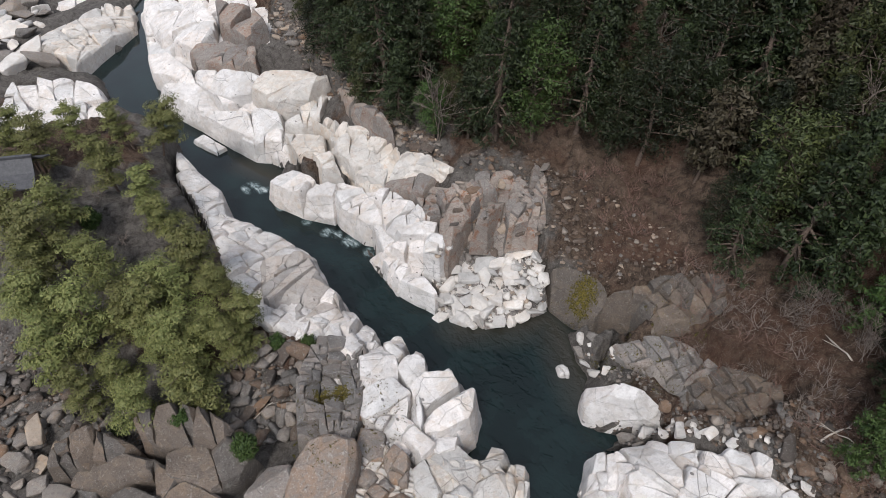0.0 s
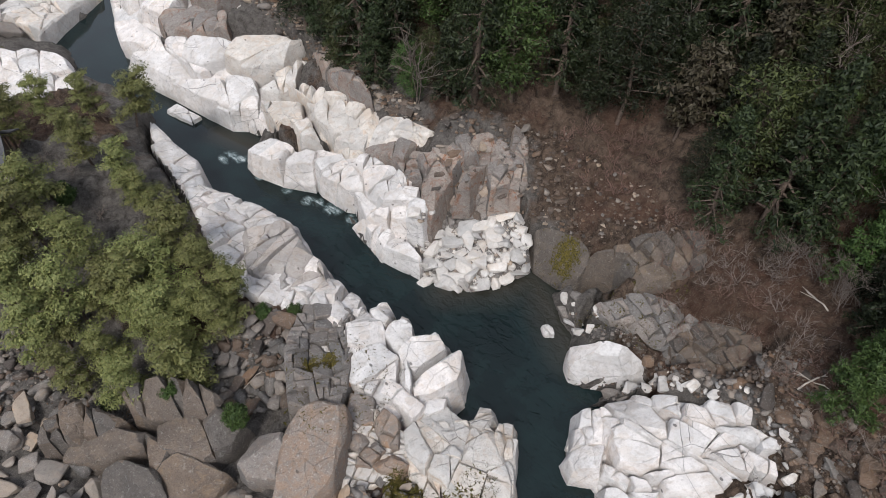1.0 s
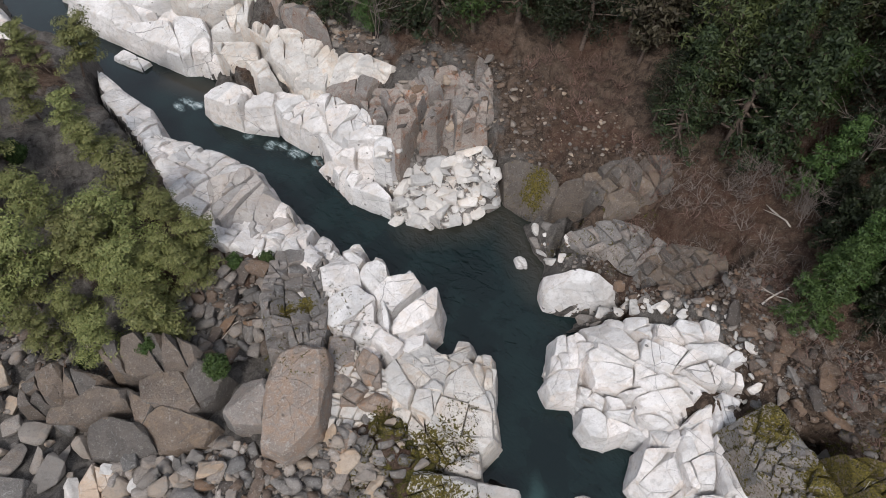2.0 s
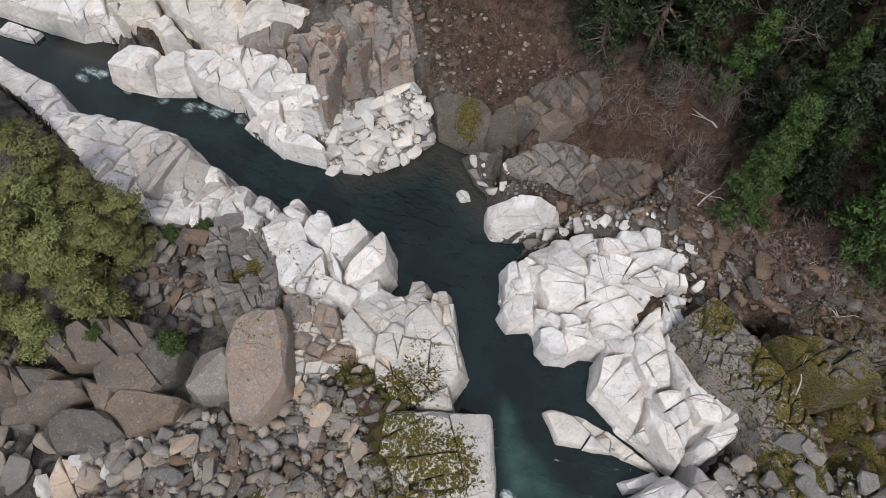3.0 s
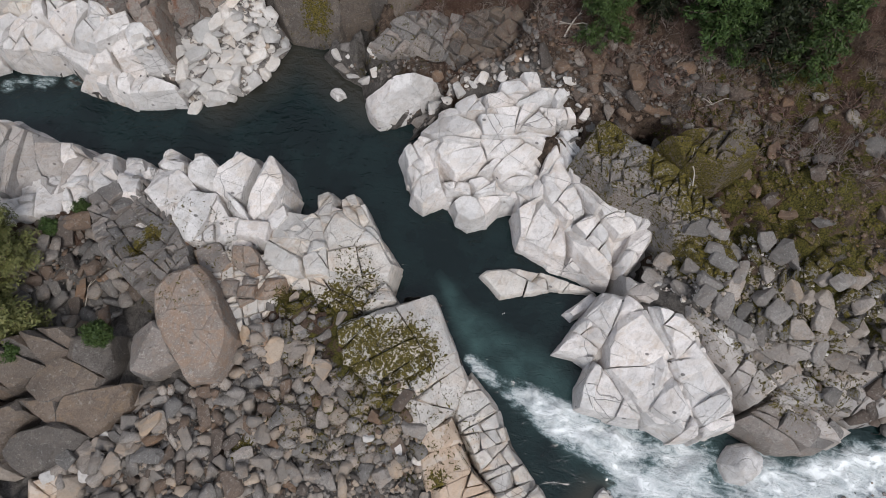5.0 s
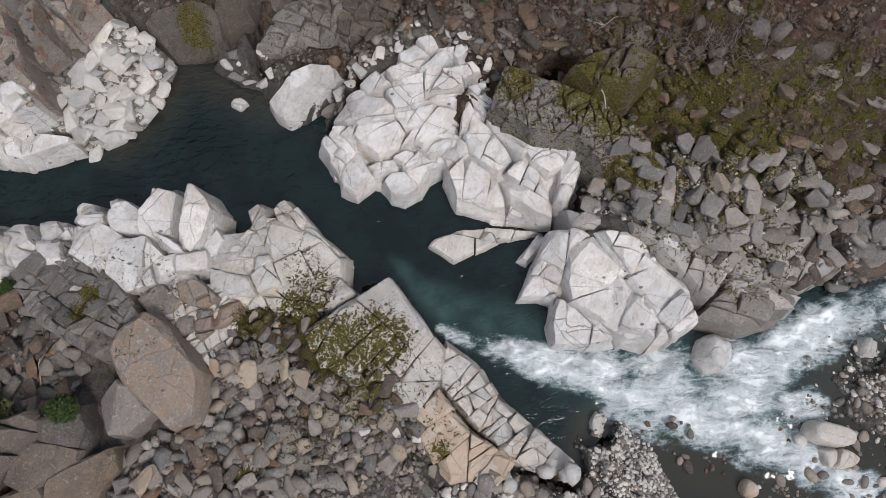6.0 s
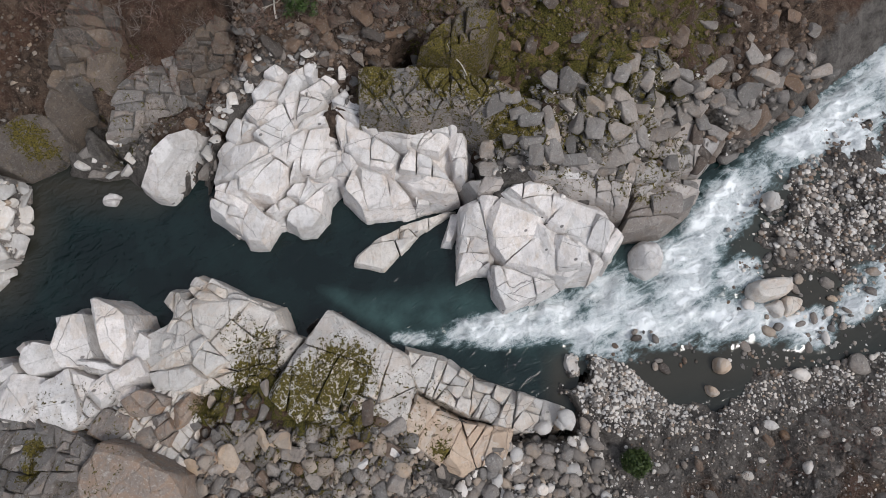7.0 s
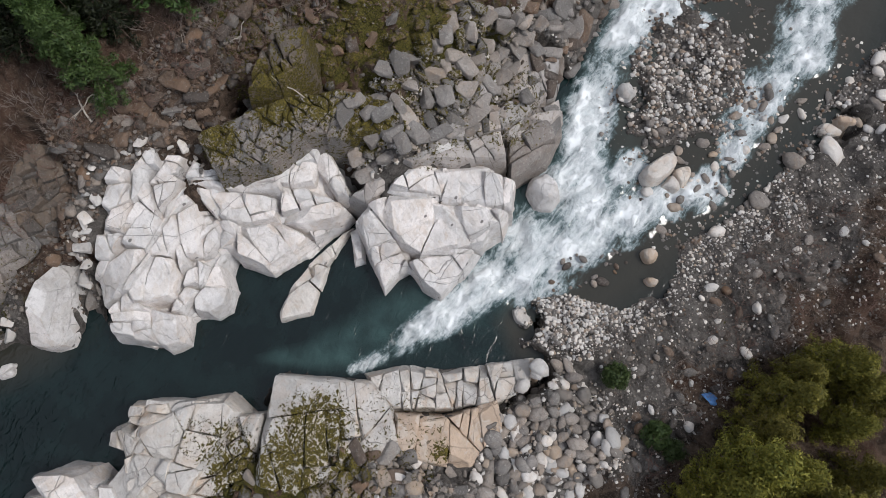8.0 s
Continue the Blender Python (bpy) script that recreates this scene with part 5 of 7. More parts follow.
whole = rock("rock_outcrop", "blocky white granite bluff with square joints", CREAM, [(-1, 20.8, 4.35), (-0.3, 21.3, 4.35), (1.9, 21.3, 4.35), (3.9, 21.6, 3.95), (4.7, 20.5, 3.75), (6.6, 20.1, 2.95), (6.1, 17.3, 1.85), (6.3, 15, -0.15), (4.4, 13.2, 0.35), (2.7, 13.2, 3.35), (0.3, 13.3, 3.95), (-1, 16.1, 4.35), (-1.9, 18.9, 4.55)],
     seed=127, cell=1.9, rough=0.4, grain=0.11, turn=12, steep=4, split=False, group="granite of the gorge")
slabs(whole, CREAM, [
    [(3.8, 23.3, 1.1), (5.2, 23.1, 1.1), (5.4, 21.9, 1.1), (3.9, 20.6, 3.8), (3.1, 20.9, 3.8)],
    [(5.3, 21.9, 1.1), (6.8, 21.5, 1.1), (6, 18.7, 2.7), (4.9, 18.4, 4.1), (4.6, 20.1, 3.9)],
    [(1.3, 23.1, 2.2), (3.1, 20.9, 3.8), (2.1, 18.2, 4.5), (0.3, 18.5, 4.5), (-1.1, 21.6, 4.3), (0.1, 22.5, 3.7)],
    [(3.1, 20.9, 3.8), (4.6, 20.1, 3.9), (5.3, 17.9, 3.7), (5.6, 16.5, 3.1), (2.1, 18.2, 4.5)],
    [(2.1, 18.2, 4.5), (5.6, 16.5, 3.1), (5.7, 14.5, 1.8), (4.4, 13.5, 2.6), (2.9, 15, 4.4), (1.1, 16.4, 4.5), (-0.2, 17.3, 4.5), (0.3, 18.5, 4.5)],
    [(1.9, 13, 4.4), (4.2, 13.7, 3.1), (4, 12.3, 3.7), (2.3, 12.7, 4.4)],
    [(-1.2, 21.3, 4.4), (0.1, 18.6, 4.5), (-0.5, 17.4, 4.5), (-1.7, 18.6, 4.4), (-2, 20.4, 4.4)]], 212, rough=0.25)
rock("rock_outcrop", "mossy pale granite slab dropping to the rapids", CREAM, [(6.5, 11, 3.4), (5.8, 8.2, 3), (4.8, 4.4, 2.4), (2.8, 3.4, 3.6), (-0.1, 3.3, 4.2), (-0.3, 7.2, 4.4), (-1.6, 10.3, 4.6), (-0.5, 12.7, 4.6), (3, 12.1, 4)],
     seed=130, cell=2.6, rough=0.28, grain=0.11, turn=85, steep=4, edge=0.25, group="granite of the gorge")
rock("rock_outcrop", "layered pale granite ledge along the rapids", CREAM, [(5.7, 4.9, 0.3), (5.8, 1.9, 0.5), (4.9, -0.5, 0.5), (4.7, -3.9, 0.5), (4.5, -7.6, 0.5), (2.7, -6.7, 1.6), (1.9, -4, 2.2), (2.1, -0.8, 2.4), (2.8, 3.4, 3.2), (4.3, 4.4, 2.6)],
     seed=133, cell=1.5, rough=0.35, grain=0.1, turn=80, edge=0.25, group="granite of the gorge")
rock("rock_outcrop", "smooth peach-coloured granite slab above the ledge", PEACH, [(2.3, 3.1, 3.8), (1.5, -0.3, 3), (1.9, -4, 2.2), (-0.2, -4, 2), (-1.2, -2.2, 2.2), (-2.3, -1.2, 2.6), (-0.6, 3.6, 3.6)],
     seed=136, cell=2.4, rough=0.3, grain=0.1, turn=70, edge=0.3, group="granite of the gorge")
rock("boulder", "big brown boulder with a rusty crown", BROWN, [(-9.7, 21.4, 6.4), (-8.4, 22.1, 7), (-6, 21.5, 7.4), (-5.9, 19.6, 7.2), (-6.6, 16, 5.6), (-9.1, 14.3, 4.6), (-10.7, 15.3, 4.8), (-10.5, 18.9, 5.6)],
     seed=139, cell=9, rough=0.5, grain=0.11, turn=30, worn=2, rugged=1.8, group="boulders")
rock("boulder", "dark grey boulder beside the rubble", DARK_ROCK, [(-19.8, 21.7, 4.6), (-18.3, 22.6, 5.4), (-15.8, 22.6, 5.8), (-13.6, 21.2, 5.6), (-14.3, 19.9, 5), (-15.7, 18.8, 4.6), (-19.3, 19.9, 4.2)],
     worn=2, rugged=1.6, seed=142, cell=5.4, rough=0.45, grain=0.12, group="boulders")
rock("boulder", "square grey boulder with lichen", GREY, [(-13.3, 18.3, 5), (-12.3, 20.3, 5.8), (-10.5, 20.2, 5.8), (-10.2, 18.6, 5.4), (-10.8, 17.3, 4.8), (-12.7, 17.5, 4.6)],
     seed=145, cell=3, rough=0.4, grain=0.11, group="boulders")
rock("boulder", "long dark boulder with a tan underside", DARK_ROCK, [(-20.9, 21.2, 4.4), (-18.3, 19.8, 4.8), (-14.2, 17.9, 4.6), (-15.1, 16.7, 3.4), (-18.1, 16.5, 2.6), (-19.7, 18.2, 3.4)],
     worn=2, rugged=1.6, seed=148, cell=5, rough=0.4, grain=0.12, group="boulders")
rock("boulder", "rounded brown boulder over a pool", DARK_ROCK, [(-23.3, 18.7, 4), (-21.7, 19.2, 4.6), (-19.5, 18.6, 4.6), (-18.4, 16.6, 3.4), (-20.4, 16, 2.6), (-23, 16.9, 2.8)],
     worn=2, rugged=1.6, seed=151, cell=5, rough=0.4, grain=0.12, group="boulders")
rock("boulder", "long grey boulder by the gravel", DARK_ROCK, [(-26.5, 21.8, 3.6), (-23.9, 22.1, 4.2), (-20.8, 21.2, 4.2), (-20.6, 20, 3.8), (-24.4, 19.5, 3), (-26.8, 20, 2.8)],
     worn=2, rugged=1.6, seed=154, cell=5, rough=0.4, grain=0.14, group="boulders")
rock("boulder", "pale tan block among the boulders", PEACH, [(-23.7, 14.8, 2.6), (-23, 16.5, 3), (-20.9, 15.7, 2.8), (-21.5, 13.5, 2), (-23.4, 13.4, 1.8)],
     seed=157, cell=3, rough=0.25, grain=0.12, group="boulders")
rock("boulder", "dark weathered granite under the pines", DARK_ROCK, [(-22.7, 23.9, 6), (-20.2, 24.8, 6.6), (-17.2, 24.2, 6.6), (-15.2, 23, 6), (-15.6, 21.7, 5), (-19.5, 22.1, 4.6), (-21.9, 22.6, 5)],
     seed=160, cell=2.2, rough=0.6, grain=0.15, group="boulders")
rock("boulder", "small white boulder awash near the spit", WHITE, [(10.3, 32, 0), (11.2, 31.7, 0.4), (11.4, 30.7, 0.2), (10.4, 30.8, 0)],
     seed=163, cell=2, rough=0.15, grain=0.08, top=0.6, edge=0.1, worn=6, group="boulders")
rock("boulder", "grey rubble ledge under the pines", DARK_ROCK, [(-28.2, 22.1, 5), (-26.1, 23.6, 5.4), (-22.6, 22.2, 5), (-23.2, 21.3, 4), (-26.1, 20.8, 3.6), (-28.3, 20.8, 4)],
     seed=166, cell=2.4, rough=0.4, grain=0.15, group="boulders")
rock("boulder", "round pale boulder in the foaming channel", WHITE, [(17.4, -9.8, 0.4), (18.4, -10.4, 0.8), (18.6, -11.6, 1), (17.7, -12.4, 0.8), (16.5, -12.4, 0.5), (15.6, -11.5, 0.3), (16, -10.2, 0.3)],
     seed=169, cell=5, rough=0.15, grain=0.1, top=2.0, edge=0.15, steep=2.2, worn=6, group="boulders")
rock("boulder", "tan boulder at the head of the rapids", CREAM, [(24.8, -19.1, 0.6), (25.4, -19.6, 1), (25, -20.5, 1), (23.8, -20.8, 0.6), (23.4, -19.9, 0.5), (23.9, -19.2, 0.5)],
     seed=172, cell=5, rough=0.15, grain=0.1, top=1.6, edge=0.1, worn=6, group="boulders")
rock("boulder", "long tan boulder between two channels", CREAM, [(17.3, -19.1, 0.5), (18, -20.1, 0.9), (18.6, -22, 0.9), (17.8, -22.5, 0.8), (17, -21.9, 0.6), (16.1, -20.2, 0.5), (16.3, -19.1, 0.4)],
     seed=175, cell=3, rough=0.25, grain=0.1, top=1.5, edge=0.15, worn=6, group="boulders")
rock("boulder", "wet rounded boulder in the side channel", CREAM, [(15.9, -20.4, 0.4), (17.1, -22.1, 0.8), (17.2, -23.4, 0.7), (16.2, -23.2, 0.5), (15.2, -21.7, 0.3)],
     seed=178, cell=3, rough=0.2, grain=0.1, top=1.2, edge=0.15, worn=6, group="boulders")
rock("boulder", "pale flat stone by the gravel bar", CREAM, [(8.5, -6.7, 0.3), (8.4, -7.6, 0.4), (7.2, -8.1, 0.3), (6.8, -7.5, 0.2), (7.4, -6.8, 0.2)],
     seed=181, cell=3, rough=0.12, grain=0.1, top=0.6, edge=0.1, worn=6, group="boulders")
rock("boulder", "orange-tan boulder below the rapids", PEACH, [(10.9, -17.5, 0.5), (11.2, -18.1, 0.7), (10.8, -18.9, 0.6), (10.1, -18.6, 0.5), (10, -17.7, 0.4)],
     seed=184, cell=3, rough=0.15, grain=0.1, top=1.1, edge=0.1, worn=6, group="boulders")
rock("boulder", "rust-coloured boulder on the gravel edge", PEACH, [(8.9, -17.2, 0.4), (9, -17.7, 0.6), (8.6, -18.5, 0.5), (8.1, -18, 0.4), (8.3, -17.4, 0.3)],
     seed=187, cell=3, rough=0.15, grain=0.1, top=0.9, edge=0.1, worn=6, group="boulders")
rock("boulder", "orange river boulder against the ledge", PEACH, [(3.2, -6.9, 1), (4.2, -7.2, 1.2), (4.2, -7.9, 1.2), (3.3, -7.8, 1), (2.8, -7.3, 1)],
     seed=190, cell=3, rough=0.12, grain=0.1, top=1.8, edge=0.1, worn=6, group="boulders")
rock("boulder", "tan angular boulder on the outer bank", PEACH, [(18.9, -35.9, 0.8), (19.2, -36.4, 1), (18.6, -37.8, 1), (17.8, -37.8, 0.8), (18.1, -36.6, 0.7)],
     seed=193, cell=3, rough=0.15, grain=0.1, top=1.5, edge=0.1, worn=6, group="boulders")
rock("boulder", "pale flat boulder on the outer bank", CREAM, [(18.3, -34.2, 0.8), (18.8, -35, 1), (17.7, -36.4, 0.9), (17.2, -35.8, 0.7), (17.6, -34.5, 0.7)],
     seed=196, cell=3, rough=0.15, grain=0.1, top=1.4, edge=0.1, worn=6, group="boulders")

# ---- ground and water ----
GX, GY = axis(-44, 46, 0.33, -900, 900), axis(-42, 78, 0.33, -800, 900)
gx, gy = np.meshgrid(GX, GY)
gh, gwet = lie(gx, gy)
gh = gh + np.where(gwet < 0, fbm(gx * 0.35, gy * 0.35, 40, 5) * np.clip(-gwet * 0.25, 0.1, 1.4), 0)
# loose blocks bedded in the slopes
b1, b2, bx, by, bn = cells(gx / 1.5, gy / 1.5, 60)
gh = gh + np.where(gwet < -1, (bn > 0.45) * np.clip((b2 - b1) * 1.4, 0, 0.45) * (0.5 + bn), 0)
for form, lo, hi, cap in FORMS:
    j0, j1 = np.searchsorted(GY, (lo[1], hi[1]))
    i0, i1 = np.searchsorted(GX, (lo[0], hi[0]))
    sub = np.s_[j0:j1, i0:i1]
    if gx[sub].size:
        h, sd = form(gx[sub], gy[sub])
        gh[sub] = np.where(sd > 0.2, np.minimum(gh[sub], h - 0.7), gh[sub])
        if cap:
            brim = cap[0][0] + cap[0][1] * (gx[sub] - cap[1][0]) + cap[0][2] * (gy[sub] - cap[1][1]) - 0.3
            gh[sub] = np.where((sd > -0.6) & (sd <= 0.2), np.minimum(gh[sub], brim), gh[sub])
        gh[sub] = np.where((sd > -0.7) & (sd <= 0.2) & (gwet[sub] > -3.5), np.minimum(gh[sub], h + 0.5), gh[sub])
# dark hollows in the slope
for px, py, deep, wide in ((16.9, 25.6, 1.3, 1.9), (15.8, 35.3, 3.2, 1.7), (14.9, 35.0, 2.5, 1.2), (16.5, 34.5, 2.8, 1.2), (25.7, 10.0, 3.2, 0.8), (26.0, 9.3, 3.2, 0.7), (25.4, 11.1, 2, 0.45), (9.1, 43.1, 2, 0.8), (25.8, 10.4, 3, 0.8), (25.9, 9.8, 3, 0.7)):
    gh -= deep * np.exp(-(np.hypot(gx - px, gy - py) / wide) ** 4)
ground = part("ground", sheet("ground", GX, GY, np.ones(gx.shape, bool), gh,
                              {"moss": blob(gx, gy, MOSS), "stony": np.maximum(blob(gx, gy, STONY), np.clip(1.3 + gwet / 4.0, 0, 1))}), GROUND)
tagged(ground, "brown leaf litter, earth and grey gravel of the gorge", "ground", kind="structure")


def ground_at(x, y):
    """Height of the built ground."""
    i = min(max(np.searchsorted(GX, x) - 1, 0), len(GX) - 2)
    j = min(max(np.searchsorted(GY, y) - 1, 0), len(GY) - 2)
    u, v = (x - GX[i]) / (GX[i + 1] - GX[i]), (y - GY[j]) / (GY[j + 1] - GY[j])
    return float((gh[j, i] * (1 - u) + gh[j, i + 1] * u) * (1 - v) + (gh[j + 1, i] * (1 - u) + gh[j + 1, i + 1] * u) * v)


def strip(x, y, line):
    """Soft band along a line of (x, y, half width)."""
    out = np.zeros(x.shape)
    for (ax, ay, aw), (bx, by, bw) in zip(line, line[1:]):
        dx, dy = bx - ax, by - ay
        u = np.clip(((x - ax) * dx + (y - ay) * dy) / (dx * dx + dy * dy), 0, 1)
        out = np.maximum(out, np.clip(1.5 * (1 - np.hypot(x - ax - u * dx, y - ay - u * dy) / (aw + u * (bw - aw))), 0, 1))
    return out


RAPIDS = [(6.2, 6.0, 0.5), (7.4, 2.4, 1.1), (9.0, -1.6, 1.8), (11.2, -5.8, 2.5), (12.4, -9.0, 4.4), (14.2, -11.9, 5.0), (16.8, -13.8, 4.2), (20.1, -15.0, 2.6), (23.1, -16.2, 2.7), (26.4, -18.0, 2.1),
          (29.3, -20.9, 2.5), (32.8, -23.9, 3.2), (38, -28, 4), (50, -37, 5)]
SIDE_RAPIDS = [[(13.0, -15.0, 2.2), (14.7, -20.0, 2.3), (15.3, -24.4, 2.0)], [(17.4, -27.1, 1.5), (20.0, -28.6, 2.6), (21.7, -29.8, 3.2), (24.0, -33.5, 2.2), (25.0, -35.6, 2.6), (29.0, -37.2, 3.0), (34, -42, 3), (50, -62, 6)],
               [(28.0, -27.2, 1.4), (29.6, -28.0, 1.6)], [(30.4, -25.2, 1.5), (32.0, -26.6, 1.6)], [(17.6, -17.6, 1.4), (18.6, -19.0, 1.6)]]
EDDIES = [(-9.4, 48.2, 1.5), (-11.0, 48.9, 0.9), (-12.2, 49.4, 0.9), (-14.6, 51.2, 0.8), (-17.8, 53.6, 0.9), (-22.0, 57.0, 1.4), (-20.6, 56.6, 0.9), (-7.4, 46.4, 1.0)]
MILKY = [(8.4, 13, 0.4), (7.9, 9, 1.3), (8.0, 4, 3.2), (9.5, -1, 3.6), (11.5, -7, 5.0), (15, -12, 5.5), (22, -17, 4.5), (34, -26, 7)]
WX, WY = axis(-58, 36, 0.26, -70, 160), axis(-44, 112, 0.26, -130, 200)
wx, wy = np.meshgrid(WX, WY)
wet = depth(wx, wy, RIGHT_SHORE + LEFT_SHORE[::-1])
foam = np.maximum.reduce([strip(wx, wy, RAPIDS)] + [strip(wx, wy, line) * 0.85 for line in SIDE_RAPIDS])
foam = np.clip(foam * (0.85 + 0.9 * fbm(wx * 0.33, wy * 0.33, 71, 3)) + (foam > 0) * fbm(wx * 0.7, wy * 0.7, 72, 3) * 0.35, 0, 1)
surf = water_level(wx, wy) + foam * (fbm(wx * 0.8, wy * 0.8, 70, 4) * 1.15 + 0.10) + fbm(wx * 0.8, wy * 0.8, 77, 3) * 0.03 * (wy < 44)
foam = np.maximum(foam, blob(wx, wy, EDDIES) * 0.30)
shoal = np.clip(1 - near(wx, wy, [(2, 36.6), (7, 36.6), (10.5, 37.5), (11.6, 33), (12.6, 29)]) / 3.2, 0, 1) + np.clip(1 - near(wx, wy, [(-24, 61.5), (-18.5, 58)]) / 2.5, 0, 1)
shoal = shoal + np.clip(1.4 - near(wx, wy, [(9, -12), (13, -20), (18, -27), (26, -38), (40, -50)]) / 4.5, 0, 1) + np.clip(1.5 + depth(wx, wy, ISLAND) / 3.0, 0, 1) + np.clip(1 - near(wx, wy, [(5.2, -7), (7.5, -6.4), (9.2, -8)]) / 1.6, 0, 1)
water = part("river_water", sheet("river_water", WX, WY, wet > -1.6, surf,
                                  {"foam": foam, "milk": strip(wx, wy, MILKY) * np.clip(0.7 + 0.9 * fbm(wx * 0.3, wy * 0.3, 78, 3), 0.1, 1) * 0.85 * (1 - 0.6 * np.clip(shoal, 0, 1)), "shoal": np.clip(shoal, 0, 1), "lively": (0.12 + 0.88 / (1 + np.exp(np.clip((wy - 47) / 4.0, -50, 50)))) * (1 - 0.75 * np.clip(shoal, 0, 1) * (wy < 0))}), WATER)
tagged(water, "dark teal river water breaking into white rapids", "river", kind="structure")



# ---- loose stones ----
def surface(x, y, rocks=True):
    """Height of the ground or rock under each point."""
    out = np.array([ground_at(a, b) for a, b in zip(x, y)])
    for form, lo, hi, _ in FORMS if rocks else ():
        sel = (x > lo[0]) & (x < hi[0]) & (y > lo[1]) & (y < hi[1])
        if sel.any():
            h, sd = form(x[sel], y[sel])
            out[sel] = np.where(sd > 0, np.maximum(out[sel], h - 0.1), out[sel])
    return out


def angular_stone(seed, flat=0.6, worn=True):
    """A broken block: the hull of a bent box, with worn edges."""
    g = random.Random(seed)
    bm = bmesh.new()
    stretch = (g.uniform(0.45, 0.68), g.uniform(0.34, 0.5), flat * g.uniform(0.36, 0.52))
    for _ in range(15):
        v = Vector((g.gauss(0, 1), g.gauss(0, 1), g.gauss(0, 1))).normalized()
        bm.verts.new([math.copysign(abs(c) ** 0.62, c) * k for c, k in zip(v, stretch)])
    out = bmesh.ops.convex_hull(bm, input=bm.verts)
    bmesh.ops.delete(bm, geom=list({e for e in out["geom_unused"] + out["geom_interior"] if isinstance(e, bmesh.types.BMVert)}), context="VERTS")
    bmesh.ops.dissolve_limit(bm, angle_limit=radians(9), verts=bm.verts, edges=bm.edges)
    if worn:
        bmesh.ops.bevel(bm, geom=bm.edges[:], offset=0.022, segments=1, affect="EDGES")
    bmesh.ops.triangulate(bm, faces=bm.faces)
    me = bpy.data.meshes.new("stone")
    bm.to_mesh(me)
    bm.free()
    return me


def round_stone(seed, flat=0.65, detail=2):
    bm = bmesh.new()
    bmesh.ops.create_icosphere(bm, subdivisions=detail, radius=0.5)
    g = random.Random(seed)
    off = Vector((g.uniform(0, 99), g.uniform(0, 99), 0))
    for v in bm.verts:
        n = noise.noise(v.co * 2.2 + off)
        v.co *= 1 + 0.35 * n
        v.co.z *= flat
        v.co.x *= 1.15
    for f in bm.faces:
        f.smooth = True
    me = bpy.data.meshes.new("stone")
    bm.to_mesh(me)
    bm.free()
    return me


ANGULAR = [angular_stone(k, 0.5 + 0.05 * (k % 5)) for k in range(12)]
CHIPS = [angular_stone(k, 0.5 + 0.05 * (k % 5), False) for k in range(12)]
ROUND = [round_stone(k) for k in range(8)]
PEBBLES = [round_stone(k, 0.65, 1) for k in range(8)]
SHAPES = {}


def stone_mesh(shape, n, material):
    key = (shape, n, material.name)
    if key not in SHAPES:
        me = (ANGULAR if shape == "angular" else ROUND)[n].copy()
        me.materials.clear()
        me.materials.append(material)
        SHAPES[key] = me
    return SHAPES[key]


def throw(ring, count, size, seed, packing=0.62, spread=2.2):
    """Places in a ring, largest stones first, that keep apart: x, y, size."""
    g = np.random.default_rng(seed)
    a = np.array(ring)
    lo, hi = a.min(0), a.max(0)
    sizes = np.sort(size[0] + (size[1] - size[0]) * g.random(count) ** spread)[::-1]
    px, py, ps = np.zeros(0), np.zeros(0), np.zeros(0)
    for s in sizes:
        x, y = g.uniform(lo[0], hi[0], 40), g.uniform(lo[1], hi[1], 40)
        ok = within(x, y, ring)
        for cx, cy in zip(x[ok], y[ok]):
            if not len(px) or np.all(np.hypot(px - cx, py - cy) > (ps + s) * 0.5 * packing * 1.25):
                px, py, ps = np.append(px, cx), np.append(py, cy), np.append(ps, s)
                break
    return px, py, ps


def join(name, label, items):
    """Stones too many to count, as one mesh; items: mesh, matrix, material."""
    V, F, M, mats, base = [], [], [], [], 0
    for me, m, mat in items:
        co = np.zeros(len(me.vertices) * 3)
        me.vertices.foreach_get("co", co)
        co = np.c_[co.reshape(-1, 3), np.ones(len(me.vertices))] @ np.array(m).T
        tri = np.array([p.vertices[:] for p in me.polygons])
        if mat not in mats:
            mats.append(mat)
        V.append(co[:, :3])
        F.append(tri + base)
        M.append(np.full(len(tri), mats.index(mat)))
        base += len(co)
    v, f = np.concatenate(V), np.concatenate(F)
    me = bpy.data.meshes.new(name)
    me.vertices.add(len(v))
    me.vertices.foreach_set("co", v.astype(np.float32).ravel())
    me.loops.add(f.size)
    me.loops.foreach_set("vertex_index", f.astype(np.int32).ravel())
    me.polygons.add(len(f))
    me.polygons.foreach_set("loop_start", np.arange(0, f.size, 3, dtype=np.int32))
    for mat in mats:
        me.materials.append(mat)
    me.polygons.foreach_set("material_index", np.concatenate(M).astype(np.int32))
    me.update(calc_edges=True)
    me.attributes.new("moss", "FLOAT", "POINT").data.foreach_set("value", blob(v[:, 0], v[:, 1], MOSS).astype(np.float32))
    return tagged(part(name, me, None), label, "rubble", kind="stuff")


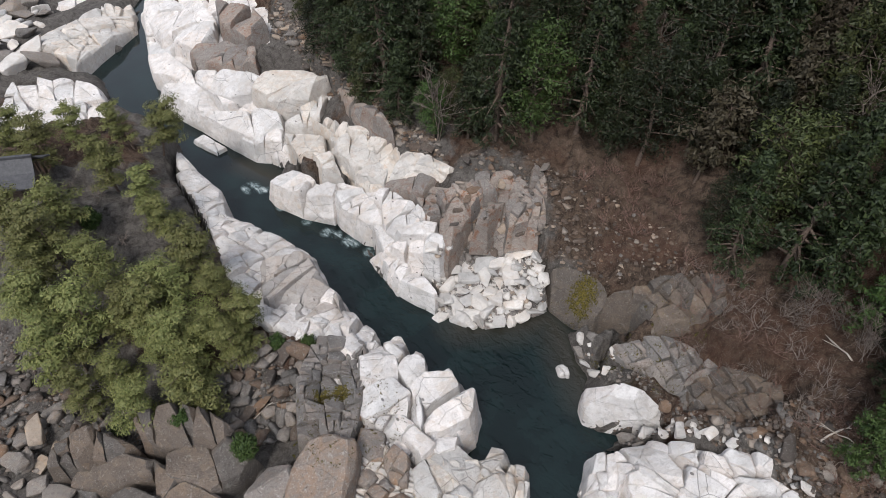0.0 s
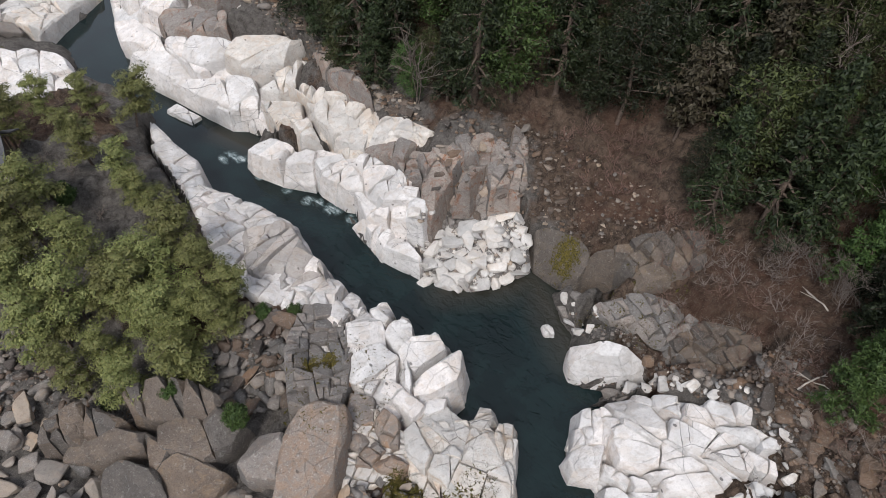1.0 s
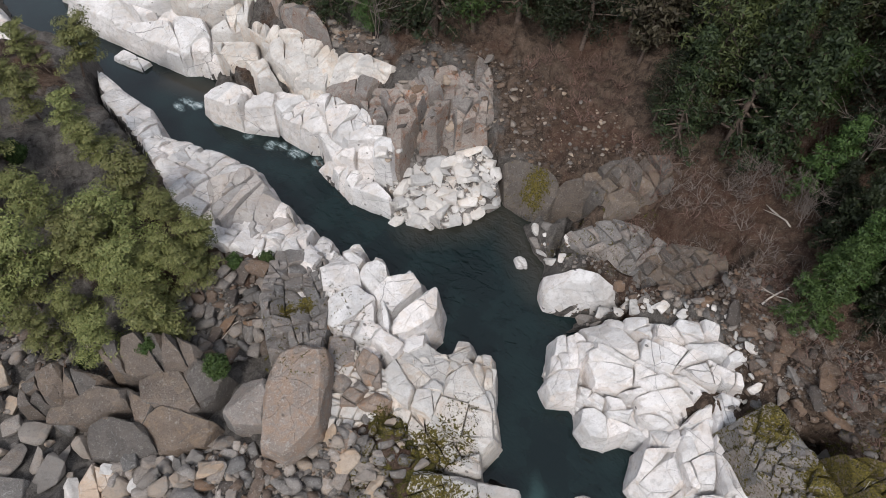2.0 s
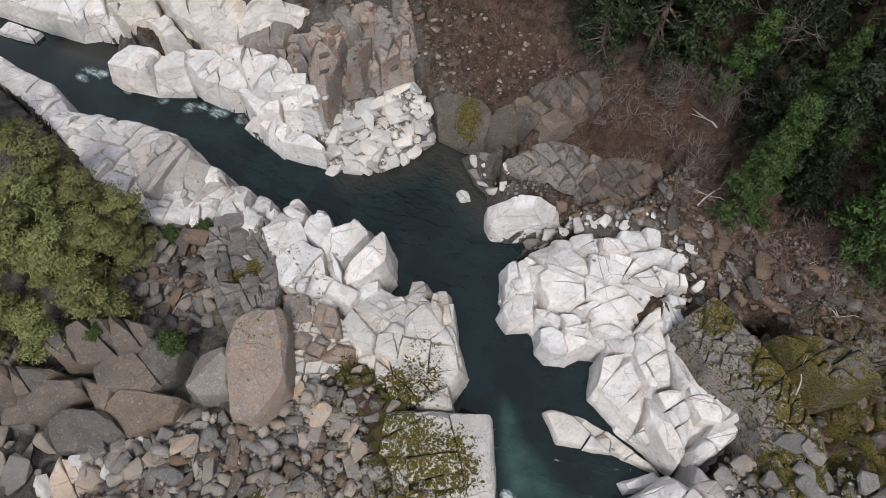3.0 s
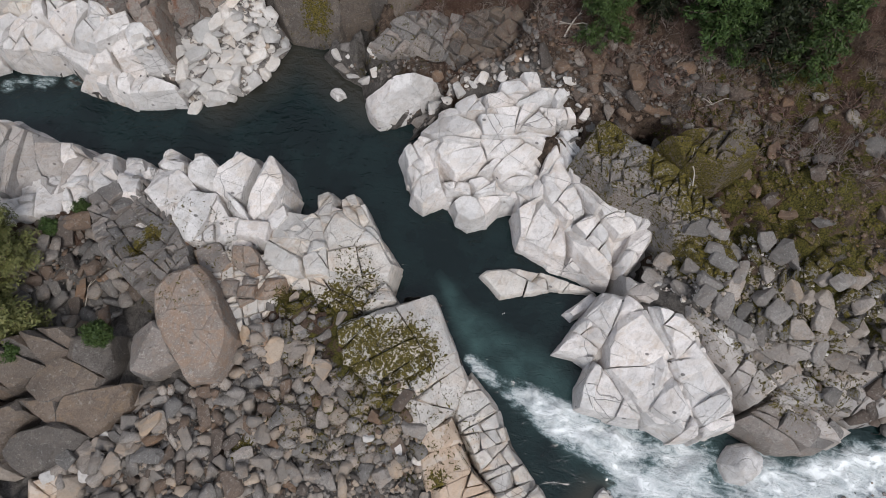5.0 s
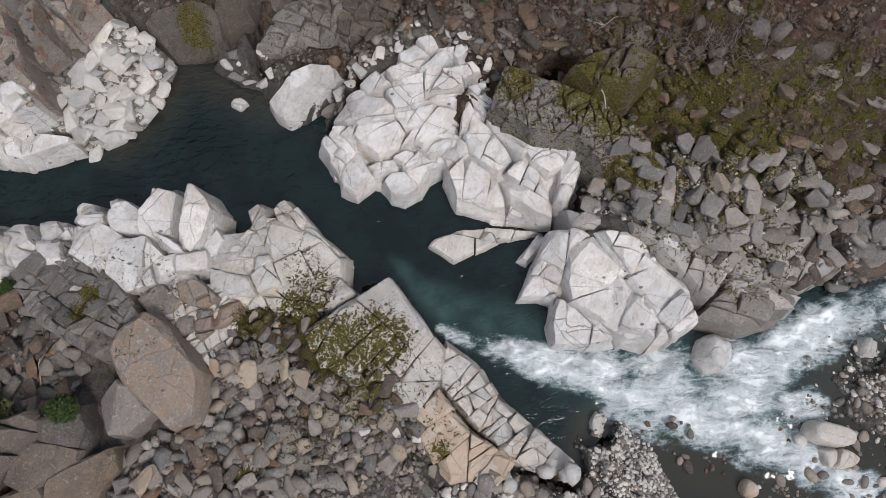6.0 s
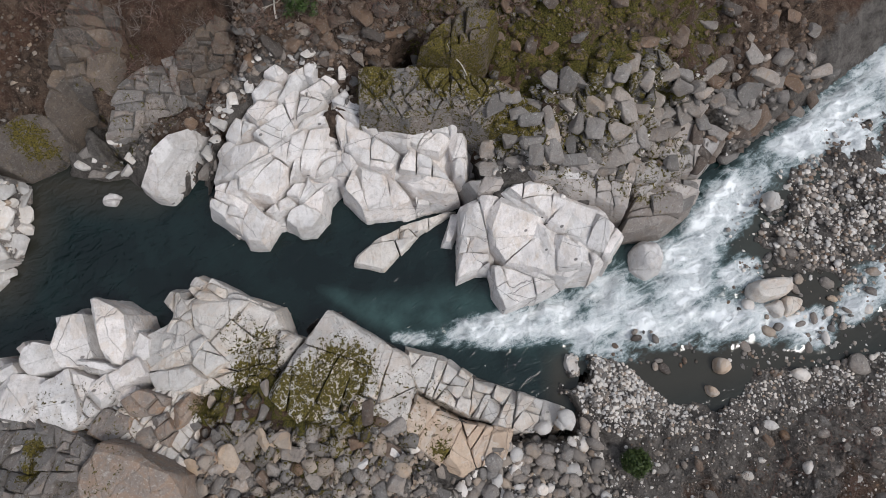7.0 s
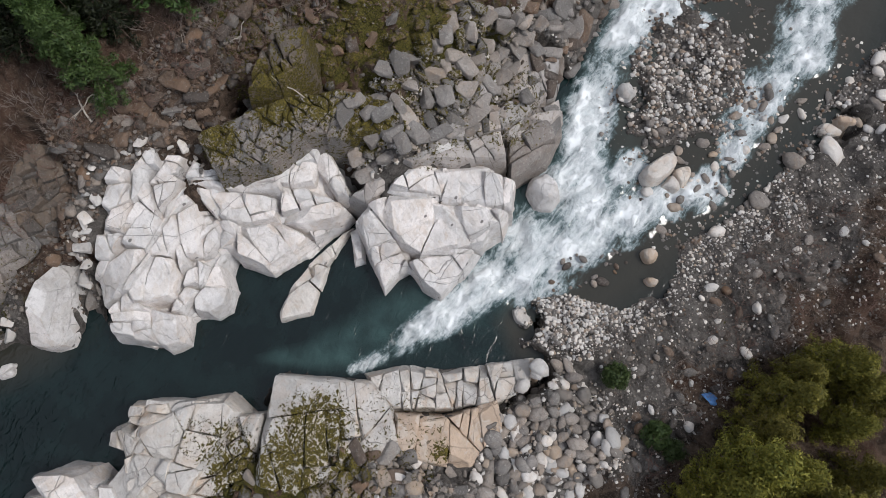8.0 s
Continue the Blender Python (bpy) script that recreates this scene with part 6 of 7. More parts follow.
def stones(name, label, group, ring, count, size, palette, shape="angular", seed=0, sink=0.3, category="stone", single=12, lowest=-9.0, highest=99.0, on_rock=False, **how):
    """Loose stones: the largest as things of their own, the rest joined."""
    g = random.Random(seed)
    px, py, ps = throw(ring, count, size, seed, **how)
    pz = surface(px, py)
    if not on_rock:
        free = pz < surface(px, py, False) + 0.5
        px, py, ps, pz = px[free], py[free], ps[free], pz[free]
    px, py, ps, pz = (k[pz < highest] for k in (px, py, ps, pz))
    pz = np.maximum(pz, lowest + water_level(px, py))
    rest = []
    for k, (x, y, z, s) in enumerate(zip(px, py, pz, ps)):
        mat = g.choice(palette)
        n = g.randrange(12 if shape == "angular" else 8)
        m = pose(x, y, z + s * (0.26 - sink * 0.5), g.gauss(0, 14), g.gauss(0, 14), g.uniform(0, 360)) @ Matrix.Diagonal((s * g.uniform(0.85, 1.25), s * g.uniform(0.65, 1.0), s * g.uniform(0.7, 1.1), 1))
        if k < single:
            ob = new(name, stone_mesh(shape, n, mat))
            ob.matrix_world = m
            tagged(ob, label, category, group)
        else:
            rest.append(((CHIPS if shape == "angular" else ROUND if s > 0.6 else PEBBLES)[n], m, mat))
    if rest:
        join("rubble", "smaller " + label.split(" ", 1)[1].replace("stone", "stones").replace("block", "blocks").replace("cobble", "cobbles"), rest)


def pebbles(name, label, ring, count, size, palette, shape="round", seed=0, spread=2.0, low=-9.0, on_rock=False, lowest=-99.0, feather=0.0):
    """Uncountable small stones, joined."""
    g = np.random.default_rng(seed)
    px, py, ps = np.zeros(0), np.zeros(0), np.zeros(0)
    a = np.array(ring)
    while len(px) < count:
        x, y = g.uniform(a[:, 0].min(), a[:, 0].max(), count), g.uniform(a[:, 1].min(), a[:, 1].max(), count)
        ok = within(x, y, ring)
        px, py = np.r_[px, x[ok]], np.r_[py, y[ok]]
    px, py = px[:count] + g.normal(size=count) * feather, py[:count] + g.normal(size=count) * feather
    ps = size[0] + (size[1] - size[0]) * g.random(count) ** spread
    pz = surface(px, py)
    if not on_rock:
        pz = np.where(pz < surface(px, py, False) + 0.4, pz, -99.0)
    pz = np.where(pz > -90, np.maximum(pz, lowest + water_level(px, py)), pz)
    sources = []
    for n in range(5):
        me = round_stone(100 + n, 0.6, 1) if shape == "round" else CHIPS[n]
        co, tri = np.zeros(len(me.vertices) * 3), []
        me.vertices.foreach_get("co", co)
        sources.append((co.reshape(-1, 3), np.array([p.vertices[:] for p in me.polygons])))
    V, F, M, base = [], [], [], 0
    for k in range(count):
        if pz[k] < low:
            continue
        co, tri = sources[k % 5]
        a1 = g.random() * 6.28
        c, s = math.cos(a1) * ps[k], math.sin(a1) * ps[k]
        sq = 0.7 + 0.5 * g.random()
        V.append(np.c_[co[:, 0] * c - co[:, 1] * s * sq + px[k], co[:, 0] * s + co[:, 1] * c * sq + py[k], co[:, 2] * ps[k] + pz[k] + 0.08 * ps[k]])
        F.append(tri + base)
        M.append(np.full(len(tri), g.integers(len(palette))))
        base += len(co)
    v, f, mi = np.concatenate(V), np.concatenate(F), np.concatenate(M)
    me = bpy.data.meshes.new(name)
    me.vertices.add(len(v))
    me.vertices.foreach_set("co", v.astype(np.float32).ravel())
    me.loops.add(f.size)
    me.loops.foreach_set("vertex_index", f.astype(np.int32).ravel())
    me.polygons.add(len(f))
    me.polygons.foreach_set("loop_start", np.arange(0, f.size, 3, dtype=np.int32))
    for mat in palette:
        me.materials.append(mat)
    me.polygons.foreach_set("material_index", mi.astype(np.int32))
    me.update(calc_edges=True)
    me.attributes.new("moss", "FLOAT", "POINT").data.foreach_set("value", blob(v[:, 0], v[:, 1], MOSS).astype(np.float32))
    return tagged(part(name, me, None), label, "gravel", kind="stuff")


SW, SG, SB, SD, SP = STONE_WHITE, STONE_GREY, STONE_WARM, STONE_DARK, STONE_PALE
stones("stone", "angular white granite stone in the rubble fan", "white rubble fan", [(-1.8, 42.2), (1.2, 42.4), (5.5, 42.5), (9.1, 43.1), (10.2, 39.4), (10.4, 38.5), (6.5, 36.9), (4.3, 36.4), (0.6, 37.1), (-0.3, 38.2), (-0.2, 39.9)], 700, (0.45, 2.1), [SW], seed=1, on_rock=True, single=60, packing=0.44, highest=4.6)
stones("stone", "pale broken stone below the dark hollow", "white rubble fan", [(12.1, 34.6), (14.0, 33.7), (15.1, 30.6), (15.2, 28.6), (13.5, 29.9), (12.6, 31.9)], 60, (0.4, 1.5), [SW, SW, SG], seed=2, on_rock=True)
stones("stone", "pale broken stone beside the white boulder", "blocks beside the slab", [(14.1, 24.7), (15.8, 25.0), (18.0, 24.9), (19.4, 22.8), (21.2, 21.2), (17.0, 23.5), (14.8, 23.6)], 70, (0.4, 1.6), [SW, SW, SG], seed=3)
stones("stone", "grey granite stone in the rubble field", "grey rubble", [(-8.5, 14.0), (-5.8, 16.2), (-2.6, 14.3), (-2.3, 9.6), (0.7, 6.9), (0.0, 2.7), (-2.8, 2.2), (-15.8, 9.0), (-21.4, 12.2), (-21.3, 16.3), (-16.3, 16.0), (-13.8, 17.2), (-9.5, 14.6)], 620, (0.35, 1.7), [SG, SP, SB, SB, SD, SP], seed=4, on_rock=True, single=40, packing=0.46)
pebbles("rubble", "small grey and tan rubble between larger stones", [(-8.5, 14.0), (-5.8, 16.2), (-2.6, 14.3), (-2.3, 9.6), (0.7, 6.9), (0.0, 2.7), (-4.7, -1.3), (-16.9, 5.9), (-23.2, 9.4), (-21.3, 16.3), (-16.3, 16.0), (-13.8, 17.2), (-9.5, 14.6)], 5200, (0.14, 0.55), [SG, SB, SD, SB], "angular", seed=5)
stones("stone", "rounded pale cobble at the foot of the ledge", "river cobbles", [(1.7, -4.4), (4.1, -8.1), (3.8, -9.7), (0.2, -11.4), (-3.1, -12.2), (-5.3, -8.3), (-3.9, -0.8), (-1.6, -2.1)], 230, (0.32, 1.3), [SW, SP, SG, SB], "round", seed=6, on_rock=True, single=32, packing=0.5)
stones("stone", "grey stone on the mossy slab's foot", "river cobbles", [(-0.5, 7.4), (-0.5, 3.6), (-2.5, -1.1), (-4.2, -2.0), (-3.1, 7.0)], 70, (0.3, 1.1), [SG, SB, SW], "angular", seed=7, on_rock=True)
pebbles("gravel", "pale rounded gravel bar beside the rapids", [(8.6, -6.8), (9.0, -11.1), (7.4, -15.7), (6.2, -15.7), (4.5, -11.6), (4.9, -7.4)], 2000, (0.08, 0.40), [SW, SG, SW, SB], seed=8, spread=2.6, feather=0.5)
pebbles("gravel", "pale gravel island between two channels", [(27.6, -21.4), (28.6, -26.0), (26.6, -30.2), (24.0, -29.6), (21.6, -26.2), (20.6, -22.8), (21.6, -20.4), (24.2, -20.2)], 1000, (0.12, 0.55), [SW, SW, SP, SB], seed=9, spread=2.4, feather=1.0, lowest=-0.06)
pebbles("gravel", "fine grey gravel on the outer bank", [(8.2, -19.4), (11.1, -21.2), (12.3, -25.2), (15.5, -30.9), (23.2, -39.5), (26.3, -44.2), (17.8, -43.7), (12.5, -37.8), (9.9, -29.2), (10.8, -25.0), (6.0, -16.9)], 2600, (0.06, 0.30), [SG, SG, SW], seed=10, spread=3)
stones("stone", "rounded boulder on the outer gravel bank", "river cobbles", [(13.3, -18.2), (14.2, -26.0), (16.7, -31.7), (20.2, -35.3), (24.6, -42.6), (16.2, -39.2), (15.2, -32.1), (11.7, -25.4), (10.8, -20.7)], 46, (0.5, 2.0), [SW, SG, SB], "round", seed=11)
stones("stone", "stone half sunk in brown ground and scrub", "stones in the scrub", [(3.0, -12.1), (6.4, -19.2), (10.3, -27.1), (12.0, -37.6), (5.1, -35.0), (2.7, -24.6), (-1.2, -19.0), (-6.5, -13.3), (-6.1, -11.3)], 170, (0.25, 1.0), [SG, SW, SG, SD], "round", seed=12, sink=0.5)
stones("block", "broken grey granite block on the slope", "blocks on the slope", [(19.5, 3.0), (23.2, 3.2), (27.7, -3.7), (30.2, -7.4), (30.9, -17.5), (27.4, -15.8), (27.7, -10.6), (21.5, -7.6), (20.5, -2.5)], 430, (0.4, 2.0), [SP, SP, SG, SP], seed=13, on_rock=True, single=60, sink=0.2, packing=0.46)
stones("block", "lichen-grey block on the brown upper slope", "blocks on the slope", [(26.3, 18.7), (45.7, -13.8), (35.3, -22.1), (31.6, -16.6), (30.2, -7.4), (27.7, -3.7), (24.4, 3.4), (25.3, 6.2), (23.4, 14.3)], 280, (0.4, 2.2), [SD, SD, SD, SG], seed=14, sink=0.76, packing=0.55, spread=2.2, single=40)
stones("block", "brown-grey block bedded in leaf litter", "blocks on the slope", [(17.8, 28.7), (24.0, 24.4), (27.6, 18.8), (30.1, 12.3), (32.6, 6.0), (27.9, -1.8), (27.4, 3.1), (26.4, 12.3), (23.2, 15.3), (23.3, 19.5), (18.0, 25.4)], 220, (0.35, 1.9), [SD, SD, SD, SG], seed=15, sink=0.74, packing=0.55, spread=2.2, single=40)
stones("boulder", "large tan and grey boulder in the hollow", "boulders in the hollow", [(-33.9, 23.5), (-29.4, 24.0), (-26.8, 21.8), (-24.0, 18.9), (-18.5, 17.1), (-13.3, 17.8), (-13.1, 13.7), (-30.9, 15.1)], 90, (0.8, 2.6), [SG, SB, SB, SW], seed=16, single=40, category="boulder")
stones("stone", "grey stone among the roots of the pines", "stones under the pines", [(-38.8, 31.3), (-32.9, 29.2), (-29.3, 27.3), (-24.8, 24.9), (-27.7, 21.8), (-34.6, 20.5)], 200, (0.35, 1.6), [SG, SD, SG], seed=17)
stones("boulder", "white block-shaped boulder on the far shore", "far shore boulders", [(-88.5, 113.2), (-68.3, 106.6), (-62.1, 98.5), (-61.1, 89.8), (-55.7, 83.0), (-56.8, 80.2), (-59.6, 76.4), (-66.5, 72.9)], 150, (1.0, 5.0), [SW, SW, SW, SG], seed=18, packing=0.5, single=40, category="boulder")
stones("stone", "rust-stained stone in the gully", "gully stones", [(1.3, 51.6), (6.4, 51.6), (10.4, 50.7), (12.5, 48.4), (15.2, 43.0), (11.5, 41.7), (9.4, 43.1), (3.8, 41.9), (1.2, 44.6)], 70, (0.35, 1.6), [SD, SD, SB], seed=19, on_rock=True)
stones("stone", "rusty broken stone below the trees", "gully stones", [(-23.0, 83.0), (-15.0, 73.5), (-8.0, 63.0), (-0.5, 55.0), (1.0, 51.5), (-4.5, 56.0), (-9.5, 62.5), (-14.5, 70.0), (-21.0, 77.0)], 170, (0.4, 2.0), [SD, SB, SG], seed=40, sink=0.5, packing=0.5)
pebbles("rubble", "brown scree below the trees of the far bank", [(-23.5, 85.0), (-15.0, 74.5), (-8.0, 64.0), (-0.5, 56.0), (1.0, 51.5), (-4.5, 56.0), (-9.5, 62.5), (-14.5, 70.0), (-21.0, 77.0)], 1200, (0.2, 0.7), [SD, SB, SD], "angular", seed=41)
stones("stone", "grey angular stone behind the ridge", "stones behind the ridge", [(-17.6, 30.0), (-13.4, 32.3), (-10.1, 29.2), (-9.8, 26.2), (-11.2, 23.9), (-15.5, 22.8), (-18.1, 27.4)], 330, (0.4, 1.8), [SG, SG, SD], seed=20, packing=0.46, single=14)
stones("stone", "mossy grey stone between the granite bluffs", "grey rubble", [(-3.3, 18.7), (-0.8, 18.2), (1.7, 15.7), (2.7, 13.2), (1.9, 12.5), (-1.2, 13.5), (-3.2, 10.5), (-4.0, 13.3), (-5.8, 16.2)], 110, (0.35, 1.3), [SG, SG, SB], seed=21, single=8)
stones("stone", "pale broken stone above the split slab", "blocks beside the slab", [(16.1, 25.3), (19.3, 23.6), (22.7, 21.2), (24.4, 17.1), (23.2, 13.6), (21.1, 13.8), (23.0, 15.4), (22.0, 20.2), (18.9, 22.6)], 130, (0.3, 1.1), [SG, SW, SG], seed=22, single=8)
pebbles("rubble", "brown scree and leaf litter on the steep slope", [(17.8, 28.7), (23.4, 28.2), (28.1, 20.0), (33.5, 7.9), (30.1, -2.8), (27.4, 3.1), (26.4, 12.3), (23.2, 15.3), (23.3, 19.5), (18.0, 25.4)], 2200, (0.12, 0.5), [SD, SD, SD, SG], "angular", seed=23, spread=3.0)
pebbles("rubble", "dark scree on the upper slope", [(20.7, 28.4), (27.6, 19.4), (46.3, -13.4), (35.3, -22.1), (31.6, -16.6), (30.2, -7.4), (27.7, -3.7), (24.4, 3.4), (25.3, 6.2), (23.4, 14.3), (18.2, 24.8)], 2400, (0.12, 0.5), [SD], "angular", seed=24, spread=3.0)
pebbles("rubble", "grey scree between the broken blocks", [(19.0, 3.6), (23.4, 3.8), (28.0, -3.5), (30.5, -7.2), (30.9, -17.5), (27.3, -16.1), (27.7, -10.6), (20.9, -8.0), (20.2, -2.7)], 1800, (0.12, 0.5), [SP, SG, SW], "angular", seed=25)
pebbles("rubble", "rusty scree in the gully", [(1.3, 51.9), (6.4, 52.2), (10.4, 51.3), (15.8, 48.6), (21.5, 40.7), (21.8, 35.7), (18.3, 35.8), (11.5, 41.5), (9.4, 43.1), (3.8, 41.9)], 800, (0.12, 0.55), [SD, SD, SD, SB], "angular", seed=26)
pebbles("rubble", "stony litter on the flat outer bank", [(3.0, -12.1), (6.4, -19.2), (10.3, -27.1), (12.0, -37.6), (2.6, -34.0), (1.1, -24.0), (-2.7, -18.5), (-7.1, -13.1), (-6.6, -10.4)], 2600, (0.06, 0.28), [SG, SG, SW, SD], "round", seed=27)
pebbles("rubble", "small broken stone under the pines", [(-39.5, 33.1), (-31.5, 30.6), (-24.6, 25.7), (-17.6, 30.0), (-11.5, 32.4), (-9.8, 26.2), (-15.5, 22.8), (-27.7, 21.8), (-34.6, 20.5)], 2400, (0.12, 0.4), [SG, SD, SG], "angular", seed=28)
pebbles("rubble", "small pale rubble beside the white slab", [(12.9, 32.6), (17.2, 30.1), (18.7, 26.3), (24.8, 17.6), (23.2, 13.6), (22.0, 20.2), (18.9, 22.6), (14.3, 24.1)], 1000, (0.10, 0.4), [SG, SD, SG], "angular", seed=29)
stones("stone", "broken tan and grey stone among the cobbles", "river cobbles", [(1.7, -4.0), (3.7, -8.0), (3.6, -10.1), (0.1, -12.2), (-3.3, -12.9), (-5.5, -8.2), (-3.8, -0.5), (-1.5, -1.7)], 150, (0.25, 0.95), [SB, SG, SW], seed=30, on_rock=True, single=10)
pebbles("rubble", "small stones between the cobbles", [(1.7, -4.0), (4.1, -8.1), (3.8, -10.1), (-0.1, -13.0), (-3.3, -13.3), (-6.2, -8.1), (-4.5, -0.3), (-1.5, -1.7)], 1500, (0.08, 0.3), [SG, SB, SW], "round", seed=31, on_rock=True)
stones("stone", "wet stone standing in the side channel", "stones in the rapids", [(22.3, -21.2), (20.4, -27.5), (24.3, -33.8), (20.4, -34.4), (16.3, -28.6), (11.3, -20.9), (12.2, -18.8), (17.1, -18.8)], 170, (0.25, 1.0), [SG, SG, SB, SW], "round", seed=32, single=20, lowest=-0.05)
stones("stone", "wet stone breaking the foam", "stones in the rapids", [(12.5, -12.0), (12.1, -16.5), (9.7, -17.2), (8.5, -13.7), (9.5, -9.4)], 26, (0.3, 0.8), [SD, SG], "round", seed=33, single=10, lowest=0.0)
pebbles("gravel", "pale stones strewn round the gravel island", [(27.4, -20.1), (31.5, -25.8), (28.4, -33.1), (24.8, -34.4), (19.1, -27.1), (18.9, -22.6), (21.7, -19.0)], 700, (0.10, 0.42), [SW, SG, SB], seed=34, low=-0.9, feather=1.0, lowest=-0.1)
pebbles("gravel", "wet dark stones awash between the channels", [(31.5, -22.6), (46.0, -37.0), (42.0, -41.0), (33.0, -36.0), (27.0, -34.5), (24.0, -31.5), (19.0, -28.0), (16.5, -25.5), (15.5, -19.0), (18.5, -16.8), (23.5, -18.4)], 2600, (0.08, 0.42), [SD, SG, SD, SB, SW], seed=38, spread=2.4, lowest=-0.10, feather=0.7)
pebbles("gravel", "wet stones along the side channel", [(10.0, -19.0), (13.0, -18.0), (15.0, -26.5), (20.5, -33.0), (26.5, -39.5), (24.5, -42.0), (16.5, -34.0), (12.0, -25.5)], 1500, (0.10, 0.5), [SG, SD, SG, SW], seed=39, spread=2.4, lowest=-0.12)
pebbles("rubble", "small white rubble filling the fan", [(-1.8, 42.2), (1.2, 42.4), (5.5, 42.5), (9.1, 43.1), (10.2, 39.4), (10.4, 38.5), (6.5, 36.7), (4.3, 36.2), (0.6, 37.0), (-0.3, 38.2), (-0.2, 39.9)], 900, (0.15, 0.6), [SW, SW, SB], "angular", seed=35, on_rock=True)
stones("block", "grey granite block along the rapids", "blocks on the slope", [(28.0, -9.3), (34.3, -14.3), (37.1, -23.7), (30.9, -19.7), (26.3, -15.1), (24.2, -13.9), (23.0, -8.3)], 120, (0.5, 2.2), [SP, SG, SD], seed=36, single=14, on_rock=True)
pebbles("gravel", "pale gravel band along the outer bank", [(7.8, -7.2), (8.4, -12.8), (9.7, -19.5), (11.9, -24.6), (14.0, -30.7), (11.7, -32.1), (9.0, -24.4), (5.7, -18.2), (3.4, -12.2), (4.1, -8.1)], 2400, (0.07, 0.32), [SW, SG, SW, SB], seed=37, spread=2.4, low=-0.3)



# ---- trees and scrub ----
def leaves(name, centres, ax, ay, material):
    """Many small separate pointed leaves or sprays: centres and two half axes each."""
    v = np.stack([centres - ax - ay, centres - ax + ay, centres + ax], 1).reshape(-1, 3)
    n = len(centres)
    me = bpy.data.meshes.new(name)
    me.vertices.add(3 * n)
    me.vertices.foreach_set("co", v.astype(np.float32).ravel())
    me.loops.add(3 * n)
    me.loops.foreach_set("vertex_index", np.arange(3 * n, dtype=np.int32))
    me.polygons.add(n)
    me.polygons.foreach_set("loop_start", np.arange(0, 3 * n, 3, dtype=np.int32))
    me.update(calc_edges=True)
    me.materials.append(material)
    return me


def sprays(g, spots, radius, per, size, flat=0.6, rise=0.5):
    """Leaves in clumps round the spots."""
    n = len(spots) * per
    d = g.normal(size=(n, 3))
    d /= np.linalg.norm(d, axis=1)[:, None]
    rad = np.repeat(radius, per)[:, None] * g.random((n, 1)) ** 0.45
    off = d * rad * (1, 1, flat)
    nrm = d * (1, 1, 0.6) + (0, 0, rise) + g.normal(size=(n, 3)) * 0.35
    nrm /= np.linalg.norm(nrm, axis=1)[:, None]
    a = np.cross(nrm, g.normal(size=(n, 3)))
    a /= np.linalg.norm(a, axis=1)[:, None]
    b = np.cross(nrm, a)
    s = size * (0.6 + 0.8 * g.random((n, 1)))
    return np.repeat(spots, per, 0) + off, a * s, b * s * 0.42


def sticks(name, segs, material, sides=4):
    """Tapered round sticks from (start, end, radius, radius)."""
    V, F, base = [], [], 0
    for p, q, r0, r1 in segs:
        p, q = np.array(p), np.array(q)
        w = q - p
        w = w / (np.linalg.norm(w) + 1e-9)
        a = np.cross(w, (0.3, 0.9, 0.2))
        a /= np.linalg.norm(a) + 1e-9
        b = np.cross(w, a)
        for k in range(sides):
            c, s = math.cos(k * 6.2832 / sides), math.sin(k * 6.2832 / sides)
            V += [p + (a * c + b * s) * r0, q + (a * c + b * s) * r1]
        for k in range(sides):
            i, j = base + 2 * k, base + 2 * ((k + 1) % sides)
            F.append((i, j, j + 1, i + 1))
        base += 2 * sides
    me = bpy.data.meshes.new(name)
    me.from_pydata([tuple(x) for x in V], [], F)
    me.polygons.foreach_set("use_smooth", np.ones(len(F), bool))
    me.materials.append(material)
    return me


def tube(name, line, radii, material, sides=6):
    """One bent, tapered round stick through the points."""
    v, f = [], []
    for k, (p, r) in enumerate(zip(line, radii)):
        w = np.array(line[min(k + 1, len(line) - 1)]) - np.array(line[max(k - 1, 0)])
        a = np.cross(w, (0.3, 0.9, 0.2))
        a /= np.linalg.norm(a) + 1e-9
        b = np.cross(w, a) / (np.linalg.norm(w) + 1e-9)
        v += [tuple(p + (a * math.cos(n * 6.2832 / sides) + b * math.sin(n * 6.2832 / sides)) * r) for n in range(sides)]
    for k in range(len(line) - 1):
        f += [(k * sides + n, k * sides + (n + 1) % sides, (k + 1) * sides + (n + 1) % sides, (k + 1) * sides + n) for n in range(sides)]
    f += [tuple(range(sides))[::-1], tuple((len(line) - 1) * sides + n for n in range(sides))]
    me = bpy.data.meshes.new(name)
    me.from_pydata(v, [], f)
    me.polygons.foreach_set("use_smooth", np.ones(len(f), bool))
    me.materials.append(material)
    return me


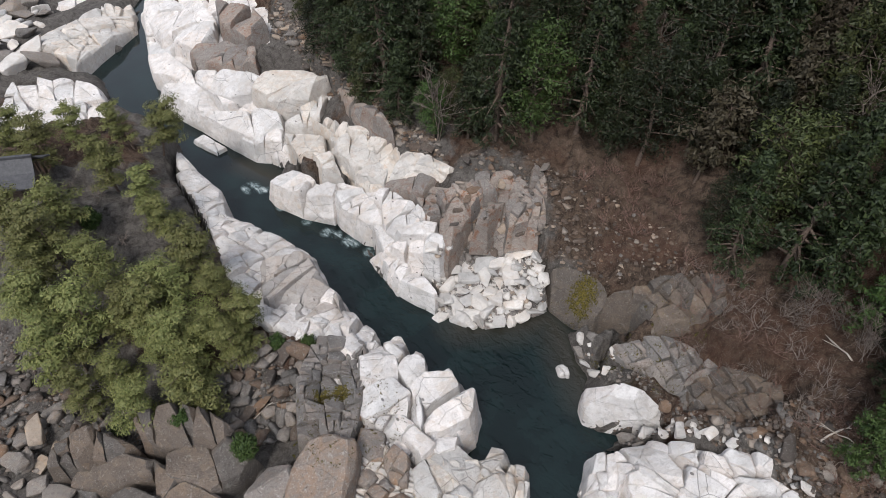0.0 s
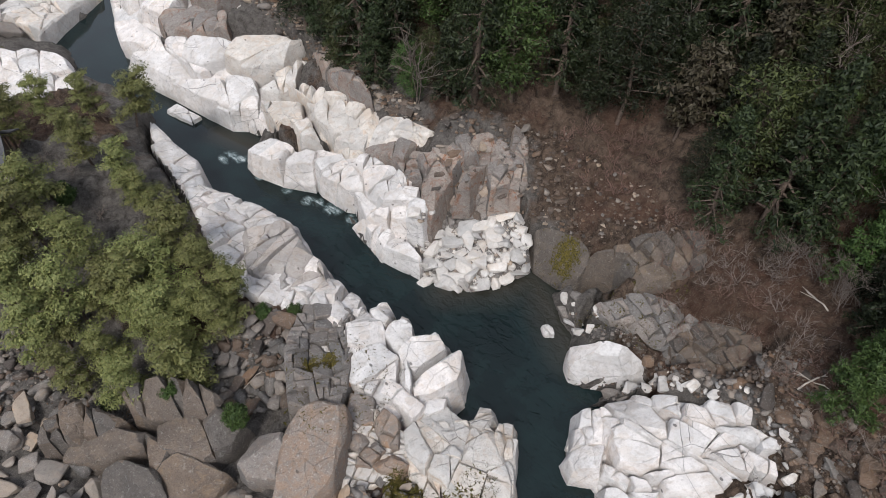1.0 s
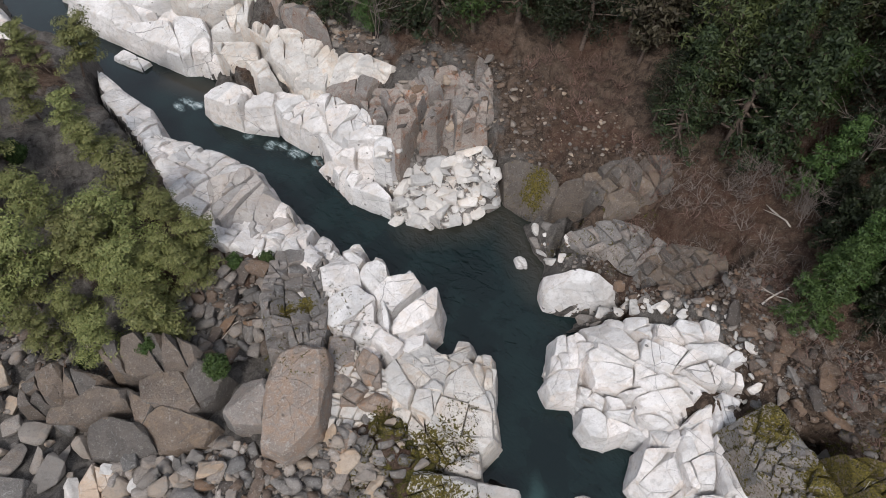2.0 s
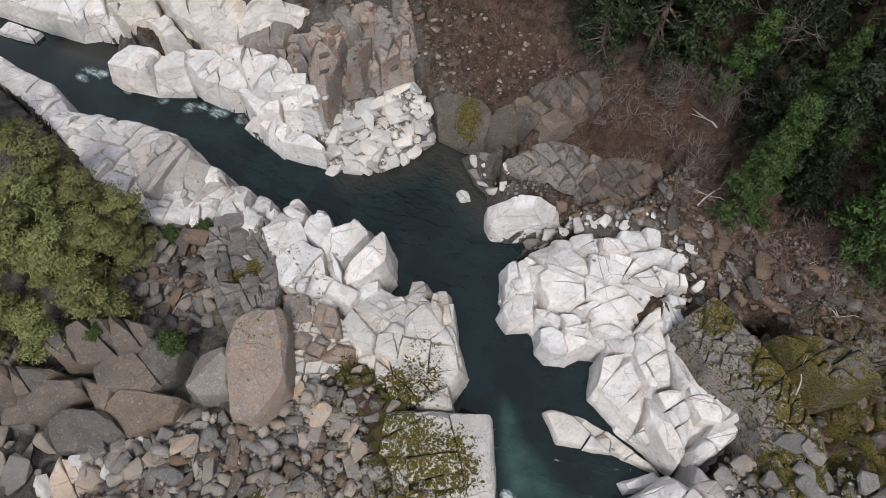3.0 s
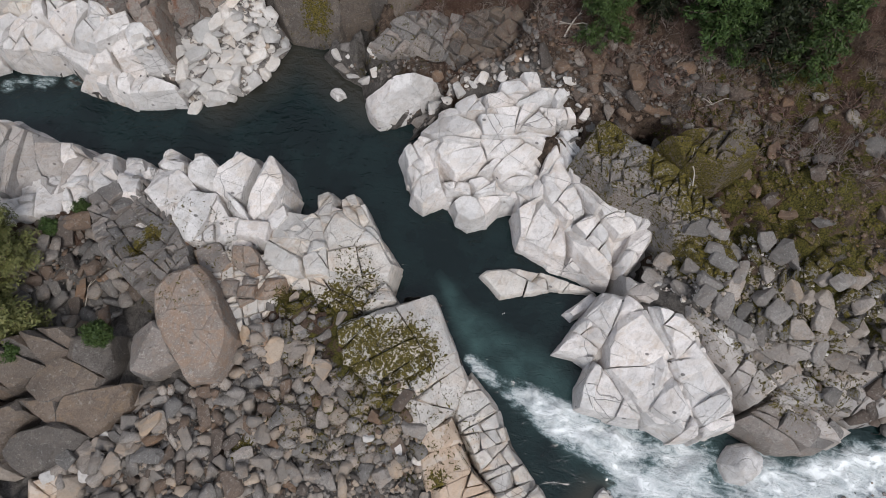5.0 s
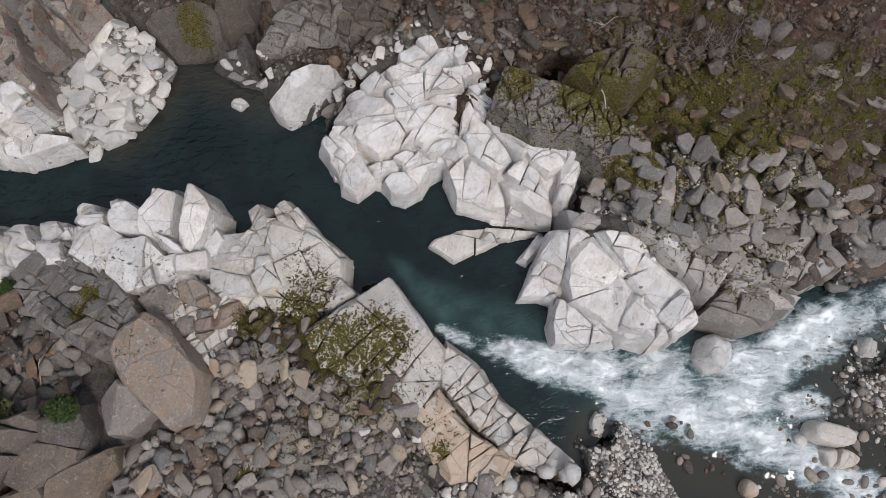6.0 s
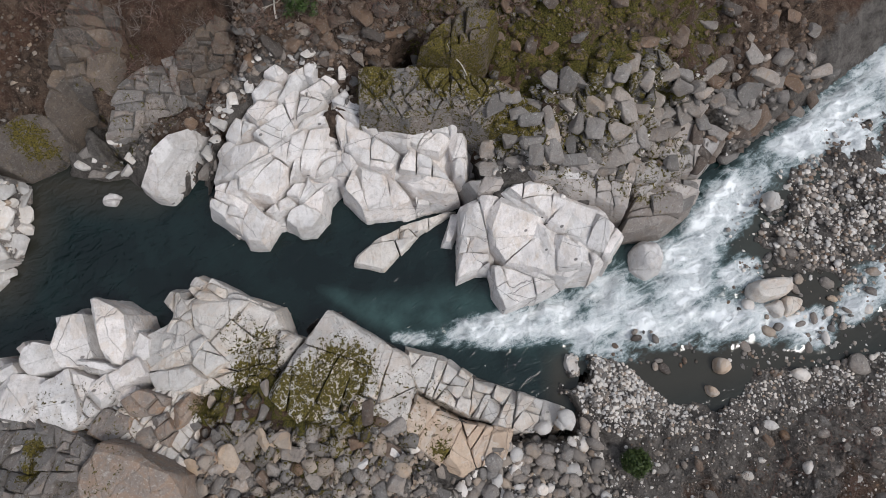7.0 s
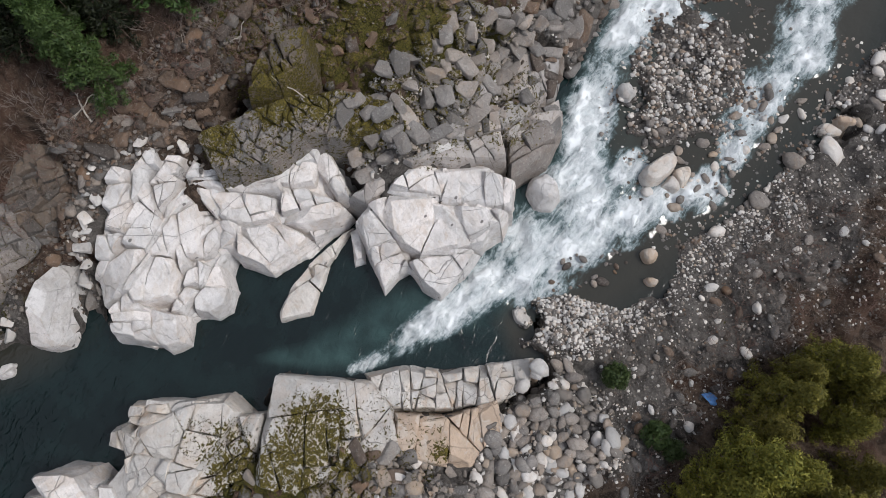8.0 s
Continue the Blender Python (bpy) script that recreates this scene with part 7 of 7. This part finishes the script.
def tree(name, seed, height, spread, kind, leaf, label, bark=None, bare=0.25, fine=1.0):
    """One tree at the origin: trunk with limbs, and a crown of leaf clumps."""
    g = np.random.default_rng(seed)
    root = new(name)
    lean = g.normal(size=2) * (0.10 if kind == "pine" else 0.02) * height
    top = np.array([lean[0], lean[1], height])
    line = [np.array([0, 0, -0.6])] + [top * k + np.r_[g.normal(size=2) * 0.12, 0] for k in (0.3, 0.6, 0.85, 1.0)]
    r = height * 0.022
    segs = [(line[k], line[k + 1], r * (1 - 0.22 * k), r * (1 - 0.22 * (k + 1))) for k in range(4)]
    spots, radii = [], []
    count = {"pine": 17, "conifer": 64, "broad": 34}[kind]
    for k in range(count):
        f = bare + (1 - bare) * (k + 0.5) / count
        a = k * 2.4 + g.normal() * 0.5
        if kind == "conifer":
            reach = spread * (1.02 - f) ** 0.75 * (0.65 + 0.6 * g.random())
            drop = -0.12 * reach
        elif kind == "pine":
            reach = spread * (0.45 + 0.6 * g.random()) * (1.1 - 0.55 * f)
            drop = 0.22 * reach
        else:
            reach = spread * math.sin(math.pi * (0.12 + 0.80 * (f - bare) / (1 - bare))) ** 0.6 * (0.6 + 0.5 * g.random())
            drop = 0.25 * reach
        start = top * f
        end = start + np.array([math.cos(a) * reach, math.sin(a) * reach, drop])
        segs.append((start, end, r * 0.4 * (1.1 - f) + 0.012, 0.012))
        steps = 3 if kind == "conifer" else 2
        for s in range(steps):
            q = start + (end - start) * (0.45 + 0.6 * s / steps) + g.normal(size=3) * 0.15
            spots.append(q)
            radii.append({"pine": 0.85, "conifer": 0.50, "broad": 0.85}[kind] * (0.7 + 0.6 * g.random()) * spread / 2.4)
    spots.append(top)
    radii.append(0.4)
    per = round({"pine": 170, "conifer": 28, "broad": 74}[kind] * fine)
    c, ax, ay = sprays(g, np.array(spots), np.array(radii), per, {"pine": 0.115, "conifer": 0.165, "broad": 0.135}[kind] / fine ** 0.5,
                       {"pine": 0.34, "conifer": 0.6, "broad": 0.8}[kind], 0.9 if kind == "pine" else 0.4)
    part("trunk", sticks("trunk", segs, bark or BARK, 5), None, root)
    part("crown", leaves("crown", c, ax, ay, leaf), None, root)
    return tagged(root, label, "tree")


def twig_mesh(name, seed, height, material, stems=9, lean=0.55, twigs=5, thick=0.032):
    g = np.random.default_rng(seed)
    segs = []

    def grow(p, w, length, r, level):
        q = p + w * length * 0.5
        w2 = w + g.normal(size=3) * 0.22
        w2 /= np.linalg.norm(w2)
        e = q + w2 * length * 0.5
        segs.append((p, q, r, r * 0.8))
        segs.append((q, e, r * 0.8, r * 0.5))
        if level:
            for _ in range(twigs):
                f = g.random()
                s = p + (e - p) * (0.3 + 0.7 * f)
                d = w2 + g.normal(size=3) * 0.62 + (0, 0, 0.1)
                grow(s, d / np.linalg.norm(d), length * (0.35 + 0.25 * g.random()), r * 0.5, level - 1)

    for _ in range(stems):
        d = np.array([*(g.normal(size=2) * lean), 1.0])
        grow(np.array([*(g.normal(size=2) * 0.12), -0.15]), d / np.linalg.norm(d), height * (0.5 + 0.4 * g.random()), thick, 2)
    return sticks(name, segs, material, 3)


def shrub(name, seed, height, material, label, stems=9, lean=0.55, twigs=5, thick=0.032, category="shrub"):
    return tagged(part(name, twig_mesh(name, seed, height, material, stems, lean, twigs, thick), None), label, category)


def plant(source, places, seed, scale=(0.8, 1.25), group="", sink=0.05):
    """Copies of the sources at places on the ground; the sources themselves take the first ones."""
    g = random.Random(seed)
    z = surface(np.array([p[0] for p in places]), np.array([p[1] for p in places]))
    for k, ((x, y), h) in enumerate(zip(places, z)):
        src = source[k % len(source)]
        s = g.uniform(*scale)
        m = pose(x, y, h - sink, g.gauss(0, 3), g.gauss(0, 3), g.uniform(0, 360)) @ Matrix.Scale(s, 4)
        if k < len(source):
            ob = src
            ob.matrix_world = m
        else:
            ob = copy_thing(src, m)
            ob.scale = (s, s, s)
        if group:
            tagged(ob, group=group)


def thicket(name, label, sources, places, seed, scale=(0.7, 1.3)):
    """A thicket whose shrubs nobody could count, as one mesh."""
    g = random.Random(seed)
    z = surface(np.array([p[0] for p in places]), np.array([p[1] for p in places]))
    forms = []
    for src in sources:
        co = np.zeros(len(src.vertices) * 3)
        src.vertices.foreach_get("co", co)
        forms.append((co.reshape(-1, 3), np.array([p.vertices[:] for p in src.polygons])))
    V, F, M, base = [], [], [], 0
    for k, ((x, y), h) in enumerate(zip(places, z)):
        co, faces = forms[k % len(forms)]
        m = np.array(pose(x, y, h - 0.05, g.gauss(0, 5), g.gauss(0, 5), g.uniform(0, 360)) @ Matrix.Scale(g.uniform(*scale), 4))
        V.append(co @ m[:3, :3].T + m[:3, 3])
        F.append(faces + base)
        M.append(np.full(len(faces), k % len(forms)))
        base += len(co)
    v, f = np.concatenate(V), np.concatenate(F)
    me = bpy.data.meshes.new(name)
    me.vertices.add(len(v))
    me.vertices.foreach_set("co", v.astype(np.float32).ravel())
    me.loops.add(f.size)
    me.loops.foreach_set("vertex_index", f.astype(np.int32).ravel())
    me.polygons.add(len(f))
    me.polygons.foreach_set("loop_start", np.arange(0, f.size, f.shape[1], dtype=np.int32))
    for src in sources:
        me.materials.append(src.materials[0])
    me.polygons.foreach_set("material_index", np.concatenate(M).astype(np.int32))
    me.update(calc_edges=True)
    return tagged(part(name, me, None), label, "scrub", kind="stuff")


def grove(ring, apart, seed, limit=400):
    """Places in a ring that keep apart."""
    g = np.random.default_rng(seed)
    a = np.array(ring)
    x, y = g.uniform(a[:, 0].min(), a[:, 0].max(), 30000), g.uniform(a[:, 1].min(), a[:, 1].max(), 30000)
    ok = within(x, y, ring)
    kept = np.zeros((0, 2))
    for p in np.c_[x[ok], y[ok]][:9000]:
        if not len(kept) or ((kept - p) ** 2).sum(1).min() > apart * apart:
            kept = np.r_[kept, p[None]]
        if len(kept) >= limit:
            break
    return [(float(p), float(q)) for p, q in kept]


# the pines on the knoll
pines = [tree("pine_tree", 10 + k, 5.6 + 0.5 * (k % 3), 2.3 + 0.25 * (k % 2), "pine", PINE, "crooked pine with olive needle tufts on the knoll") for k in range(4)]
plant(pines, [(-39.4, 56.2), (-38.7, 49.1), (-32.6, 55.3), (-30.0, 55.2), (-41.0, 50.3), (-31.0, 47.0), (-26.3, 43.7), (-32.4, 41.8), (-23.7, 40.9),
              (-34.9, 38.6), (-31.1, 36.4), (-26.6, 34.7), (-31.2, 32.2), (-27.4, 30.6), (-23.0, 31.5), (-20.0, 32.7), (-17.6, 31.3), (-24.6, 27.4), (-26.6, 25.4),
              (-20.4, 27.5), (-18.1, 26.6), (-22.7, 24.2), (-15.9, 28.7), (-18.5, 35.1), (-20.8, 35.8), (-33.5, 35.6), (-30.8, 28.8), (-21.6, 29.5), (-15.9, 31.0), (-28.2, 28.5), (-19.5, 29.9), (-33.6, 33.0), (-25.4, 31.4)], 3, (0.8, 1.2), "pines on the knoll")
bushes = [tree("evergreen_bush", 30 + k, 1.6, 1.1, "broad", LIGHTLEAF, "low evergreen bush among the rocks", bare=0.05) for k in range(2)]
plant(bushes, [(-13.5, 31.1), (-11.0, 31.5), (-13.8, 21.3), (-18.9, 23.6), (-31.5, 41.9), (-24.9, 24.8), (2.2, -12.8), (-3.7, -15.5), (-2.4, -14.7)], 4, (0.5, 1.0), "low bushes")

# the wood on the steep bank
FOREST = [(-22.7, 84.7), (-15.3, 72.8), (-8.3, 62.7), (-1.1, 54.6), (4.2, 53.6), (8.7, 51.6), (12.6, 50.4), (18.0, 49.9), (22.3, 47.4), (23.2, 40.1), (24.5, 34.9), (27.7, 32.3), (32.1, 28.2), (35.4, 23.6)]
FOREST = FOREST + [(75, 20), (95, 70), (70, 120), (-10, 150), (-35, 110)]
wood = [tree("cedar_tree", 50 + k, 10.5 + k, 2.7 + 0.3 * (k % 3), "conifer", CEDAR, "dark green conifer in the steep wood", bare=0.12) for k in range(5)]
wood += [tree("evergreen_oak", 60 + k, 9.0 + k, 3.2, "broad", CEDAR, "dark round-crowned evergreen in the steep wood", bare=0.2) for k in range(2)]
wood += [tree("evergreen_oak", 70, 9.0, 3.0, "broad", LIGHTLEAF, "fresh green broad-leaved tree in the wood", bare=0.2)]
wood += [tree("evergreen_oak", 72, 8.5, 2.9, "broad", OLIVE, "olive-green evergreen tree in the wood", bare=0.2)]
wood += [tree("cedar_tree", 74, 10.0, 2.6, "conifer", OLIVE, "olive-green conifer in the steep wood", bare=0.15)]
wood += [tree("brown_tree", 76, 7.5, 2.6, "broad", DRY, "tree with sparse brown leaves in the wood", bare=0.25, fine=0.45)]
places = [p for p in grove(FOREST, 2.7, 5, 1500) if math.hypot(p[0], p[1]) < 110]
places.sort(key=lambda p: math.hypot(p[0], p[1]))
plant(wood, places[:230], 6, (0.65, 1.4), "trees of the steep wood", 0.3)
fresh = [tree("cedar_tree", 80, 8.0, 2.2, "conifer", LIGHTLEAF, "bright green young conifer at the wood's edge", bare=0.05, fine=3.0)]
plant(fresh, [(32.3, 21.6), (29.8, 20.1), (31.9, 18.4), (32.2, 11.9), (27.1, 18.4)], 7, (0.8, 1.2), "young conifers")
south = [tree("cypress_tree", 90 + k, 6.5, 2.3, "conifer", YELLOW, "yellow-green conifer beside the outer bank", bare=0.08, fine=3.0) for k in range(3)]
plant(south, [(-3.2, -21.1), (-0.4, -25.9), (-6.4, -17.4), (-6.2, -21.9), (-4.3, -26.7), (-0.0, -27.6), (-7.4, -26.6), (-2.7, -30.0), (-8.5, -23.3), (-5.3, -19.2), (-1.4, -22.9), (-7.1, -15.7), (-1.7, -28.5), (-7.6, -18.8)], 8, (0.85, 1.3), "conifers by the outer bank")

# bare scrub
SLOPE = [(20.2, 38.1), (24.3, 36.0), (27.1, 29.4), (27.6, 21.4), (33.5, 7.9), (32.3, -1.7), (29.4, 5.4), (27.2, 13.8), (24.4, 20.9), (19.7, 29.6)]
twiggy = [twig_mesh("scrub", 100 + k, 1.7, (TWIG, TWIG_RED)[k % 2], 8, 0.65, 3, 0.03) for k in range(5)]
thicket("thicket", "grey and reddish leafless scrub on the slope", twiggy, grove(SLOPE, 1.0, 9, 200), 10, (0.5, 1.2))
plant([shrub("bare_shrub", 120, 1.6, TWIG_RED, "red-brown leafless thicket in the gully", stems=9, twigs=4)], grove([(14.1, 48.3), (18.0, 49.3), (22.2, 46.8), (22.2, 41.7), (18.0, 42.1), (14.9, 44.8)], 1.2, 11, 26), 12, (0.7, 1.3), "thicket in the gully")
thicket("thicket", "grey-brown leafless scrub on the flat outer bank", twiggy, grove([(5.7, -22.9), (10.1, -26.1), (12.6, -32.4), (11.6, -37.4), (4.0, -40.4), (0.8, -30.3), (1.3, -23.2), (-2.5, -17.3), (-7.1, -13.1), (-6.7, -11.2), (2.3, -18.0)], 1.0, 13, 180), 14, (0.4, 1.0))
thicket("thicket", "leafless scrub along the upper slope", twiggy, grove([(31.5, 24.7), (30.8, 17.7), (30.8, 10.1), (32.1, 0.1), (34.9, -11.5), (40.1, -12.5), (38.3, 21.5)], 1.2, 15, 110), 16, (0.5, 1.1))
plant([shrub("bare_tree", 130, 5.5, TWIG, "leafless grey tree leaning from the wood's edge", 3, 0.5, 6, 0.05, "tree")], [(5.3, 54.6), (-12.2, 70.8), (-9.2, 67.1), (28.1, 30.0), (29.7, 28.6), (30.4, 26.9), (7.1, 55.9), (-15.3, 73.7)], 17, (0.7, 1.1), "leafless trees")
plant([shrub("bare_shrub", 140, 1.6, TWIG, "thin leafless scrub under the pines", stems=8)], grove([(-41.8, 46.6), (-35.6, 47.0), (-25.9, 45.0), (-21.4, 37.9), (-30.4, 29.8), (-35.6, 29.5)], 2.4, 18, 26), 19, (0.6, 1.1), "scrub under the pines")
plant([shrub("bare_tree", 131, 9.0, TWIG, "leafless grey tree standing in the wood", 3, 0.22, 6, 0.09, "tree")], grove(FOREST[2:14] + [(60, 40), (20, 80)], 7.5, 21, 22), 22, (0.8, 1.2), "leafless trees")
EDGE = [(30.5, 28.6), (36.8, 23.6), (34.5, 4.5), (31.7, 8.2), (31.7, 13.9), (30.8, 17.1), (30.5, 21.8)]
edge_trees = [tree("cedar_tree", 84 + k, 7.5 + k, 2.3, "conifer", (CEDAR, LIGHTLEAF)[k], "dark conifer at the lower edge of the wood", bare=0.06, fine=1.6) for k in range(2)]
plant(edge_trees, grove(EDGE, 2.6, 31, 48), 32, (0.7, 1.25), "trees of the steep wood", 0.3)
plant([shrub("bare_tree", 132, 4.2, TWIG, "grey bare tree leaning over the scrub", 4, 0.7, 6, 0.03, "tree")], [(27.7, 29.1), (29.9, 27.7), (29.8, 25.4), (26.6, 30.1), (30.6, 26.2)], 33, (0.8, 1.1), "leafless trees")



# ---- small things ----
def box(bm, size, m):
    r = bmesh.ops.create_cube(bm, size=1.0)
    bmesh.ops.transform(bm, matrix=m @ Matrix.Diagonal((*size, 1)), verts=r["verts"])


def shrine(x, y, turn):
    """A small timber shrine with a grey hipped-gable roof."""
    z = float(surface(np.array([x]), np.array([y]))[0])
    root = new("shrine")
    root.matrix_world = pose(x, y, z, 0, 0, turn)
    bm = bmesh.new()
    box(bm, (3.6, 3.2, 0.5), pose(0, 0, 0.05))
    part("base", bm, GREY, root, "grey stone base")
    bm = bmesh.new()
    box(bm, (2.9, 2.5, 2.2), pose(0, 0, 1.4))
    part("wall", bm, TIMBER, root)
    for sx, sy in itertools.product((-1, 1), repeat=2):
        bm = bmesh.new()
        box(bm, (0.16, 0.16, 2.3), pose(sx * 1.6, sy * 1.35, 1.4))
        part("post", bm, TIMBER, root)
    bm = bmesh.new()
    box(bm, (1.1, 0.06, 1.7), pose(0, -1.28, 1.2))
    part("door", bm, BARK, root, "dark slatted timber door")
    for side in (-1, 1):
        bm = bmesh.new()
        v = [bm.verts.new(c) for c in ((-2.5, side * 2.5, 2.35), (2.5, side * 2.5, 2.35), (2.2, 0.0, 4.0), (-2.2, 0.0, 4.0), (2.35, side * 1.15, 3.0), (-2.35, side * 1.15, 3.0))]
        bm.faces.new((v[0], v[1], v[4], v[5]))
        bm.faces.new((v[5], v[4], v[2], v[3]))
        ret = bmesh.ops.extrude_face_region(bm, geom=bm.faces[:])
        bmesh.ops.translate(bm, verts=[e for e in ret["geom"] if isinstance(e, bmesh.types.BMVert)], vec=(0, 0, -0.14))
        bmesh.ops.recalc_face_normals(bm, faces=bm.faces[:])
        part("roof", bm, SLATE, root, "grey sheet-metal roof slope")
    bm = bmesh.new()
    box(bm, (4.5, 0.28, 0.22), pose(0, 0, 4.05))
    part("ridge", bm, SLATE, root)
    return tagged(root, "small timber shrine under a grey roof among pines", "shrine")


shrine(*(-38.4, 44.9), 10)


def driftwood(x, y, length, turn, seed, thick=0.09, lift=0.15):
    g = np.random.default_rng(seed)
    xs = np.array([x - math.cos(radians(turn)) * length / 2, x + math.cos(radians(turn)) * length / 2])
    ys = np.array([y - math.sin(radians(turn)) * length / 2, y + math.sin(radians(turn)) * length / 2])
    zs = surface(xs, ys) + lift
    p, q = np.array([xs[0], ys[0], zs[0]]), np.array([xs[1], ys[1], zs[1]])
    line = [p + (q - p) * k + np.r_[g.normal(size=2) * 0.06 * length ** 0.5, 0.02] for k in np.linspace(0, 1, 6)]
    line[0], line[-1] = p, q
    branch = part("driftwood", tube("driftwood", line, [thick * (1 - 0.14 * k) for k in range(6)], DEADWOOD), None)
    for k in (2, 3):
        d = (q - p) / length + np.r_[g.normal(size=2) * 0.7, 0.15]
        part("twig", tube("twig", [line[k], line[k] + d * length * 0.12, line[k] + d * length * 0.22], [thick * 0.5, thick * 0.35, thick * 0.2], DEADWOOD), None, branch)
    return tagged(branch, "bleached bare branch lying on the ground", "driftwood", "driftwood")


for k, ((x, y), length, turn) in enumerate(zip([(26.6, 20.6), (30.0, 9.1), (-13.3, 26.6), (29.1, 26.9), (24.7, 6.3), (26.0, 20.4), (29.8, 8.8), (1.1, -10.8), (-1.6, -16.8), (27.8, 7.7), (28.4, -1.6), (27.6, 20.3), (29.4, 13.1)],
                                               (3.0, 3.2, 4.0, 2.5, 2.0, 2.4, 2.6, 1.2, 1.4, 1.8, 1.5, 1.6, 1.7), (20, 155, 35, 100, 60, 130, 110, 70, 20, 80, 140, 60, 30))):
    driftwood(x, y, length, turn, 200 + k, 0.05 + 0.03 * (k % 3 == 0))


def sheet_of_plastic(x, y):
    n = 14
    gx, gy = np.meshgrid(np.linspace(-0.7, 0.7, n), np.linspace(-0.4, 0.4, n))
    z = fbm(gx * 3, gy * 3, 90, 3) * 0.35
    hold = float(surface(np.array([x]), np.array([y]))[0])
    me = sheet("plastic_sheet", gx + x, gy + gx * 0.5 + y, np.ones(gx.shape, bool), z + hold + 0.16)
    ob = part("plastic_sheet", me, TARP)
    mod = ob.modifiers.new("thickness", "SOLIDIFY")
    mod.thickness = 0.02
    return tagged(ob, "crumpled blue plastic sheet caught in brown scrub", "plastic sheet")


sheet_of_plastic(*(-1.0, -19.6))
